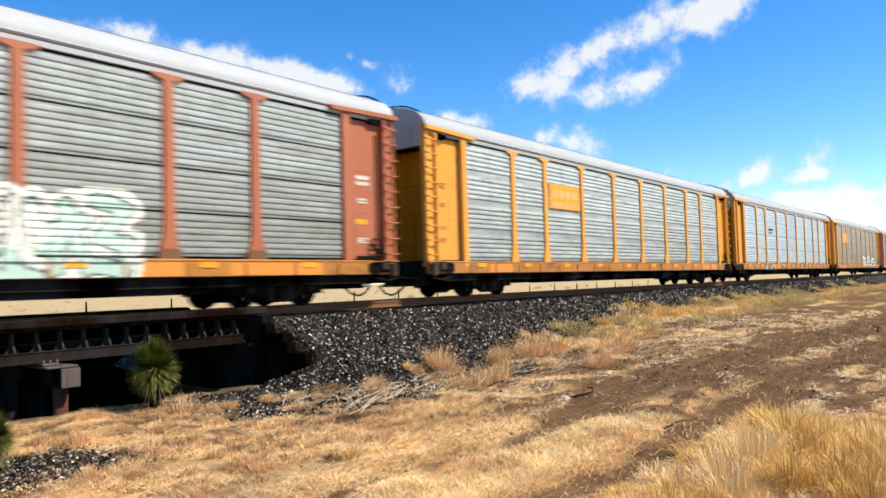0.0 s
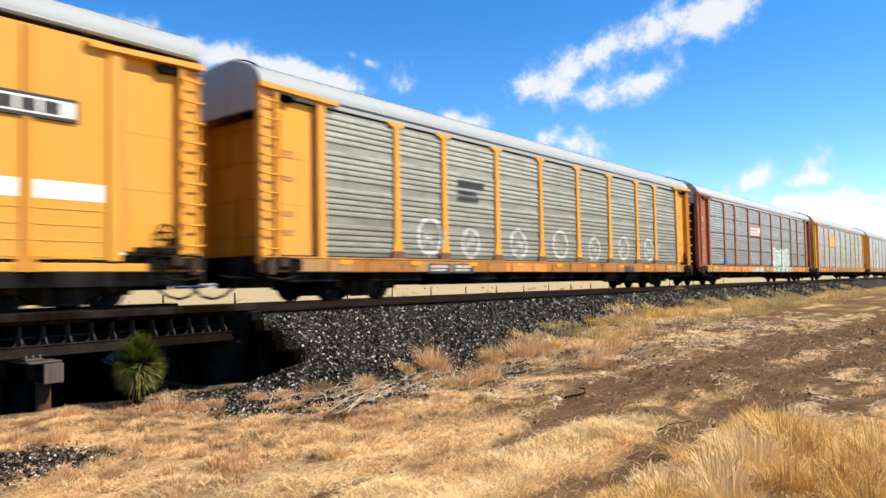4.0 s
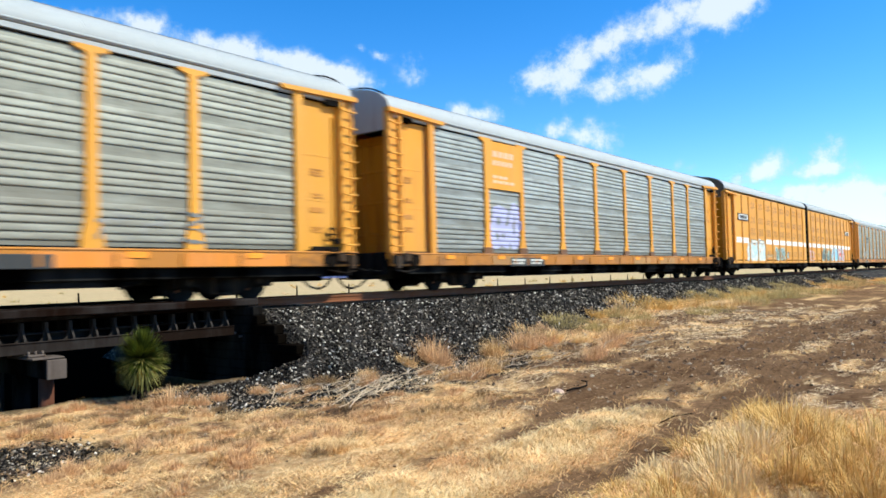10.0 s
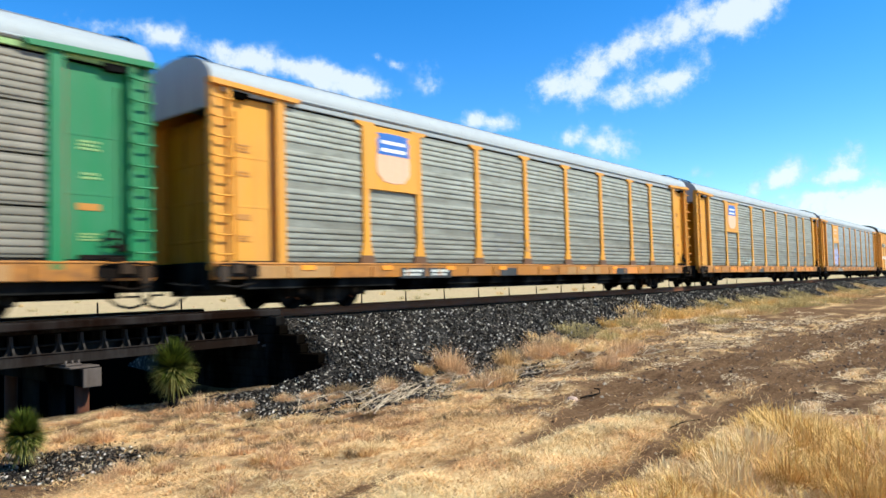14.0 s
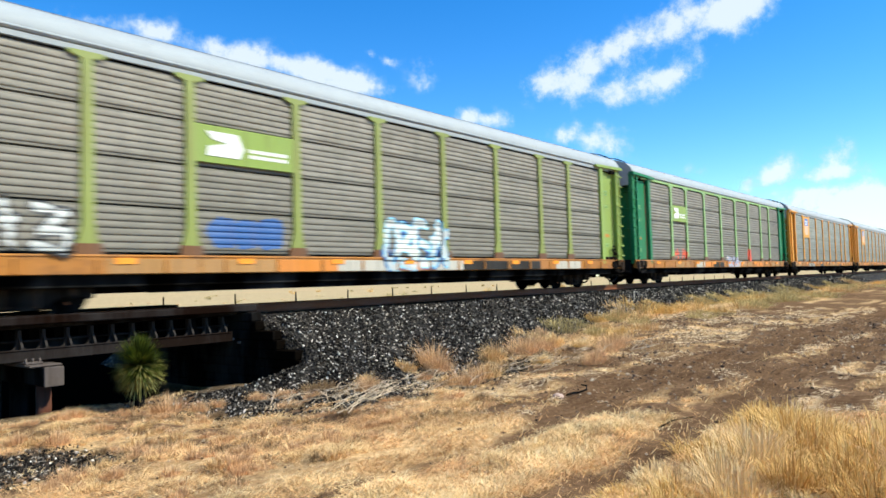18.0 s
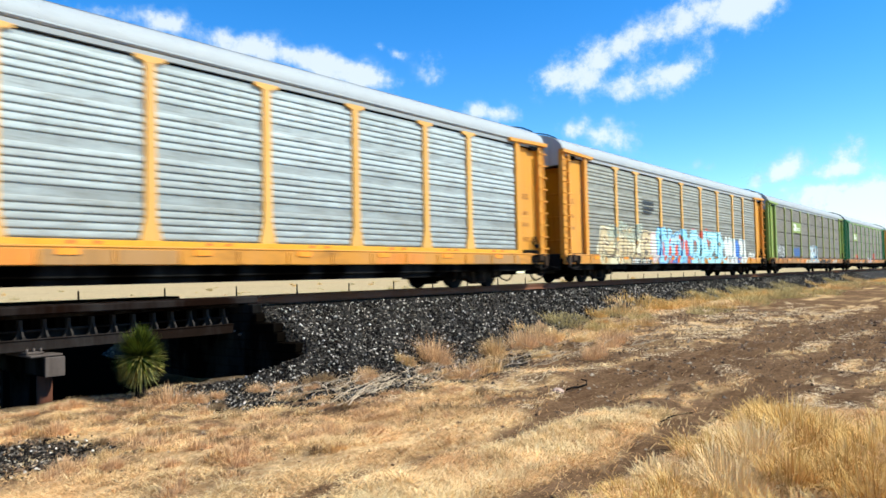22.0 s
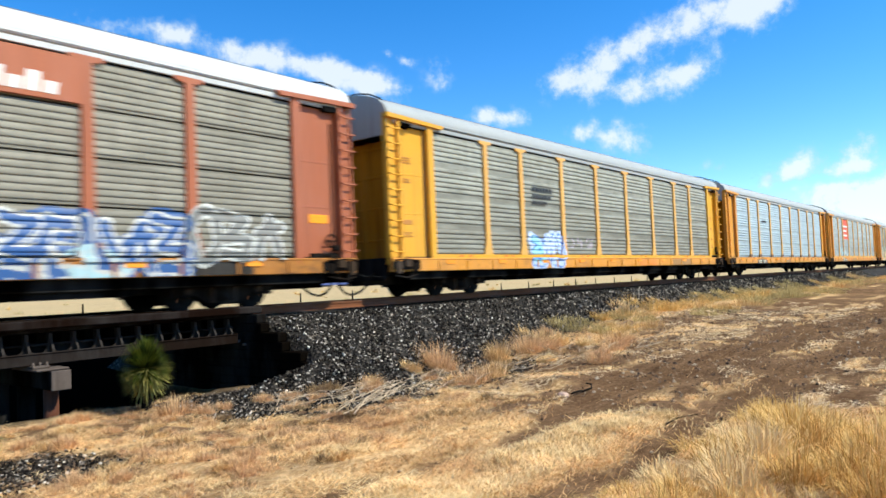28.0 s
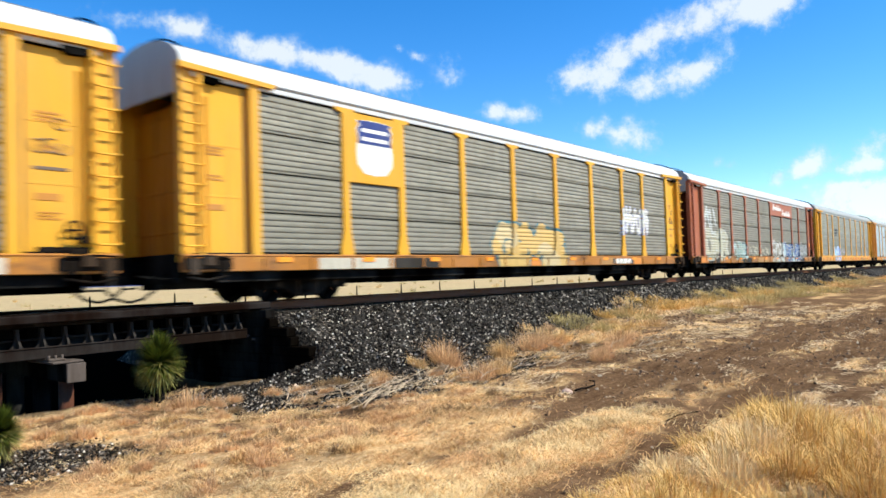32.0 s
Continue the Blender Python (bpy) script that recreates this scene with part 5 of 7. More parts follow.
def articulated_car(label):
    """Two smooth-sided units that share the middle bogie."""
    car = thing("articulated_autorack", label, "rail car", "cars of the train")
    zb, ze = 0.74, 4.98
    mid = LA / 2
    for u in (0, 1):
        x0, x1 = (0.84, mid - 0.42) if u == 0 else (mid + 0.42, LA - 0.84)
        n = 11
        bay = (x1 - x0 - 1.9 - 2.94) / 8.6
        widths = [1.47, 1.47] + [bay] * 8 + [0.6 * bay]
        widths = widths if u == 0 else widths[::-1]
        start = x0 + (1.9 if u == 0 else 0.0)
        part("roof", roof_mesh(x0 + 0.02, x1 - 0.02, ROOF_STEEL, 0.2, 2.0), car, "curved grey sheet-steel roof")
        part("underframe", frame_mesh(x0, x1), car, "black steel underframe")
        part("side_sill", shared(("bsill", u), lambda: Shape().box(x0, x1, -SIDE - 0.02, -SIDE + 0.08, 0.46, zb).box(x0, x1, SIDE - 0.08, SIDE + 0.02, 0.46, zb).mesh("side_sill", BLACK)), car, "black side sill")
        low = Shape().box(x0 + 0.3, x1, -SIDE - 0.02, -SIDE + 0.06, zb, zb + 0.16).box(x0 + 0.3, x1, SIDE - 0.06, SIDE + 0.02, zb, zb + 0.16)
        low.box(x0 + 0.3, x1, -SIDE + 0.02, -SIDE + 0.06, zb + 0.16, zb + 0.23, 1)
        part("lower_rail", low.mesh("lower_rail", AMBER, BLACK), car, "amber rail under the side sheets")
        for side in (1, -1):
            m = pose(0, 0, 0) if side == 1 else Matrix.Diagonal((1, -1, 1, 1))
            for k in range(n):
                a, w = start + sum(widths[:k]), widths[k]
                sh = Shape().box(a, a + w, -SIDE, -SIDE + 0.05, zb + 0.22, ze + 0.05, ch=0.004)
                for z in (1.0, 1.28, 1.56, 1.84):
                    sh.box(a + 0.13, a + w - 0.13, -SIDE - 0.012, -SIDE + 0.01, z, z + 0.025, ch=0.004)
                me = sh.mesh("side_panel", AMBER)
                stripe = Shape().box(a + 0.13, a + w - 0.13, -SIDE - 0.006, -SIDE + 0.01, 2.02, 2.34, ch=0.002).mesh("white_stripe", WHITE)
                if side == -1:
                    me, stripe = mirrored_y(me), mirrored_y(stripe)
                part("side_panel", me, car, "smooth amber side sheet")
                if (u, k) not in ((0, 2), (0, 3)):
                    part("white_stripe", stripe, car, "white painted band")
                elif side == 1:
                    plate_part(car, a + 0.3, a + w - 0.3, 2.0, 2.26, BLACKPAINT, "notice_plate", "dark framed notice plate", 0.02)
                    plate_part(car, a + 0.42, a + w - 0.36, 2.04, 2.22, OFFWHITE, "plate_face", "white plate face", 0.026)
                if side == 1 and 1 <= (k if u == 1 else n - 1 - k) <= 8:
                    for z, h in ((4.22, 0.48), (3.28, 0.46), (2.5, 0.52), (1.18, 0.4)):
                        v = Shape().box(a + 0.34, a + w - 0.34, -SIDE - 0.006, -SIDE + 0.01, z, z + h, 0, 0.002)
                        cols = 9
                        bw = (w - 0.84) / cols
                        for c in range(cols):
                            for r in range(2):
                                bx, bz, bh = a + 0.36 + c * bw, z + 0.03 + r * (h - 0.03) / 2, (h - 0.09) / 2
                                v.add([(bx, -SIDE - 0.009, bz), (bx + bw * 0.5, -SIDE - 0.009, bz), (bx + bw * 1.6, -SIDE - 0.009, bz + bh), (bx + bw * 1.1, -SIDE - 0.009, bz + bh)], [(0, 1, 2, 3)], 1)
                        part("vent", v.mesh("vent", AMBER, VENT), car, "perforated vent sheet")
                if side == 1 and k % 3 == 1:
                    part("reflector", Shape().box(a + 0.45, a + min(w, 1.6) - 0.35, -SIDE - 0.012, -SIDE + 0.005, zb + 0.235, zb + 0.345, ch=0.002).mesh("reflector", REFLECT), car, "yellow reflector strip")
                if side == 1:
                    p = Shape().box(a - 0.07, a + 0.07, -SIDE - 0.05, -SIDE, zb + 0.3, ze + 0.02).prism_y([(a - 0.2, zb), (a + 0.2, zb), (a + 0.2, zb + 0.12), (a + 0.07, zb + 0.32), (a - 0.07, zb + 0.32), (a - 0.2, zb + 0.12)], -SIDE - 0.05, -SIDE)
                    part("post", p.mesh("post", POSTAMBER), car)
        ex = x0 if u == 0 else x1
        leaf, plate = end_meshes(BROWN_DOOR, 0.2)
        q = pose(x0 + 0.02, 0, 0) if u == 0 else pose(x1 - 0.02, 0, 0, 0, 0, 180)
        part("end_door", leaf, car, "grimy folding end door in dark paint", q)
        part("end_door", shared(("leaf2", BROWN_DOOR.name, 0.2), lambda: mirrored_y(leaf)), car, "grimy folding end door in dark paint", q)
        part("end_plate", shared(("plate", "grimy"), lambda: regrimed(plate)), car, "grimy arched plate over the doors", q)
        fit_corner(car, YELLOW, pose(ex, 0, 0), u == 1)
    arc = [(y * 0.97, z + 0.16) for y, z in ROOF_ARC]
    core = Shape().prism_x([(-1.46, 0.5)] + [(1.46, 0.5)] + arc, mid - 0.40, mid + 0.40)
    part("gangway_bellows", core.mesh("gangway_bellows", BLACK), car, "black pleated joint between the two units")
    pleat = Shape().prism_x([(-1.49, 0.55)] + [(1.49, 0.55)] + [(y * 1.02, z + 0.02) for y, z in arc], -0.025, 0.025).mesh("pleat", BLACK)
    for k in range(5):
        part("pleat", pleat, car, "", pose(mid - 0.32 + k * 0.16, 0, 0))
    for x in (3.4, mid, LA - 3.4):
        truck(car, x)
    coupler(car, False, LA)
    coupler(car, True, LA)
    return car


def shield(car, x0, x1, z0, z1, fade):
    """A shield emblem as plain shapes on its panel."""
    cx, w, h = (x0 + x1) / 2, (x1 - x0) * 0.64, (z1 - z0) * 0.78
    zt = z0 + (z1 - z0) * 0.90
    out = [(-0.5, 0), (-0.42, -0.06), (-0.5, -0.14), (-0.46, -0.34), (-0.5, -0.55), (-0.48, -0.8), (-0.3, -0.97), (0, -1), (0.3, -0.97), (0.48, -0.8), (0.5, -0.55), (0.46, -0.34), (0.5, -0.14), (0.42, -0.06), (0.5, 0), (0.2, 0.03), (-0.2, 0.03)]
    s = Shape().prism_y([(cx + a * w, zt + b * h) for a, b in out], -SIDE - 0.045, -SIDE - 0.02)
    part("emblem", s.mesh("emblem", fade), car, "plain shield emblem with a blue head")
    s = Shape().prism_y([(cx + a * w, zt + b * h) for a, b in ((-0.47, 0), (-0.39, -0.06), (-0.47, -0.14), (-0.44, -0.3), (-0.47, -0.42), (0.47, -0.42), (0.44, -0.3), (0.47, -0.14), (0.39, -0.06), (0.47, 0), (0.2, 0.02), (-0.2, 0.02))], -SIDE - 0.052, -SIDE - 0.04)
    part("emblem_head", s.mesh("emblem_head", BLUE if fade is PEACH else NAVY), car, "blue head of the emblem")
    for a in (-0.13, -0.29):
        bar = Shape().box(cx - 0.36 * w, cx + 0.36 * w, -SIDE - 0.057, -SIDE - 0.05, zt + (a - 0.07) * h, zt + a * h, ch=0.003)
        part("emblem_bar", bar.mesh("emblem_bar", WHITE), car, "white band on the emblem")


def dress(index, car):
    """Signs and graffiti of each car."""
    e = EDGES
    if index == -3:
        plate_part(car, e[2] + 0.15, e[3] - 0.15, 3.2, 4.1, YELLOW, "sign_panel", "yellow sign panel")
        graffiti(car, e[6], 1.0, 8.0, 0.9, "obcdeb", [OFFWHITE, STENCIL], "faded white graffiti", seed=31)
    if index == -2:
        bars(car, e[3] + 0.7, 3.5, [(1.2, 0.16, 7), (0.9, 0.1, 5)], STENCIL, -SIDE - 0.006)
    if index == -1:
        plate_part(car, e[3] + 0.3, e[4] - 0.25, 3.05, 3.95, REFLECT, "sign_panel", "orange sign panel with illegible lettering", 0.02)
        bars(car, e[3] + 0.5, 3.75, [(1.9, 0.3, 4), (1.7, 0.2, 8)], YOLK, -SIDE - 0.026)
    if index == 0:
        plate_part(car, e[4] + 0.12, e[5] - 0.12, 3.02, 3.72, RUST_RED, "sign_panel", "oxide red sign panel")
        bars(car, e[4] + 0.3, 3.62, [(1.5, 0.17, 7)], WHITE)
        s = Shape().box(e[4] + 0.25, e[5] - 0.75, -SIDE - 0.045, -SIDE - 0.02, 3.27, 3.36).box(e[4] + 0.25, e[5] - 0.45, -SIDE - 0.045, -SIDE - 0.02, 3.12, 3.2)
        s.prism_y([(e[5] - 0.62 + 0.3 * math.cos(a), 3.37 + 0.28 * math.sin(a)) for a in np.linspace(-0.3, 3.6, 14)], -SIDE - 0.045, -SIDE - 0.02)
        part("emblem", s.mesh("emblem", WHITE), car, "plain white wheel-and-bar emblem")
        graffiti(car, 16.0, 0.75, 4.5, 1.35, "obcdeb", [MINT, SLATE, OFFWHITE, OFFWHITE], "large mint and white graffiti with dark outlines", "lined", seed=2, backing=0.2, weight=0.12)
        graffiti(car, e[4] + 0.5, 1.35, 1.8, 0.6, "bcd", [FAINTPALE, FAINTPALE], "faint worn graffiti", "lined", seed=3, weight=0.05, outline=0.02)
        graffiti(car, e[2] - 0.2, 1.12, 0.4, 0.5, "l", [DEEPBLUE, DEEPBLUE], "dull blue paint on a post foot", "lined", seed=4, weight=0.1)
    if index == 1:
        for k in range(2, 9):
            graffiti(car, e[k] + 0.75, 1.25, 1.25, 0.95, "o", [FADED, FADED], "worn white graffiti ring", seed=40 + k, weight=0.045, outline=0.02)
            graffiti(car, e[k] + 1.0, 1.45, 0.8, 0.4, "l", [FADED, FADED], "faint white strokes inside the ring", seed=60 + k, weight=0.03, outline=0.01)
        bars(car, e[3] + 0.7, 3.55, [(1.4, 0.2, 6), (1.0, 0.12, 5), (1.1, 0.12, 6)], STENCIL, -SIDE - 0.006)
        plate_part(car, e[7] + 1.2, e[7] + 2.2, 0.74, 0.98, STENCIL, "stencil_plate", "black stencil plate", 0.075)
    if index == 3:
        plate_part(car, e[2], e[3], 3.2, EAVE - 0.15, YELLOW, "sign_panel", "tall orange sign panel", 0.035)
        bars(car, e[2] + 0.35, 4.45, [(1.3, 0.2, 4), (1.2, 0.16, 5)], PEACH, -SIDE - 0.04)
        bars(car, e[2] + 0.35, 3.65, [(0.9, 0.1, 3), (1.3, 0.1, 4)], PEACH, -SIDE - 0.04)
        graffiti(car, e[2] + 0.25, 1.35, 1.6, 1.3, "cbo", [LAVENDER, LAVENDER], "faint lavender graffiti", seed=51, weight=0.09)
    if index in (4, 5):
        plate_part(car, e[2], e[3], 3.05, EAVE - 0.15, AMBER, "sign_panel", "orange sign panel", 0.035)
        shield(car, e[2], e[3], 3.05, EAVE - 0.15, PEACH)
        for k in (4, 7):
            plate_part(car, e[k] + 1.1, e[k] + 2.1, 0.72, 0.98, STENCIL, "stencil_plate", "black stencil plate", 0.075)
        if index == 4:
            graffiti(car, e[3] + 0.9, 1.25, 2.0, 0.35, "dl", [TEAL, FADED], "small green tag", seed=61, weight=0.04, outline=0.015)
            graffiti(car, e[8], 1.2, 2.5, 0.6, "elb", [FAINTGREY, FAINTGREY], "small worn grey tag", seed=62, weight=0.03, outline=0.015)
        else:
            graffiti(car, e[4] + 0.9, 1.5, 2.0, 0.6, "cde", [FAINTGREY, FAINTGREY], "thin worn grey tag", seed=63, weight=0.02, outline=0.015)
    if index in (6, 7):
        k = 3 if index == 7 else 2
        x0, x1 = e[k] + 0.1, e[k + 1] - 0.1 + (0.9 if index == 6 else 0)
        plate_part(car, x0, min(x1, e[k + 1] - 0.1), 3.05, 3.85, LIME, "sign_panel", "lime green sign panel", 0.03)
        w = min(x1, e[k + 1] - 0.1) - x0
        s = Shape().prism_y([(x0 + 0.1 * w, 3.2), (x0 + 0.42 * w, 3.2), (x0 + 0.46 * w, 3.42), (x0 + 0.40 * w, 3.72), (x0 + 0.1 * w, 3.72), (x0 + 0.16 * w, 3.55), (x0 + 0.3 * w, 3.5), (x0 + 0.12 * w, 3.4)], -SIDE - 0.045, -SIDE - 0.02)
        part("emblem", s.mesh("emblem", WHITE), car, "plain white emblem")
        bars(car, x0 + 0.52 * w, 3.45, [(0.42 * w, 0.08, 6), (0.42 * w, 0.08, 6)], WHITE, -SIDE - 0.036)
    if index == 6:
        graffiti(car, e[2] + 0.2, 1.2, 2.0, 0.4, "ll", [RED, RED], "small red tag", "lined", seed=70, weight=0.07)
        graffiti(car, e[5] + 0.9, 0.78, 2.5, 0.5, "cobd", [FADED, LAVENDER, FADED, YOLK], "worn white and lilac graffiti", "lined", seed=71, weight=0.09, backing=0.03)
        graffiti(car, e[7] - 0.2, 1.28, 0.36, 0.4, "o", [RED, RED], "orange-red blob over the post", "lined", seed=75, weight=0.45)
    if index == 7:
        graffiti(car, e[1] + 0.2, 1.2, 2.3, 0.85, "alb", [FADED, BLACKPAINT], "worn white outlined graffiti", "lined", seed=72, weight=0.1)
        graffiti(car, e[3] + 0.5, 1.42, 1.75, 0.36, "ccc", [DEEPBLUE, DEEPBLUE], "blue graffiti block", "lined", seed=73, weight=0.55, outline=0.02)
        graffiti(car, e[5] + 0.1, 0.80, 2.7, 1.2, "obce", [FADED, SKYBLUE, DEEPBLUE, OFFWHITE], "white graffiti with blue edges", "lined", seed=74, weight=0.1, backing=0.06, outline=0.04)
    if index == 8:
        graffiti(car, 3.6, 0.8, 3.2, 1.25, "cbed", [SAND, UMBER, CREAM, CREAM], "tan and cream graffiti piece with brown shading", seed=79, backing=0.16, weight=0.14, outline=0.06)
        graffiti(car, 6.4, 0.85, 2.9, 1.15, "obce", [SAND, UMBER, SAND, CREAM], "sand-coloured graffiti piece with dark hollows", seed=80, backing=0.14, weight=0.15, outline=0.07)
        graffiti(car, 4.4, 1.9, 3.6, 0.45, "ledb", [PALEMOSS, UMBER, PALEMOSS], "grey-green tips of a graffiti piece", seed=78, backing=0.1, weight=0.12, outline=0.03)
        graffiti(car, 8.9, 0.95, 0.7, 1.0, "l", [OFFWHITE, PINK, OFFWHITE], "white edge of a graffiti piece", seed=89, backing=0.1, weight=0.16, lift=0.002)
        graffiti(car, 9.7, 0.72, 4.2, 0.4, "aaa", [BLUE, BLUE, BLUE], "blue ground of a graffiti piece", seed=86, backing=0.3, weight=0.3)
        graffiti(car, 9.75, 0.98, 4.1, 1.2, "Deol", [SKYBLUE, DEEPBLUE, SKYBLUE, PALEBLUE], "light blue graffiti letters on blue", seed=81, backing=0.12, weight=0.18, lift=0.004, outline=0.05)
        for k, (gx, gz, gw, gh) in enumerate(((10.25, 0.95, 0.22, 0.62), (11.1, 0.95, 0.3, 0.55), (12.0, 0.9, 0.26, 0.75), (11.15, 1.75, 0.2, 0.18), (12.7, 1.5, 0.2, 0.4), (13.4, 0.75, 0.25, 1.0), (12.5, 2.0, 0.25, 0.2), (10.9, 0.72, 0.45, 0.12))):
            graffiti(car, gx, gz, gw, gh, "l", [RED, RED], "red fill between graffiti letters", seed=150 + k, weight=0.2, lift=0.008, outline=0.02)
        graffiti(car, 14.2, 1.75, 5.0, 0.75, "lelde", [RED, SIGN_RED], "red graffiti strokes", seed=87, weight=0.1)
        graffiti(car, 14.05, 0.82, 5.5, 1.35, "DAZR", [ICEBLUE, DULLTEAL, ICEBLUE], "large light blue graffiti letters with dark outlines", seed=82, backing=0.12, weight=0.17, lift=0.004, outline=0.055)
        graffiti(car, 19.85, 0.8, 1.9, 1.2, "aR", [OFFWHITE, PALEBLUE, OFFWHITE, WHITE], "white bubble graffiti", seed=83, backing=0.12, weight=0.19, lift=0.008, outline=0.045)
        graffiti(car, 20.1, 0.9, 1.4, 0.35, "al", [STENCIL, STENCIL], "thin dark lines in the white graffiti", seed=93, weight=0.02, lift=0.012, outline=0.008)
        graffiti(car, 21.85, 0.95, 0.6, 1.0, "l", [BLUE, DEEPBLUE, BLUE], "blue graffiti letter", seed=85, backing=0.06, weight=0.22, lift=0.012)
        graffiti(car, 22.5, 0.85, 1.2, 1.1, "b", [OFFWHITE, PALEBLUE, OFFWHITE], "white graffiti letter", seed=84, backing=0.08, weight=0.21, lift=0.004)
        graffiti(car, 24.4, 1.1, 1.6, 0.25, "cl", [OFFWHITE, OFFWHITE], "small white tag", seed=88, weight=0.12)
        bars(car, e[3] + 0.7, 3.6, [(1.3, 0.18, 6), (1.3, 0.12, 6), (1.0, 0.12, 5)], STENCIL, -SIDE - 0.006)
    if index == 9:
        ribbed_panel(car, e[3] + 0.1, e[4] - 0.12, 2.86, EAVE - 0.15, RED, "sign_panel", "signal red sign panel with three lines of white lettering")
        for z, w in ((4.18, 2.1), (3.75, 1.6), (3.3, 1.75)):
            bars(car, e[3] + 0.3, z, [(w, 0.17, max(5, int(w * 4)))], WHITE, -SIDE - 0.024)
        graffiti(car, e[2] + 0.3, 0.8, 2.0, 1.3, "el", [PALEBLUE, PALEBLUE], "pale blue graffiti", seed=90, weight=0.05, outline=0.02)
        graffiti(car, e[3] + 0.2, 1.3, 2.2, 0.4, "bd", [PALEBLUE, PALEBLUE], "pale blue tag", seed=91, weight=0.07, outline=0.02)
    if index == 10:
        bars(car, e[3] + 0.7, 3.55, [(1.2, 0.14, 6)], STENCIL, -SIDE - 0.006)
    if index == 11:
        graffiti(car, e[3] + 0.5, 0.9, 2.1, 0.85, "bed", [PALELILAC, BLUE, PALELILAC, SKYBLUE], "blue and white bubble graffiti", seed=101, backing=0.14)
        graffiti(car, e[4] + 0.2, 1.5, 2.2, 0.3, "dlc", [GREYPINK, GREYPINK], "faint violet tag", seed=102, weight=0.06, outline=0.02)
        bars(car, e[3] + 0.7, 3.6, [(1.4, 0.18, 6), (1.3, 0.14, 6), (1.0, 0.12, 5)], STENCIL, -SIDE - 0.006)
    if index == 12:
        plate_part(car, e[6] + 0.1, e[8] - 0.1, 3.9, EAVE - 0.15, RUST_RED, "sign_panel", "oxide red sign panel with illegible script", 0.035)
        # the script as plain slanted strokes: a tall initial, a low row, a rule below
        for x0, z0, wide, n in ((e[6] + 0.55, 4.28, 2.3, 8), (e[7] + 0.1, 4.0, 2.35, 7)):
            mark = Shape()
            step = wide / (n + 1)
            mark.prism_y([(x0, z0), (x0 + 0.22, z0), (x0 + 0.40, z0 + 0.40), (x0 + 0.16, z0 + 0.40)], -SIDE - 0.045, -SIDE - 0.03)
            for k in range(1, n):
                h = 0.36 if k in (3, 5) else 0.22
                mark.prism_y([(x0 + (k + 0.55) * step, z0), (x0 + (k + 1.3) * step, z0), (x0 + (k + 1.42) * step, z0 + h), (x0 + (k + 0.67) * step, z0 + h)], -SIDE - 0.045, -SIDE - 0.03)
            part("lettering", mark.mesh("lettering", WHITE), car, "illegible white script strokes")
        graffiti(car, 3.0, 1.1, 3.6, 1.25, "DaR", [TANSPRAY, GHOST, TANSPRAY], "large worn cream block graffiti", "lined", seed=111, backing=0.14, weight=0.16)
        graffiti(car, e[1] + 0.3, 2.4, 2.0, 1.3, "ed", [GHOST, GHOST], "worn white graffiti", "lined", seed=112, weight=0.05)
        graffiti(car, e[3] + 0.3, 1.05, 2.4, 0.8, "obc", [DULLMINT, FADED, DULLTEAL, PALEBLUE], "worn teal and light blue graffiti", "lined", seed=113, backing=0.06, outline=0.04, weight=0.16)
        graffiti(car, e[4] + 0.4, 1.15, 4.6, 0.55, "lbdeb", [TANSPRAY, TANSPRAY], "worn tan tags", "lined", seed=114, weight=0.06, outline=0.02)
        graffiti(car, e[6] + 0.1, 0.85, 3.0, 1.3, "cob", [FADED, UMBER, TANSPRAY], "worn white outlined graffiti", "lined", seed=115, backing=0.06, weight=0.13)
        graffiti(car, 19.0, 0.75, 4.3, 1.1, "abcdeb", [DEEPBLUE, FADED, DEEPBLUE, PALEBLUE], "blue and white graffiti piece", "lined", seed=116, backing=0.12, weight=0.10, outline=0.06)
        graffiti(car, e[9] - 0.2, 1.1, 2.6, 1.0, "obe", [FAINTGREY, FADED], "worn white graffiti", "lined", seed=117, weight=0.13, outline=0.05)
    if index == 13:
        plate_part(car, e[2], e[3], 2.95, EAVE - 0.15, LEMON, "sign_panel", "yellow sign panel", 0.035)
        shield(car, e[2], e[3], 2.95, EAVE - 0.15, WHITE)
        graffiti(car, 11.7, 0.78, 4.7, 1.15, "cab", [YOLK, DULLTEAL, YOLK, SAND], "yellow and teal graffiti", "lined", seed=121, weight=0.3, outline=0.085)
        graffiti(car, 21.1, 2.15, 3.0, 0.95, "laell", [OFFWHITE, LAVENDER, OFFWHITE], "white sprayed graffiti with lilac edges", "lined", seed=122, weight=0.11, outline=0.04)
        plate_part(car, e[8] - 1.2, e[8] + 0.8, 0.76, 1.0, STENCIL, "stencil_plate", "black stencil plate", 0.075)
        bars(car, e[8] - 1.0, 0.98, [(1.6, 0.2, 4)], WHITE, -SIDE - 0.085)


def end_scrawl(car, x, z):
    """Dark loops of spray paint on an end sheet."""
    s = Shape()
    for cx, cz, r, turn in ((0.1, 0.0, 0.12, 0), (0.3, 0.02, 0.13, 1), (0.5, -0.02, 0.1, 2), (0.48, 0.42, 0.1, 0.5)):
        s.tube([(x + cx + r * 1.2 * math.cos(turn + a), -SIDE + 0.092, z + cz + r * math.sin(turn + a)) for a in np.linspace(0, 5.2, 12)], 0.016, 4)
    s.box(x, x + 0.6, -SIDE + 0.086, -SIDE + 0.096, z - 0.42, z - 0.36)
    part("scrawl", s.mesh("scrawl", UMBER), car, "dark sprayed scrawl on the end sheet")


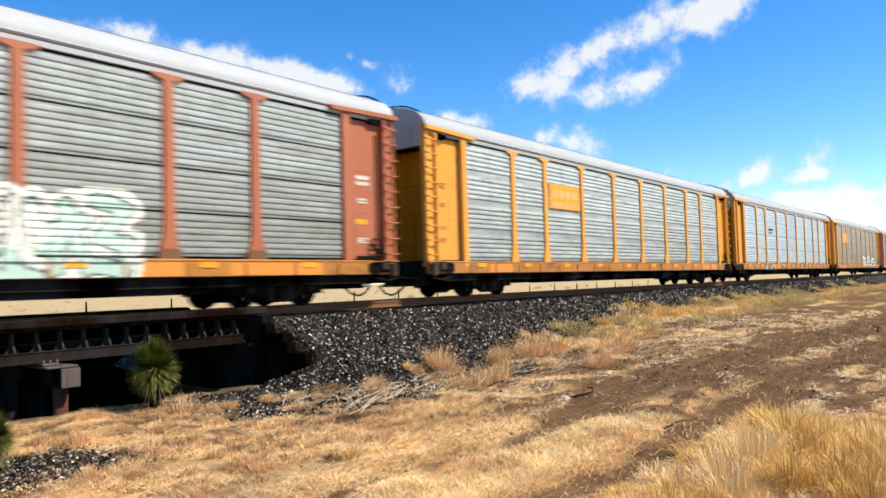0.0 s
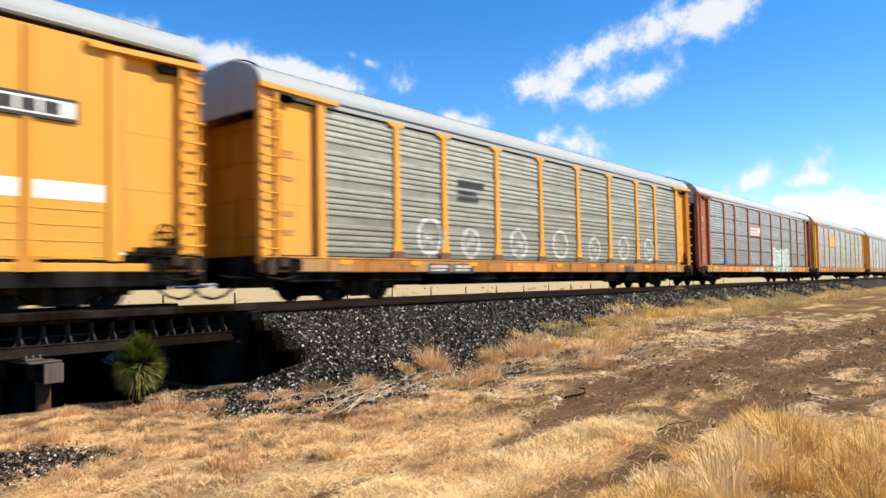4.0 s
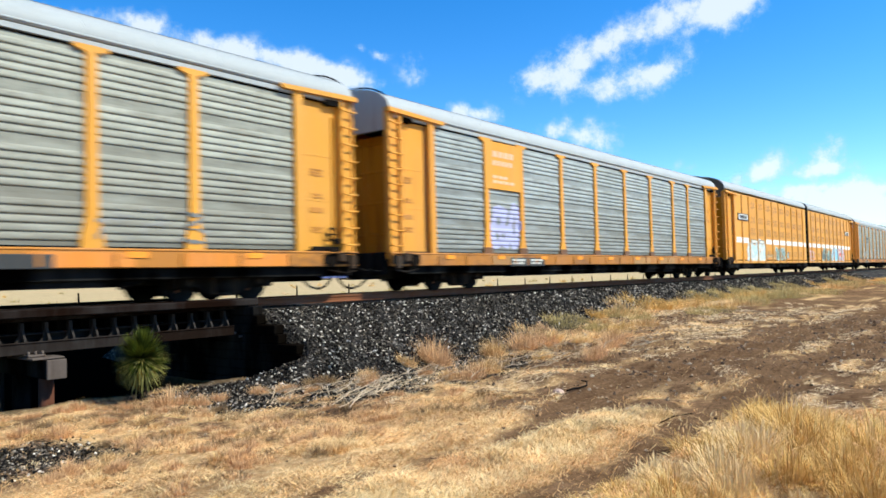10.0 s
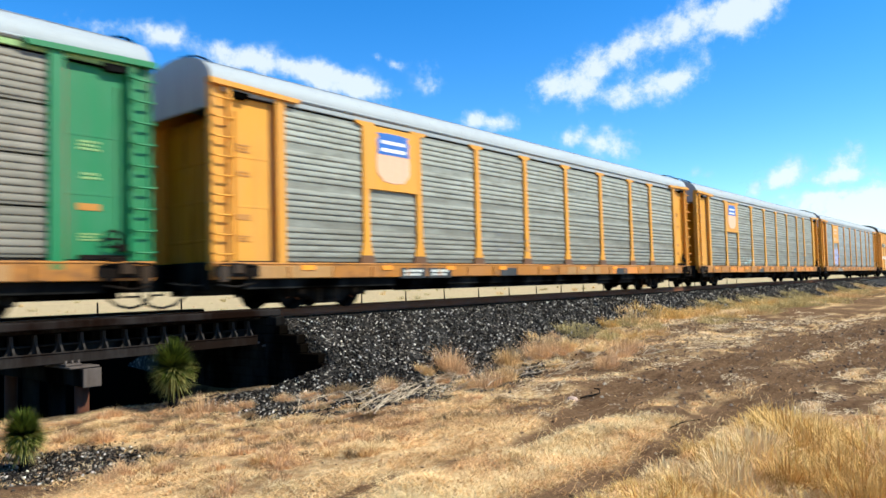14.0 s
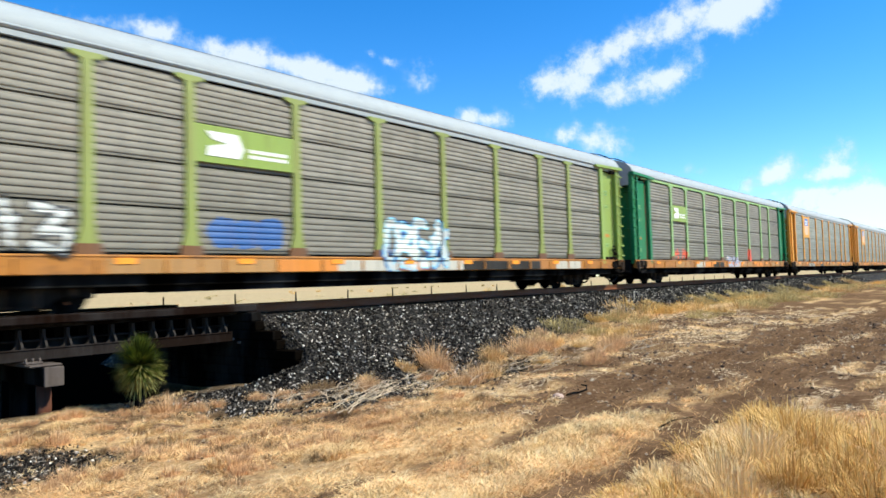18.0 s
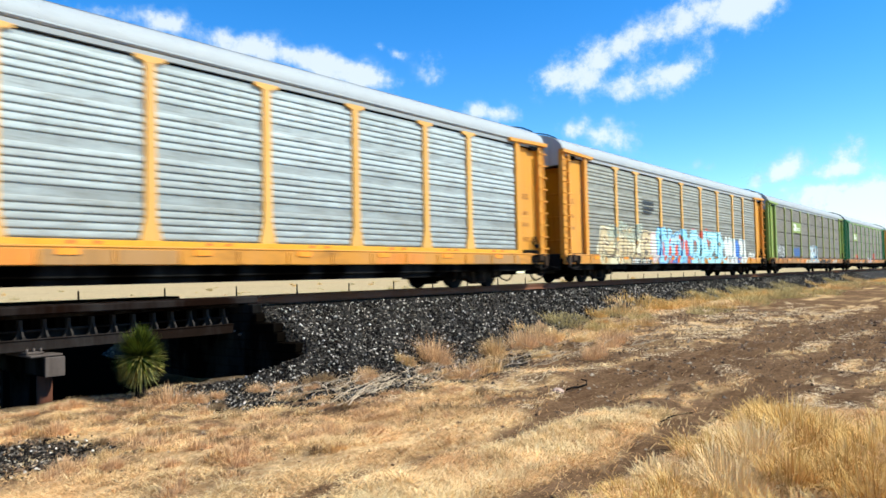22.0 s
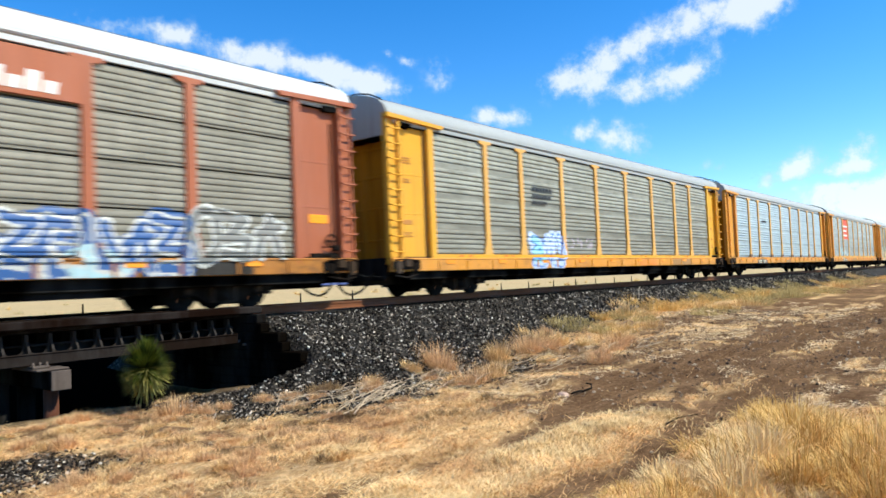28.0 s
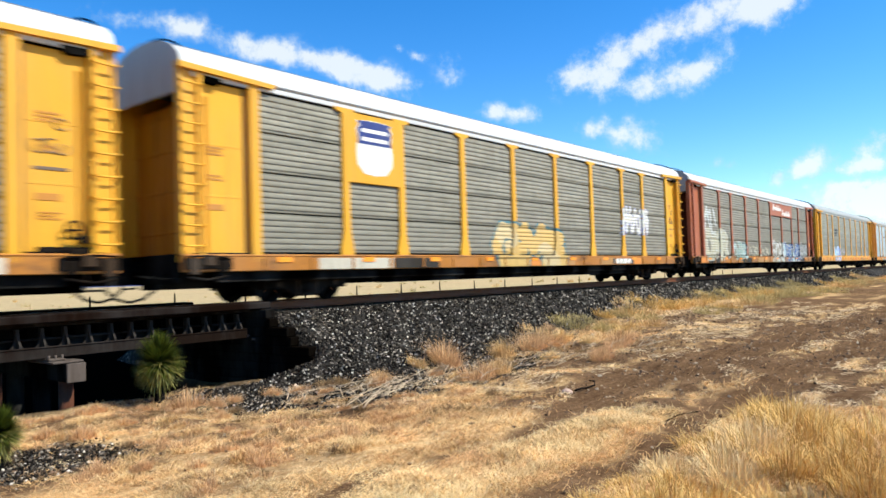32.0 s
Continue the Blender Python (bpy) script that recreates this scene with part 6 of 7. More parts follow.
CARS = [
    (-5, RUST_RED, STEEL_MID, "grouped", "distant oxide red auto carrier with galvanised sides", ROOF_STEEL, False),
    (-4, RUST_RED, STEEL_MID, "lined", "distant oxide red auto carrier with galvanised sides", ROOF_STEEL, False),
    (-3, YELLOW, STEEL_MID, "grouped", "yellow auto carrier with graffiti along its lower sides", ROOF_STEEL, False),
    (-2, YELLOW, STEEL_BRIGHT, "grouped", "yellow auto carrier with clean galvanised side panels", ROOF_STEEL, False),
    (-1, YELLOW, STEEL_CLEAN, "grouped", "yellow auto carrier with an orange sign panel", ROOF_STEEL, False),
    (0, RUST_RED, STEEL_WORN, "lined", "oxide red auto carrier with mint green graffiti", ROOF_WHITE, True),
    (1, YELLOW, STEEL_MID, "grouped", "yellow auto carrier with worn white graffiti rings", ROOF_STEEL, True),
    (2, None, None, "", "amber two-unit articulated auto carrier with a white stripe", None, False),
    (3, YELLOW, STEEL_WORN, "grouped", "yellow auto carrier with a tall orange sign panel", ROOF_STEEL, True),
    (4, AMBER, STEEL_MID, "grouped", "yellow auto carrier with a faded shield emblem", ROOF_STEEL, False),
    (5, YELLOW, STEEL_MID, "grouped", "yellow auto carrier with a shield emblem and rusty post feet", ROOF_STEEL, True),
    (6, GREEN, STEEL_DRAB, "lined", "dark green auto carrier with a lime sign panel", ROOF_STEEL, True),
    (7, LIME, STEEL_DRAB, "lined", "lime green auto carrier with grimy sides and graffiti", ROOF_STEEL, True),
    (8, YELLOW, STEEL_MID, "grouped", "yellow auto carrier covered in bright graffiti letters", ROOF_STEEL, False),
    (9, YELLOW, STEEL_CLEAN, "grouped", "yellow auto carrier with a signal red sign panel", ROOF_STEEL, False),
    (10, YELLOW, STEEL_BRIGHT, "grouped", "yellow auto carrier with bright plain galvanised sides", ROOF_STEEL, True),
    (11, LEMON, STEEL_MID, "grouped", "yellow auto carrier with a blue and white graffiti", ROOF_STEEL, False),
    (12, RUST_RED, STEEL_DIRTY, "lined", "oxide red auto carrier with grimy sides and many graffiti", ROOF_CHALK, True),
    (13, LEMON, STEEL_DIRTY, "lined", "yellow auto carrier with a large white shield emblem", ROOF_CHALK, False),
    (14, LEMON, STEEL_DIRTY, "lined", "yellow auto carrier with weathered lined side panels", ROOF_CHALK, False),
]
TRAIN = []
at = 15.07 + 28.6 * 5
for index, paint, steel, style, label, roof, foot in CARS:
    long = LA if index == 2 else L
    if index == -5:
        at = 15.07 + 28.6 * 4
    else:
        at -= long
    if index == 2:
        car = articulated_car(label)
        graffiti(car, 22.4, 0.85, 2.3, 0.8, "obcd", [FADED, PINK, FADED], "faded white and pink graffiti", seed=21, flat=True, weight=0.05, outline=0.03)
        graffiti(car, 27.4, 0.8, 4.3, 1.0, "abdeo", [SLATE, BLACKPAINT, MINT, DULLMINT], "dark slate-green graffiti letters", seed=22, flat=True, backing=0.1, weight=0.17)
        graffiti(car, 32.1, 0.75, 5.8, 1.15, "cbeodab", [SKYBLUE, BLUE, OFFWHITE, OFFWHITE], "light blue and white graffiti", seed=23, flat=True, backing=0.14)
        graffiti(car, 35.2, 0.9, 2.6, 1.0, "lel", [RED, RED], "red graffiti strokes", seed=28, flat=True, weight=0.05, lift=0.004)
        graffiti(car, 12.1, 1.0, 2.5, 0.65, "bcde", [DULLMINT, BLACKPAINT, PALEAQUA], "grey-green graffiti with black outlines", seed=24, flat=True, backing=0.08)
        graffiti(car, 14.9, 1.05, 0.8, 0.4, "be", [MINT, BLACKPAINT, SKYBLUE], "small grey-green graffiti", seed=27, flat=True, backing=0.05)
        graffiti(car, 5.35, 1.0, 3.9, 1.0, "ebcDe", [OFFWHITE, PALEBLUE, OFFWHITE, PALEAQUA], "large white and light blue graffiti", seed=25, flat=True, backing=0.2, weight=0.11, outline=0.07)
        graffiti(car, 9.3, 1.0, 2.5, 0.35, "cleb", [SAND, UMBER], "small outlined tag", seed=26, flat=True, weight=0.08, outline=0.03)
        for x in (3.35, LA - 5.4):
            plate_part(car, x, x + 2.05, 3.4, 3.82, BLACKPAINT, "number_plate", "black framed white plate", 0.055)
            plate_part(car, x + 0.07, x + 1.98, 3.46, 3.76, WHITE, "plate_face", "white plate face", 0.062)
            bars(car, x + 0.3, 3.72, [(1.5, 0.22, 4)], BLACKPAINT, -SIDE - 0.07)
    else:
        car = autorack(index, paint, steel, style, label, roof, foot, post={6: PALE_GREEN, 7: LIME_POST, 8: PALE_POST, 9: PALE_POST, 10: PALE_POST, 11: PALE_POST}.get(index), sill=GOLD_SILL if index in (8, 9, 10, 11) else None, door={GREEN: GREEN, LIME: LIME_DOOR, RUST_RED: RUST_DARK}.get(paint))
        dress(index, car)
        if index in (13, 14):
            end_scrawl(car, L - E0 - 1.45, 3.0 if index == 14 else 2.8)
        if index in (-2, 1, 3, 5, 8, 9, 10, 14):
            stencils(car)
    car.matrix_basis = pose(at, AXIS, RAIL)
    TRAIN.append((car, at))


# ---- plants ----
def blade_material(name, tip, root, rough=0.8, spread=0.35, glow=0.3):
    """Dry or green blades: each blade its own shade, paler at random."""
    m, n, l, b = material(name)
    geo = n.new("ShaderNodeNewGeometry")
    r = ramp(n, [(0.0, root), (0.33, tuple((p + q) / 2 for p, q in zip(tip, root))), (1.0, tip)])
    l.new(geo.outputs["Random Per Island"], r.inputs[0])
    patch = noise_node(n, l, 1.3, 5)
    g = ramp(n, [(0.3, (1 - spread,) * 3), (0.7, (1 + spread * 0.4,) * 3)])
    l.new(patch.outputs[0], g.inputs[0])
    l.new(mix(n, l, r.outputs[0], g.outputs[0], 1.0, "MULTIPLY"), b.inputs["Base Color"])
    b.inputs["Roughness"].default_value = rough
    b.inputs["Specular IOR Level"].default_value = 0.06
    through_light = n.new("ShaderNodeBsdfTranslucent")
    l.new(b.inputs["Base Color"].links[0].from_socket, through_light.inputs["Color"])
    both = n.new("ShaderNodeMixShader")
    both.inputs[0].default_value = glow
    l.new(b.outputs[0], both.inputs[1])
    l.new(through_light.outputs[0], both.inputs[2])
    l.new(both.outputs[0], n["Material Output"].inputs["Surface"])
    return m


STRAW = blade_material("bleached_straw", (1.0, 0.715, 0.35), (0.50, 0.245, 0.08), glow=0.08)
TAN = blade_material("tan_dry_grass", (1.0, 0.63, 0.30), (0.46, 0.22, 0.075), glow=0.08)
GOLD = blade_material("golden_dry_grass", (1.0, 0.71, 0.28), (0.58, 0.27, 0.05), spread=0.4, glow=0.12)
RUSSET = blade_material("russet_dry_grass", (1.0, 0.69, 0.38), (0.48, 0.235, 0.10))
SAGE = blade_material("grey_tan_brush", (0.76, 0.60, 0.27), (0.36, 0.25, 0.09))
BRUSH = blade_material("dark_brown_brush", (0.56, 0.38, 0.20), (0.16, 0.09, 0.045))
YUCCA_GREEN = blade_material("yucca_green", (0.14, 0.17, 0.022), (0.02, 0.028, 0.006), 0.5)
PALE = blade_material("cream_bleached_grass", (1.0, 0.79, 0.44), (0.90, 0.585, 0.25), glow=0.08)
YUCCA_DRY = blade_material("yucca_dry_leaves", (0.60, 0.52, 0.16), (0.07, 0.07, 0.015), 0.6)


def blades(root, lean, length, width, rng, droop=0.5):
    """Curved blades: roots (n,3), lean directions (n,2) times tilt, lengths and widths (n)."""
    n = len(root)
    side = np.stack([-lean[:, 1], lean[:, 0]], 1)
    k = np.linalg.norm(side, axis=1, keepdims=True)
    ang = rng.random(n) * 2 * np.pi
    side = np.where(k > 1e-3, side / np.maximum(k, 1e-3), np.stack([np.cos(ang), np.sin(ang)], 1))
    turn = rng.normal(0, 0.5, n)
    side = np.stack([side[:, 0] * np.cos(turn) - side[:, 1] * np.sin(turn), side[:, 0] * np.sin(turn) + side[:, 1] * np.cos(turn)], 1)
    out = np.zeros((n, 5, 3))
    for j, (f, w) in enumerate(((0, 1.0), (0.55, 0.8))):
        up = np.sqrt(np.clip(1 - (lean ** 2).sum(1) * (0.6 + 0.4 * f), 0.02, 1))
        c = root + np.stack([lean[:, 0] * length * f * (0.6 + 0.4 * f), lean[:, 1] * length * f * (0.6 + 0.4 * f), up * length * f], 1)
        s = np.concatenate([side * (width * w / 2)[:, None], np.zeros((n, 1))], 1)
        out[:, 2 * j], out[:, 2 * j + 1] = c - s, c + s
    up = np.sqrt(np.clip(1 - (lean ** 2).sum(1), 0.02, 1))
    out[:, 4] = root + np.stack([lean[:, 0] * length * (1 + droop * 0.3), lean[:, 1] * length * (1 + droop * 0.3), up * length * (1 - droop * 0.25)], 1)
    return out


def blade_mesh(name, v, mat):
    n = len(v)
    tri = np.array([(0, 1, 3), (0, 3, 2), (2, 3, 4)])
    f = (tri[None] + 5 * np.arange(n)[:, None, None]).reshape(-1, 3)
    return quick_mesh(name, v.reshape(-1, 3), f, [mat])


def bank_edge(x):
    """y of the ballast's foot."""
    return np.interp(x, [6, 8.5, 12.5, 18, 24, 60, 120], [10.6, 9.8, 9.7, 10.4, 11.0, 11.3, 11.3])


def build_field():
    rng = np.random.default_rng(11)
    # matted straw trodden flat along the road, clumped, thin on the ruts
    n = 640000
    dist = 2.0 + 26 * rng.random(n) ** 1.35
    az = radians(-2) + radians(88) * rng.random(n)
    x, y = dist * np.cos(az), dist * np.sin(az)
    mats = value_noise(0.45 * x, 1.7 * y, 1, 0.45) * 0.55 + value_noise(x, y, 2, 1.6) * 0.25 + value_noise(0.6 * x, 1.6 * y, 3, 0.16) * 0.2
    bare = np.clip(road(x, y) * 1.2, 0, 1)
    bare = np.maximum(bare, np.clip(dirt(x, y) * 1.1, 0, 1))
    bare = np.maximum(bare, toe_gravel(x, y))
    bare = np.maximum(bare, (np.hypot((x - 3.25) / 0.9, (y - 8.35) / 1.05) < 0.9) * 0.9)
    bare = np.maximum(bare, 0.85 * np.exp(-((x - 5.8) / 0.75) ** 4 - ((y - 7.5) / 0.55) ** 4))
    keep = (rng.random(n) < smooth(0.31, 0.52, mats + 0.05 * (dist < 6.5)) * (1 - 0.96 * bare)) & (y < np.where(x < 9, 11.9, bank_edge(x)) + 0.4 * (value_noise(x, y, 5, 0.8) - 0.5)) & (y > -1.5)
    keep &= rng.random(n) < np.where(x > 12, 0.55, 1.0)
    keep &= (rng.random(n) < 0.15) | (dirt(x, y) < 0.35) | (y > 5.9)
    x, y, mats = x[keep], y[keep], mats[keep]
    k = len(x)
    a = np.where(rng.random(k) < 0.7, rng.normal(-0.25, 0.45, k) + np.pi * (rng.random(k) < 0.5), rng.random(k) * 2 * np.pi)
    upright = rng.random(k) < np.where(y > 6.2, 0.10, 0.04)
    tilt = np.where(upright, 0.55 + 0.35 * rng.random(k), 0.93 + 0.065 * rng.random(k))
    lean = np.stack([np.cos(a) * tilt, np.sin(a) * tilt], 1)
    length = (0.05 + 0.11 * rng.random(k) ** 2) * (0.6 + mats) * np.where(dirt(x, y) > 0.3, 0.6, 1.0)
    v = blades(np.stack([x, y, ground_z(x, y) - 0.004 + 0.03 * rng.random(k) * mats], 1), lean, length, 0.002 + 0.0035 * rng.random(k) + x * 0.0004, rng)
    tone = rng.random(k) + 0.9 * (value_noise(x, y, 7, 1.3) - 0.5) + 0.5 * (value_noise(x, y, 8, 0.3) - 0.5)
    warm = 0.36 + 0.22 * smooth(6.0, 8.0, y)
    for mat, on, label in ((TAN, tone < warm, "short tan dry grass"), (STRAW, (tone >= warm) & (tone < 0.78), "short matted bleached straw grass"), (PALE, tone >= 0.78, "cream-coloured straw trodden flat")):
        tagged(new("dry_grass", blade_mesh("dry_grass", v[on], mat)), label, "grass", kind="stuff")
    # the same grass all round, behind the camera too
    n = 90000
    dist, az = 1.0 + 24 * rng.random(n) ** 0.8, radians(70) + radians(310) * rng.random(n)
    x, y = dist * np.cos(az), dist * np.sin(az)
    inside = (az < radians(86)) | (az > radians(358))
    keep = (rng.random(n) < 0.75 * smooth(0.3, 0.66, value_noise(x, y, 1, 0.45) * 0.6 + value_noise(x, y, 2, 1.6) * 0.4) * (1 - 0.93 * np.clip(road(x, y), 0, 1))) & (y < 9.8) & ~(inside & (dist > 2.0))
    x, y = x[keep], y[keep]
    k = len(x)
    a = rng.random(k) * 2 * np.pi
    tilt = 0.72 + 0.26 * rng.random(k)
    v = blades(np.stack([x, y, ground_z(x, y) - 0.01], 1), np.stack([np.cos(a) * tilt, np.sin(a) * tilt], 1), 0.07 + 0.12 * rng.random(k) ** 2, 0.007 + 0.006 * rng.random(k), rng)
    tagged(new("dry_grass", blade_mesh("dry_grass", v, STRAW)), "short matted straw grass round the road", "grass", kind="stuff")


def build_stand():
    """The tall golden clumps close to the camera, beside the road."""
    rng = random.Random(33)
    spots = []
    for _ in range(900):
        x, y = rng.uniform(3.6, 8.7), rng.uniform(-1.4, 2.45)
        edge = float(np.interp(x, [3.6, 5.0, 6.0, 7.1, 8.2, 8.7], [2.3, 2.42, 2.45, 2.4, 2.4, 2.2]))
        end = float(np.interp(y, [-1, 1.0, 1.5, 1.9, 2.4], [7.2, 7.4, 7.9, 8.4, 8.5]))
        if y > edge or x > end or any(math.hypot(x - p, y - q) < 0.27 for p, q in spots):
            continue
        spots.append((x, y))
        rim = min(1.0, 0.4 + 0.9 * min(edge - y, end - x)) * (0.7 + 0.3 * min(1, max(0, x - 5) / 1.5))
        pale = math.hypot((x - 5.7) / 0.5, (y - 1.9) / 0.35) < 1 or rng.random() < 0.2
        low = rng.random() < 0.25
        h = (0.26 if low else rng.uniform(0.42, 0.64)) * rim
        m = PALE if pale else (RUSSET if rng.random() < 0.12 else GOLD)
        tuft(x, y, rng.uniform(0.42, 0.7), h, m, {PALE: "cream-coloured dry grass clump at the roadside", RUSSET: "reddish-tan dry grass clump at the roadside", GOLD: "tall golden dry grass clump at the roadside"}[m], 620, 2000 + len(spots), "grass_clump")


def build_crown_strip():
    """Pale grass on the crown between the wheel ruts, and litter blown over the dirt."""
    rng = np.random.default_rng(19)
    n = 26000
    x = 3.6 + 4.4 * rng.random(n)
    y = np.interp(x, [4, 5, 6.4, 8.0, 9.2], [3.5, 3.5, 3.45, 3.4, 3.3]) + rng.uniform(-0.36, 0.36, n)
    keep = (road(x, y) < 0.35) & (rng.random(n) < smooth(0.25, 0.6, value_noise(x, y, 61, 0.3)))
    x, y = x[keep], y[keep]
    k = len(x)
    a = rng.random(k) * 2 * np.pi
    tilt = 0.97 - 0.5 * rng.random(k) ** 2
    v = blades(np.stack([x, y, ground_z(x, y) - 0.005], 1), np.stack([np.cos(a) * tilt, np.sin(a) * tilt], 1), 0.06 + 0.12 * rng.random(k) ** 1.5, 0.003 + 0.004 * rng.random(k), rng, 0.8)
    n = 4500
    p, q = 8.5 + 22 * rng.random(n) ** 1.3, 0.2 + 6.4 * rng.random(n)
    keep = (rng.random(n) < smooth(0.52, 0.72, 0.55 * value_noise(0.8 * p + 0.3 * q, 3.0 * q, 42, 0.9) + 0.45 * value_noise(p, 2.4 * q, 43, 0.3) + 0.05 * (q < 4.3))) & (road(p, q) < 0.15)
    p, q = p[keep], q[keep]
    k = len(p)
    a = rng.normal(0.2, 0.9, k) + np.pi * (rng.random(k) < 0.5)
    w = blades(np.stack([p, q, ground_z(p, q) + 0.005], 1), np.stack([np.cos(a), np.sin(a)], 1) * 0.97, 0.03 + 0.05 * rng.random(k), 0.006 + 0.0009 * p, rng, 0.3)
    tagged(new("straw_litter", blade_mesh("straw_litter", w, STRAW)), "scattered straw litter on the dirt road", "grass", kind="stuff")
    tagged(new("crown_grass", blade_mesh("crown_grass", v, PALE)), "cream-coloured grass between the wheel ruts", "grass", kind="stuff")


def tuft(x, y, size, height, mat, label, n=620, seed=0, name="grass_tuft"):
    """A rounded clump of fine dry blades that fan out from its middle."""
    rng = np.random.default_rng(seed + 500)
    r = size * np.sqrt(rng.random(n)) * 0.36
    a = rng.random(n) * 2 * np.pi
    px, py = r * np.cos(a) * rng.uniform(0.8, 1.15), r * np.sin(a)
    tilt = np.clip(r / size * 2.0 + rng.normal(0, 0.3, n), 0.02, 0.97)
    turn = a + rng.normal(0, 0.5, n)
    lean = np.stack([np.cos(turn) * tilt, np.sin(turn) * tilt], 1)
    length = height * (0.3 + 0.65 * rng.random(n)) * (1 + 0.25 * np.sin(3 * a + seed))
    z0 = float(ground_z(x, y))
    zz = top_z(x + px, y + py) - z0
    v = blades(np.stack([px, py, np.minimum(zz, 0.3) - 0.02], 1), lean, length, (0.003 + 0.0035 * rng.random(n)) * (1 + x / 20), rng, 0.7)
    ob = new(name, blade_mesh(name, v, mat))
    ob.matrix_basis = pose(x, y, z0)
    return tagged(ob, label, "grass", "grass tufts")


def build_tufts():
    rng = random.Random(8)
    spots = [(12.15, 9.9, 0.72, 0.80, RUSSET), (12.0, 9.6, 0.5, 0.5, RUSSET), (10.08, 7.45, 0.78, 0.5, RUSSET), (10.5, 7.35, 0.6, 0.42, STRAW), (9.85, 7.7, 0.4, 0.3, STRAW), (13.7, 9.4, 0.5, 0.66, STRAW), (12.6, 8.6, 0.45, 0.4, STRAW), (12.1, 8.2, 0.5, 0.3, BRUSH),
             (15.3, 9.5, 1.2, 0.72, RUSSET), (14.9, 9.3, 0.8, 0.6, RUSSET), (15.8, 9.3, 0.7, 0.5, RUSSET), (16.3, 9.3, 0.5, 0.55, PALE), (14.86, 8.75, 0.5, 0.22, BRUSH), (14.2, 7.6, 0.55, 0.2, BRUSH), (12.7, 6.4, 0.6, 0.33, RUSSET), (13.3, 6.7, 0.5, 0.26, RUSSET), (15.87, 7.57, 0.8, 0.46, RUSSET), (15.2, 7.3, 0.6, 0.34, RUSSET), (16.9, 7.9, 0.7, 0.4, STRAW), (16.0, 8.4, 0.6, 0.3, PALE), (13.6, 8.1, 0.4, 0.3, PALE),
             (11.4, 10.0, 0.55, 0.26, STRAW), (10.66, 8.9, 0.34, 0.28, RUSSET), (11.2, 9.2, 0.4, 0.22, BRUSH), (9.5, 9.3, 0.46, 0.44, RUSSET), (9.75, 9.55, 0.45, 0.36, STRAW), (8.76, 9.14, 0.28, 0.2, BRUSH), (8.76, 9.85, 0.5, 0.27, BRUSH), (9.1, 9.9, 0.4, 0.24, BRUSH), (8.3, 10.1, 0.45, 0.2, RUSSET), (7.84, 10.23, 0.45, 0.2, RUSSET), (7.55, 9.06, 0.48, 0.17, RUSSET), (7.95, 9.2, 0.36, 0.15, RUSSET), (7.18, 10.4, 0.38, 0.17, RUSSET), (8.4, 9.5, 0.35, 0.2, RUSSET), (7.2, 8.5, 0.3, 0.14, BRUSH), (6.42, 10.6, 0.6, 0.42, RUSSET), (6.75, 10.3, 0.45, 0.25, RUSSET), (6.2, 9.4, 0.36, 0.2, RUSSET), (6.6, 9.6, 0.3, 0.16, BRUSH), (5.3, 11.3, 0.28, 0.24, RUSSET), (4.9, 10.9, 0.4, 0.18, RUSSET), (4.17, 9.3, 0.42, 0.26, RUSSET), (3.95, 9.9, 0.36, 0.2, RUSSET),
             (4.45, 8.0, 0.4, 0.18, RUSSET), (4.18, 7.0, 0.4, 0.18, RUSSET), (3.73, 7.15, 0.4, 0.16, STRAW), (3.28, 6.95, 0.45, 0.2, RUSSET), (4.17, 6.25, 0.3, 0.16, RUSSET), (4.4, 5.9, 0.32, 0.18, RUSSET), (3.5, 6.6, 0.3, 0.14, RUSSET), (4.95, 8.0, 0.4, 0.16, STRAW), (5.15, 7.35, 0.36, 0.14, STRAW),
             (5.88, 6.05, 0.36, 0.12, STRAW), (5.62, 5.3, 0.36, 0.13, RUSSET), (6.3, 6.05, 0.36, 0.13, RUSSET), (6.1, 5.2, 0.3, 0.12, BRUSH), (6.95, 5.65, 0.3, 0.12, BRUSH), (4.82, 5.7, 0.3, 0.14, RUSSET), (4.1, 5.6, 0.36, 0.18, RUSSET), (4.68, 4.95, 0.3, 0.12, STRAW), (8.2, 6.3, 0.35, 0.13, RUSSET), (7.6, 6.6, 0.3, 0.12, RUSSET)]
    names = {PALE: "cream-coloured grass tuft in the soil", BRUSH: "dark brown brush clump in the soil", STRAW: "pale straw grass tuft in the soil", GOLD: "golden dry grass tuft in the soil", RUSSET: "reddish-brown dry grass tuft in the soil", SAGE: "grey-tan brush clump in the soil"}
    for k, (x, y, w, h, m) in enumerate(spots):
        tuft(x, y, w, h, m, names[m], seed=k)
    # brush along the ballast's foot, larger and greyer with distance
    for k in range(84):
        x = 15.8 + 62 * rng.random() ** 1.35
        y = float(bank_edge(x)) + 0.3 - rng.random() ** 1.2 * (2.6 + 0.025 * x)
        m = rng.choice([SAGE, SAGE, SAGE, GOLD, STRAW] if x > 18 else [STRAW, GOLD, RUSSET])
        low = 0.75 if x < 24 else 1.0
        tuft(x, y, rng.uniform(0.9, 2.0) * (1 + x / 90) * low, rng.uniform(0.28, 0.62) * low, m, {STRAW: "pale straw grass tuft beside the ballast", GOLD: "golden dry grass tuft beside the ballast", RUSSET: "reddish-brown dry grass tuft beside the ballast", SAGE: "grey-tan brush clump beside the ballast"}[m], 420, 100 + k)
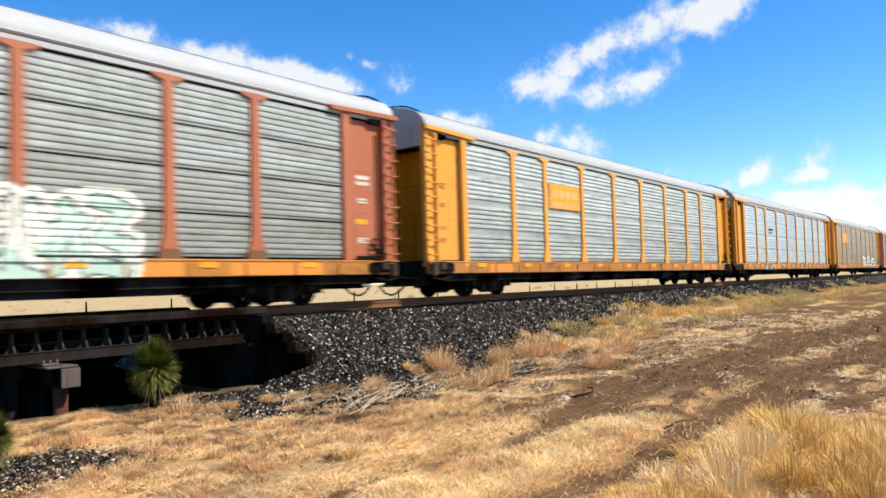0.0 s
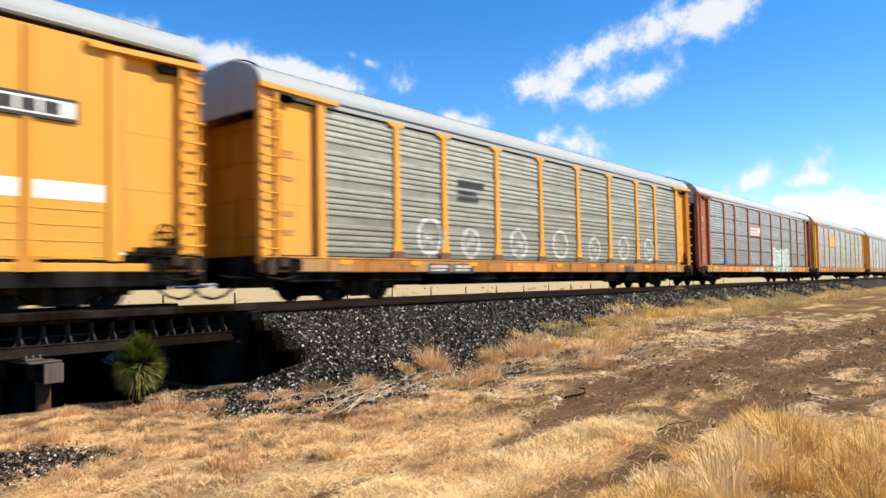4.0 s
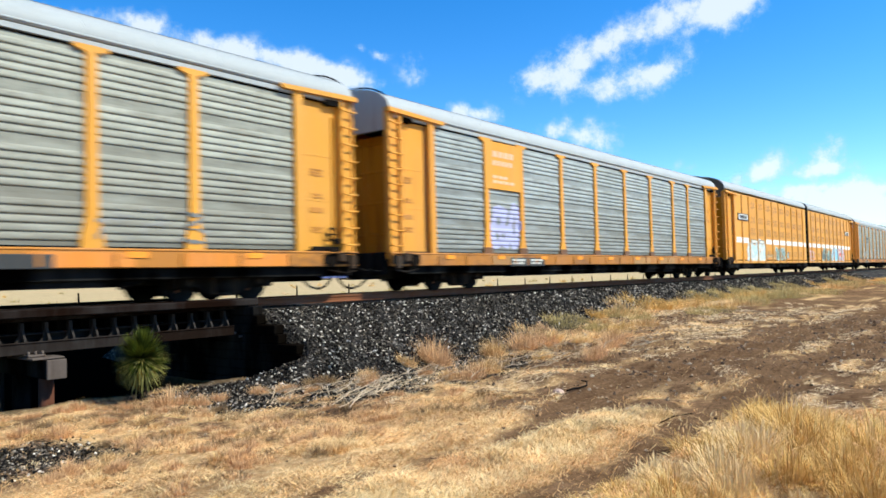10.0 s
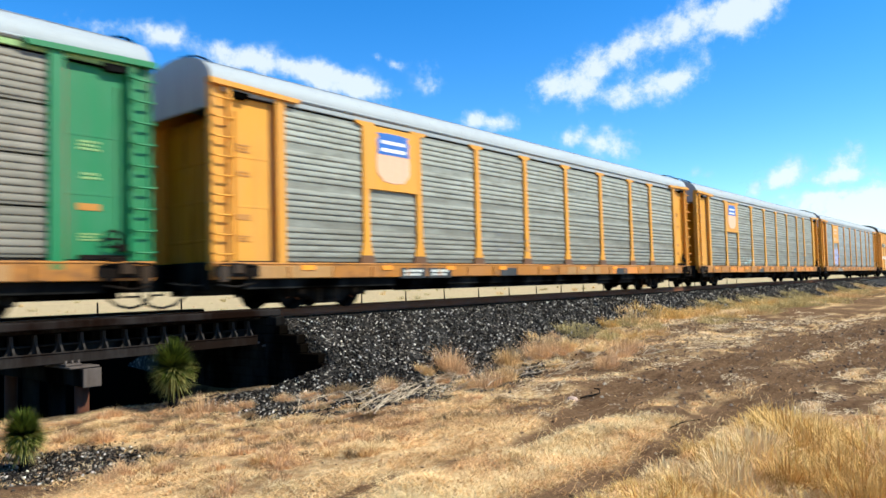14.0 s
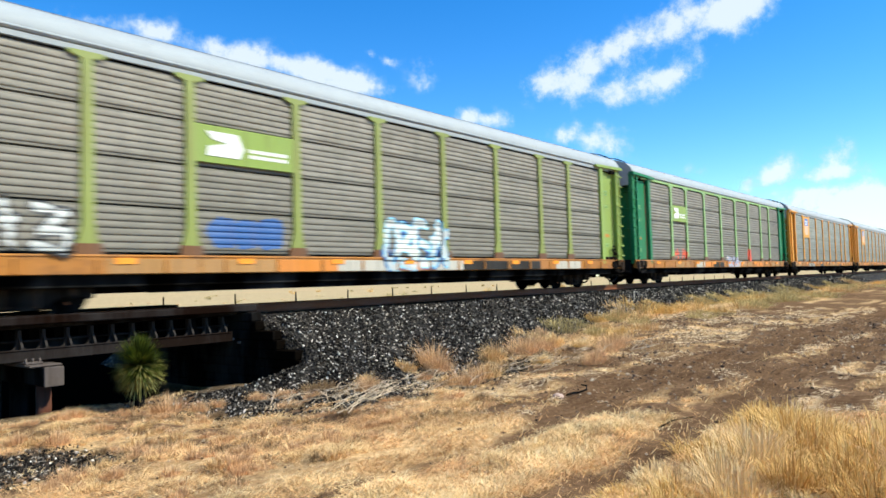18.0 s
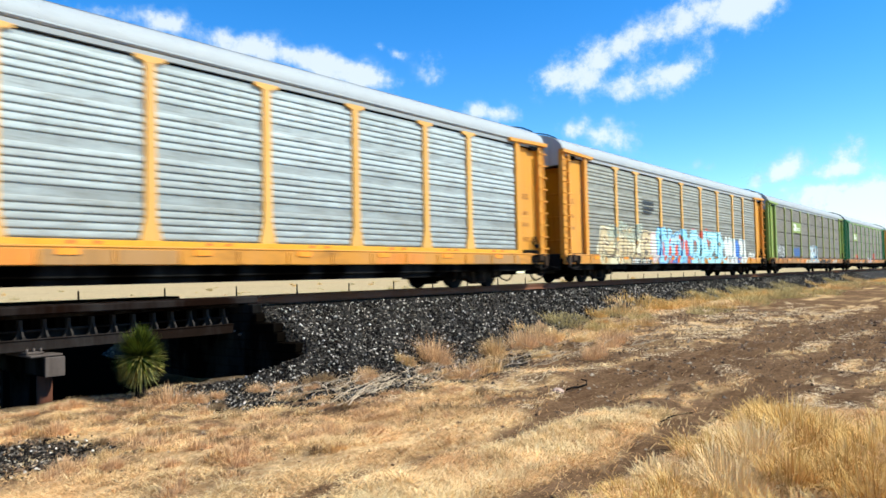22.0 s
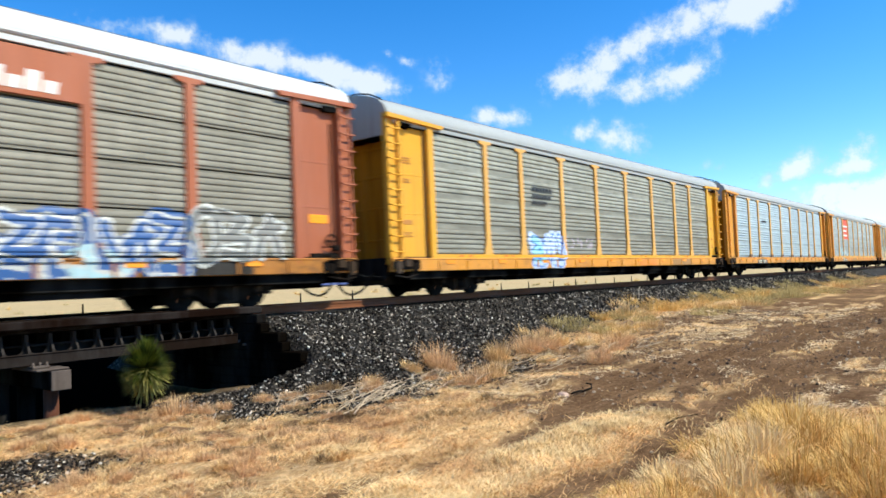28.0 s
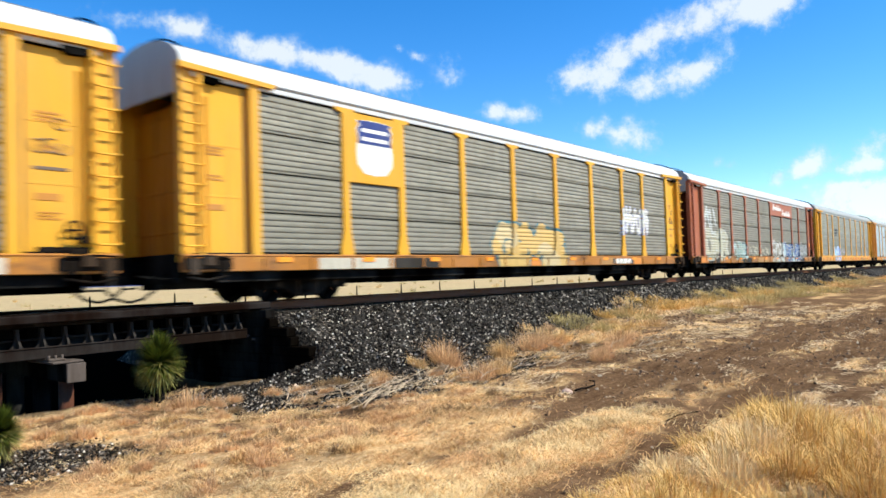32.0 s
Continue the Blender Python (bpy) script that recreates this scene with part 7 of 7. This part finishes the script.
    for k in range(300):
        x, y = rng.uniform(2.9, 8.0), rng.uniform(5.0, 11.4)
        if float(toe_gravel(x, y)) > 0.4 or (y < 6 and float(dirt(x, y)) > 0.5) or float(road(x, y)) > 0.2 or math.hypot((x - 3.25) / 1.0, (y - 8.35) / 1.1) < 0.9:
            continue
        m = rng.choice([RUSSET, RUSSET, RUSSET, STRAW, BRUSH])
        tuft(x, y, rng.uniform(0.2, 0.42), rng.uniform(0.08, 0.17), m, {RUSSET: "low reddish-tan grass clump", STRAW: "low pale straw clump", BRUSH: "low dark brown brush clump"}[m], 320, 700 + k)
    for k in range(26):
        x = 13 + 40 * rng.random()
        y = rng.uniform(-1.0, 2.0)
        tuft(x, y, rng.uniform(0.4, 0.9), rng.uniform(0.15, 0.35), rng.choice([STRAW, GOLD]), "dry grass tuft beside the road", 120, 300 + k)
    # scrub on the plain beyond the track
    for k in range(150):
        x, y = rng.uniform(2, 75), 26 + 50 * rng.random() ** 1.3
        tuft(x, y, rng.uniform(0.35, 0.8), rng.uniform(0.15, 0.35), rng.choice([SAGE, RUSSET]), "low dry scrub on the plain", 60, 900 + k, "scrub")
    for k in range(60):
        x, y = rng.uniform(8, 150), 24 + 100 * rng.random() ** 1.5
        tuft(x, y, rng.uniform(0.7, 1.6), rng.uniform(0.4, 0.9), rng.choice([SAGE, SAGE, GOLD]), "low desert scrub on the plain", 110, 400 + k, "scrub")


def yucca(x, y, scale, label, seed):
    rng = np.random.default_rng(seed)
    z0 = float(ground_z(x, y))
    th = thing("yucca", label, "plant", "yuccas", m=pose(x, y, z0))
    part("trunk", Shape().tube([(0, 0, -0.1), (0.01, 0, 0.15 * scale), (0, 0.01, 0.55 * scale)], [0.09 * scale, 0.08 * scale, 0.05 * scale], 9).mesh("trunk", TIMBER), th, "shaggy short trunk")

    def head(n, lo, hi, length):
        u = np.arcsin(rng.uniform(math.sin(lo), math.sin(min(hi * 1.57, 1.57)) if hi > 0 else 0.0, n))
        a = rng.random(n) * 2 * np.pi
        d = np.stack([0.92 * np.cos(a) * np.cos(u), 0.92 * np.sin(a) * np.cos(u), 1.12 * np.sin(u)], 1)
        ln = length * (0.72 + 0.45 * rng.random(n))
        c = np.array([0, 0, 0.68 * scale])
        side = np.cross(d, np.array([0, 0, 1.0]))
        side /= np.linalg.norm(side, axis=1, keepdims=True) + 1e-6
        w = 0.022 * scale
        v = np.zeros((n, 5, 3))
        for j, (f, ww) in enumerate(((0.12, 0.7), (0.55, 1.0))):
            p = c + d * (ln * f)[:, None] - np.array([0, 0, 1.0]) * (0.02 * f)
            v[:, 2 * j], v[:, 2 * j + 1] = p - side * w * ww / 2, p + side * w * ww / 2
        v[:, 4] = c + d * ln[:, None] - np.array([0, 0, 0.03])
        return v
    part("crown", blade_mesh("crown", head(1700, -0.45, 1.0, 0.47 * scale), YUCCA_GREEN), th, "stiff green sword leaves")
    part("skirt", blade_mesh("skirt", head(800, -1.3, 0.1, 0.49 * scale), YUCCA_DRY), th, "dry yellowed hanging leaves")


build_field()
build_crown_strip()
build_stand()
build_tufts()
yucca(6.38, 11.4, 1.0, "round green yucca with a dry yellow skirt beside the trestle", 3)
yucca(3.02, 8.75, 0.62, "small yucca in the dry grass", 4)


# ---- small things on the ground ----
PINKROCK = painted("pinkish_weathered_stone", (0.52, 0.36, 0.28), amount=0.3, rough=0.9, gloss=0.1)


def build_litter():
    rng = random.Random(5)
    me = bpy.data.meshes.new("rock")
    bm = bmesh.new()
    bmesh.ops.create_icosphere(bm, subdivisions=2, radius=0.08)
    for v in bm.verts:
        v.co *= 1 + 0.35 * noise.noise(v.co * 9)
        v.co.z *= 0.6
    bm.to_mesh(me)
    bm.free()
    me.materials.append(PINKROCK)
    thing("rock", "pale weathered rock on the dirt", "rock", m=pose(8.85, 5.02, float(ground_z(8.85, 5.02)) + 0.02), data=me)
    thing("rock", "rounded pale rock beside the small yucca", "rock", m=pose(3.13, 9.36, float(ground_z(3.13, 9.36)) + 0.05, 10, 0, 40), data=me)
    pts = [(0, 0, 0.03), (0.12, -0.05, 0.05), (0.22, -0.06, 0.04), (0.32, -0.14, 0.07), (0.36, -0.12, 0.12), (0.33, -0.05, 0.13)]
    thing("stick", "bent dark twig on the dirt road", "branch", m=pose(8.95, 4.95, float(ground_z(8.95, 4.95))), data=Shape().tube(pts, [0.014, 0.016, 0.015, 0.014, 0.012, 0.008], 6).mesh("stick", TIMBER))
    thing("stick", "thin dark stick across the wheel rut", "branch", m=pose(7.6, 3.1, float(ground_z(7.6, 3.1)) + 0.02, 0, 0, -8), data=Shape().tube([(0, 0, 0), (0.3, 0.02, 0.02), (0.65, -0.03, 0.01)], 0.006, 6).mesh("stick", TIMBER))
    # bleached dead branches at the foot of the ballast
    spots = [(6.6, 6.95), (6.7, 6.85), (6.65, 7.15), (7.2, 7.25), (6.9, 7.0), (7.4, 7.1), (7.6, 7.6), (7.0, 7.45), (8.6, 8.0),  (8.1, 7.7), (7.9, 8.4), (8.5, 8.6), (8.5, 9.3), (7.4, 9.6), (10.8, 8.1), (9.9, 8.2), (15.0, 8.0), (14.2, 7.6), (8.9, 8.7), (9.2, 9.4), (10.0, 8.9)]
    for k in range(46):
        x = rng.uniform(7.2, 17.5)
        spots.append((x, rng.uniform(6.3, 8.9) if x > 9 else rng.uniform(7.0, 9.4)))
    for k, (x, y) in enumerate(spots):
        s = Shape()
        a = rng.uniform(0.40, 0.56) if k < 8 else rng.uniform(-0.3, 0.9)
        ln = rng.uniform(0.9, 1.6) if k < 8 else rng.uniform(0.5, 1.0)
        line = [(ln * f * math.cos(a) + rng.uniform(-0.015, 0.015), ln * f * math.sin(a) + rng.uniform(-0.015, 0.015), 0.06 + 0.05 * f + rng.uniform(0, 0.04)) for f in (0, 0.3, 0.6, 1.0)]
        s.tube(line, [0.009, 0.008, 0.006, 0.003], 5)
        for j in (1, 2):
            b = a + rng.choice([-1, 1]) * rng.uniform(0.4, 0.9)
            p = line[j]
            s.tube([p, (p[0] + 0.2 * math.cos(b), p[1] + 0.2 * math.sin(b), p[2] + 0.06), (p[0] + 0.36 * math.cos(b), p[1] + 0.36 * math.sin(b), p[2] + 0.05)], [0.006, 0.005, 0.003], 4)
        thing("dead_branch", "bleached dead branch at the ballast's foot", "branch", "dead branches", m=pose(x, y, float(ground_z(x, y)) + 0.01), data=s.mesh("dead_branch", BONE))


build_litter()


def build_pebbles():
    """Clods, pebbles and broken straw on the bare soil, and stones at the ballast's foot."""
    rng = np.random.default_rng(77)
    n = 24000
    x = 3 + 24 * rng.random(n) ** 1.3
    y = 1.0 + 8.8 * rng.random(n)
    keep = rng.random(n) < 0.08 + 0.9 * np.clip(0.10 * road(x, y) + 0.45 * dirt(x, y) * value_noise(x, y, 32, 0.5) + 0.8 * (y > 5.6) * (x > 8.5) * value_noise(x, y, 31, 0.7), 0, 1)
    x, y = x[keep], y[keep]
    k = len(x)
    size = 0.006 + 0.026 * rng.random(k) ** 4 + 0.0006 * x
    base = np.array([(1, 0, 0), (0, 1, 0), (-1, 0, 0), (0, -1, 0), (0, 0, 0.8), (0, 0, -0.6)], float)
    tri = np.array([(0, 1, 4), (1, 2, 4), (2, 3, 4), (3, 0, 4), (1, 0, 5), (2, 1, 5), (3, 2, 5), (0, 3, 5)])
    v = base[None] * (0.6 + 0.8 * rng.random((k, 6, 1))) * size[:, None, None] + rng.normal(0, 0.2, (k, 6, 3)) * size[:, None, None]
    v += np.stack([x, y, ground_z(x, y) + size * 0.2], -1)[:, None]
    m, nn, l, b = material("soil_pebble")
    geo = nn.new("ShaderNodeNewGeometry")
    r = ramp(nn, [(0.0, (0.05, 0.03, 0.018)), (0.35, (0.13, 0.075, 0.04)), (0.6, (0.22, 0.13, 0.07)), (0.85, (0.30, 0.20, 0.115)), (1.0, (0.48, 0.38, 0.26))])
    l.new(geo.outputs["Random Per Island"], r.inputs[0])
    l.new(r.outputs[0], b.inputs["Base Color"])
    b.inputs["Roughness"].default_value = 0.9
    tagged(new("pebbles", quick_mesh("pebbles", v.reshape(-1, 3), (tri[None] + 6 * np.arange(k)[:, None, None]).reshape(-1, 3), [m])), "scattered pebbles and clods on bare soil", "pebbles", kind="stuff")


build_pebbles()


DRYSTALK = painted("bleached_stalk", (0.80, 0.60, 0.36), dirt=(0.40, 0.27, 0.15), amount=0.6, rough=0.9, gloss=0.1)


def build_straw():
    """Bleached stalks trodden flat on the bare soil of the road."""
    rng = np.random.default_rng(91)
    n = 120000
    x = 7.0 + 25 * rng.random(n) ** 1.3
    y = -1.5 + 11.0 * rng.random(n)
    patch = 0.6 * value_noise(0.7 * x, 2.2 * y, 61, 0.9) + 0.4 * value_noise(x, 2.0 * y, 62, 0.35)
    keep = rng.random(n) < 0.8 * smooth(0.50, 0.66, patch) * (1 - np.clip(1.3 * road(x, y), 0, 1)) * (dirt(x, y) > 0.15)
    x, y = x[keep], y[keep]
    k = len(x)
    a = np.where(rng.random(k) < 0.5, rng.normal(-0.4, 0.7, k), rng.random(k) * 2 * np.pi)
    lean = 0.985 * np.stack([np.cos(a), np.sin(a)], 1)
    v = blades(np.stack([x, y, ground_z(x, y) + 0.012], 1), lean, 0.05 + 0.15 * rng.random(k) ** 1.5, 0.005 + 0.0006 * x, rng, 0.2)
    v[:, :, 2] = ground_z(v[:, :, 0], v[:, :, 1]) + 0.012 + 0.04 * rng.random(k)[:, None]
    tagged(new("straw_litter", blade_mesh("straw_litter", v, DRYSTALK)), "bleached straw trodden flat on the road", "straw", kind="stuff")


build_straw()


def build_fence():
    """A low ranch fence far beyond the track."""
    fence = thing("wire_fence", "low ranch fence of thin dark posts on the plain", "fence", m=pose(0, 0, 0))
    post = Shape().tube([(0, 0, -0.2), (0.01, 0, 1.05)], [0.07, 0.05], 7).mesh("post", TIMBER)
    y = 45.0
    x = -2.0
    while x < 150:
        part("post", post, fence, "", pose(x, y, 0, random.uniform(-3, 3), random.uniform(-4, 4), 0))
        x += 5.7
    part("wire", Shape().tube([(-2, y, 0.95), (150, y, 0.95)], 0.003, 4).mesh("wire", BONE), fence)


build_fence()


def build_mountains():
    m, n, l, b = material("hazy_blue_ridge")
    f = noise_node(n, l, 0.004, 5)
    # haze of the distance is mixed into the ridge's own colour
    r = ramp(n, [(0.35, (0.035, 0.05, 0.14)), (0.7, (0.06, 0.08, 0.20))])
    l.new(f.outputs[0], r.inputs[0])
    l.new(r.outputs[0], b.inputs["Base Color"])
    b.inputs["Roughness"].default_value = 1.0
    xs = np.arange(-2600, 4000, 60.0)
    rng = np.random.default_rng(3)
    h = 38 + 24 * np.sin(xs / 420) + 14 * np.sin(xs / 160 + 1) + 6 * np.sin(xs / 57 + 2)
    h *= 1 - 0.6 * smooth(1400, 3000, xs)
    v, q = [], []
    for i, x in enumerate(xs):
        v += [(x, 3500, -3), (x, 3560, h[i] * 0.5 + 3 * rng.random()), (x + 20, 3640, h[i]), (x, 3800, -3)]
    for i in range(len(xs) - 1):
        for j in range(3):
            q.append((4 * i + j, 4 * i + 4 + j, 4 * i + 5 + j, 4 * i + 1 + j))
    tagged(new("backdrop", quick_mesh("backdrop", v, q, [m], soft=True)), "low hazy blue mountain ridge on the horizon", "mountains", kind="structure")


build_mountains()

# ---- clouds: thin far sheets of drifting vapour ----
CLOUDS = []


def cloud_material():
    m, n, l, b = material("cloud_vapour")
    n.remove(b)
    out = n["Material Output"]
    att = n.new("ShaderNodeAttribute")
    att.attribute_name = "vapour"
    info = n.new("ShaderNodeObjectInfo")
    tc = n.new("ShaderNodeTexCoord")
    shift = n.new("ShaderNodeVectorMath")
    shift.operation = "MULTIPLY_ADD"
    shift.inputs[1].default_value = (1, 1, 1)
    l.new(tc.outputs["Object"], shift.inputs[0])
    comb = n.new("ShaderNodeCombineXYZ")
    k = n.new("ShaderNodeMath")
    k.operation = "MULTIPLY"
    k.inputs[1].default_value = 9000
    l.new(info.outputs["Random"], k.inputs[0])
    l.new(k.outputs[0], comb.inputs[2])
    l.new(comb.outputs[0], shift.inputs[2])
    big = n.new("ShaderNodeTexNoise")
    big.inputs["Scale"].default_value, big.inputs["Detail"].default_value, big.inputs["Roughness"].default_value = 0.008, 9, 0.64
    l.new(shift.outputs[0], big.inputs["Vector"])
    add = n.new("ShaderNodeMath")
    add.operation = "MULTIPLY_ADD"
    add.inputs[1].default_value = 2.9
    l.new(big.outputs[0], add.inputs[0])
    sub = n.new("ShaderNodeMath")
    sub.operation = "SUBTRACT"
    sub.inputs[1].default_value = 1.62
    l.new(att.outputs["Fac"], sub.inputs[0])
    l.new(sub.outputs[0], add.inputs[2])
    fade = n.new("ShaderNodeMath")
    fade.operation = "MULTIPLY"
    soft = ramp(n, [(0.0, (0, 0, 0)), (1.0, (0.8, 0.8, 0.8))])
    soft.color_ramp.interpolation = "EASE"
    l.new(add.outputs[0], soft.inputs[0])
    lim = ramp(n, [(0.02, (0, 0, 0)), (0.25, (1, 1, 1))])
    l.new(att.outputs["Fac"], lim.inputs[0])
    l.new(soft.outputs[0], fade.inputs[0])
    l.new(lim.outputs[0], fade.inputs[1])
    em = n.new("ShaderNodeEmission")
    tone = ramp(n, [(0.3, (0.62, 0.78, 1.0)), (0.8, (1.0, 1.0, 1.0))])
    l.new(add.outputs[0], tone.inputs[0])
    l.new(tone.outputs[0], em.inputs["Color"])
    em.inputs["Strength"].default_value = 0.88
    tr = n.new("ShaderNodeBsdfTransparent")
    mx = n.new("ShaderNodeMixShader")
    l.new(fade.outputs[0], mx.inputs[0])
    l.new(tr.outputs[0], mx.inputs[1])
    l.new(em.outputs[0], mx.inputs[2])
    l.new(mx.outputs[0], out.inputs["Surface"])
    return m


VAPOUR = cloud_material()
FAR = 3000.0


def cloud(lobes, label, group="clouds"):
    """lobes: (bearing, elevation, half width, half height, lean, density), in degrees seen from the road; bearing from +x towards +y."""
    bs, es = [q[0] for q in lobes], [q[1] for q in lobes]
    cb, ce = (min(bs) + max(bs)) / 2, (min(es) + max(es)) / 2
    wide = max(abs(q[0] - cb) + 2.2 * q[2] for q in lobes)
    tall = max(abs(q[1] - ce) + 2.2 * max(q[3], q[2] * abs(math.sin(radians(q[4])))) for q in lobes)
    nu, nv = 60, 40
    u, v = np.meshgrid(np.linspace(-wide, wide, nu), np.linspace(-tall, tall, nv), indexing="ij")
    d = np.zeros(u.shape)
    for b, e, w, h, lean, k in lobes:
        du, dv = u - (b - cb), v - (e - ce)
        c, s = math.cos(radians(lean)), math.sin(radians(lean))
        p, q = (du * c + dv * s) / w, (-du * s + dv * c) / h
        d += k * np.exp(-(p * p + q * q))
    edge = np.minimum(1 - np.abs(u) / wide, 1 - np.abs(v) / tall)
    d *= np.clip(edge * 6, 0, 1)
    # local frame: x to the left of the view (bearing grows), y away, z up
    xl, zl = FAR * np.tan(np.radians(u)), FAR * np.tan(np.radians(v))
    yl = 25 * np.cos(u) * np.cos(v)
    i, j = np.meshgrid(np.arange(nu - 1), np.arange(nv - 1), indexing="ij")
    a = (i * nv + j).ravel()
    me = quick_mesh("cloud", np.stack([xl, yl, zl], -1).reshape(-1, 3), np.stack([a, a + nv, a + nv + 1, a + 1], 1), [VAPOUR], soft=True)
    at_ = me.attributes.new("vapour", "FLOAT", "POINT")
    at_.data.foreach_set("value", np.clip(d, 0, 1.3).astype(np.float32).ravel())
    way = Vector((math.cos(radians(cb)) * math.cos(radians(ce)), math.sin(radians(cb)) * math.cos(radians(ce)), math.sin(radians(ce))))
    turn = Matrix((Vector((-math.sin(radians(cb)), math.cos(radians(cb)), 0)), way, Vector((-math.cos(radians(cb)) * math.sin(radians(ce)), -math.sin(radians(cb)) * math.sin(radians(ce)), math.cos(radians(ce)))))).transposed().to_4x4()
    place = Matrix.Translation(way * FAR + Vector((0, 0, 1.63))) @ turn
    ob = tagged(new("cloud", me), label, "cloud", group)
    ob.matrix_basis = place
    ob.visible_shadow = False
    CLOUDS.append((ob, place))


cloud([(31.30, 15.45, 2.20, 1.05, -18, 0.72), (28.60, 16.35, 2.80, 1.35, -20, 0.80), (28.9, 14.7, 1.9, 0.95, -6, 0.55), (25.26, 17.58, 2.41, 1.05, -20, 0.72), (22.22, 18.47, 2.25, 1.39, -22, 0.90), (19.28, 19.28, 2.22, 1.28, -22, 1.00), (16.86, 19.32, 1.89, 1.18, -22, 0.90), (17.94, 17.61, 1.10, 1.27, 2, 0.55), (26.70, 14.12, 1.76, 0.97, -14, 0.66), (23.88, 14.55, 2.36, 1.13, -12, 0.92), (21.24, 15.12, 1.38, 1.12, -8, 0.85), (29.37, 13.37, 0.62, 0.44, 2, 0.40)],
      "long white cumulus streak with ragged edges")
cloud([(45.67, 17.71, 0.54, 0.36, 2, 0.70), (44.51, 17.22, 0.72, 0.40, 12, 0.80), (41.73, 16.02, 1.17, 1.80, -18, 0.33)],
      "small white cloud wisp")
cloud([(65.92, 18.76, 2.00, 0.64, 6, 0.80), (61.80, 18.55, 1.66, 0.91, 10, 0.95), (57.84, 17.43, 2.55, 0.94, 14, 0.80), (54.52, 17.11, 2.60, 0.95, 14, 0.90), (50.23, 16.29, 3.09, 1.06, 16, 1.05), (47.16, 15.38, 2.67, 1.07, 14, 0.95)],
      "white cloud bank low over the train")
cloud([(37.72, 12.99, 1.80, 0.72, 10, 0.80), (35.69, 12.62, 1.35, 0.72, 10, 0.80), (29.46, 10.87, 2.22, 0.98, 8, 1.00), (26.63, 10.26, 1.76, 1.06, 10, 0.90), (20.81, 7.83, 1.29, 0.51, 10, 0.60)],
      "white cloud low over the train")
cloud([(14.69, 7.62, 1.40, 0.91, -13, 0.75), (15.31, 6.56, 1.66, 0.66, 2, 0.60), (11.17, 8.09, 1.36, 0.96, -6, 0.85), (10.87, 6.86, 1.76, 0.64, -2, 0.75), (12.68, 6.75, 1.62, 0.57, 2, 0.55)],
      "pair of soft cumulus puffs")
cloud([(12.75, 5.26, 2.43, 0.81, 2, 0.90), (10.25, 5.07, 3.17, 1.11, 2, 1.10), (7.74, 4.16, 2.71, 1.31, 8, 1.10), (5.36, 3.04, 3.01, 1.28, 10, 1.00), (11.37, 3.83, 3.60, 0.88, 2, 0.70), (16.48, 6.24, 1.67, 0.50, 8, 0.60)],
      "bright cloud bank near the horizon")




def motions():
    """The train rolls away along +x; its wheels turn with it."""
    marks = [(0.0, 0.0), (3.0, 38.8), (7.0, 90.3), (9.0, 115.8), (11.0, 141.4), (14.0, 179.7), (23.0, 293.8), (32.0, 408.1)]
    ts, ds = zip(*marks)
    for car, x in TRAIN:
        walk(car, [(t, pose(x + float(np.interp(t, ts, ds)), AXIS, RAIL)) for t in np.arange(0, 32.01, 1.0)])
    for ob, place in CLOUDS:
        walk(ob, [(t, Matrix.Translation(Vector((0.62, -0.78, 0.0)) * 6.0 * t) @ place) for t in (0.0, 8.0, 16.0, 24.0, 32.0)])
    steps = int(ds[-1] / 0.42 / radians(80)) + 1
    first = WHEELSETS[0]
    walk(first, [(32.0 * k / steps, pose(0, 0, 0, 0, math.degrees(ds[-1] / 0.42 * k / steps), 0)) for k in range(steps + 1)])
    keys = first.animation_data
    for w in WHEELSETS[1:]:
        w.rotation_mode = "QUATERNION"
        w.animation_data_create()
        w.animation_data.action = keys.action
        w.animation_data.action_slot = keys.action_slot


motions()
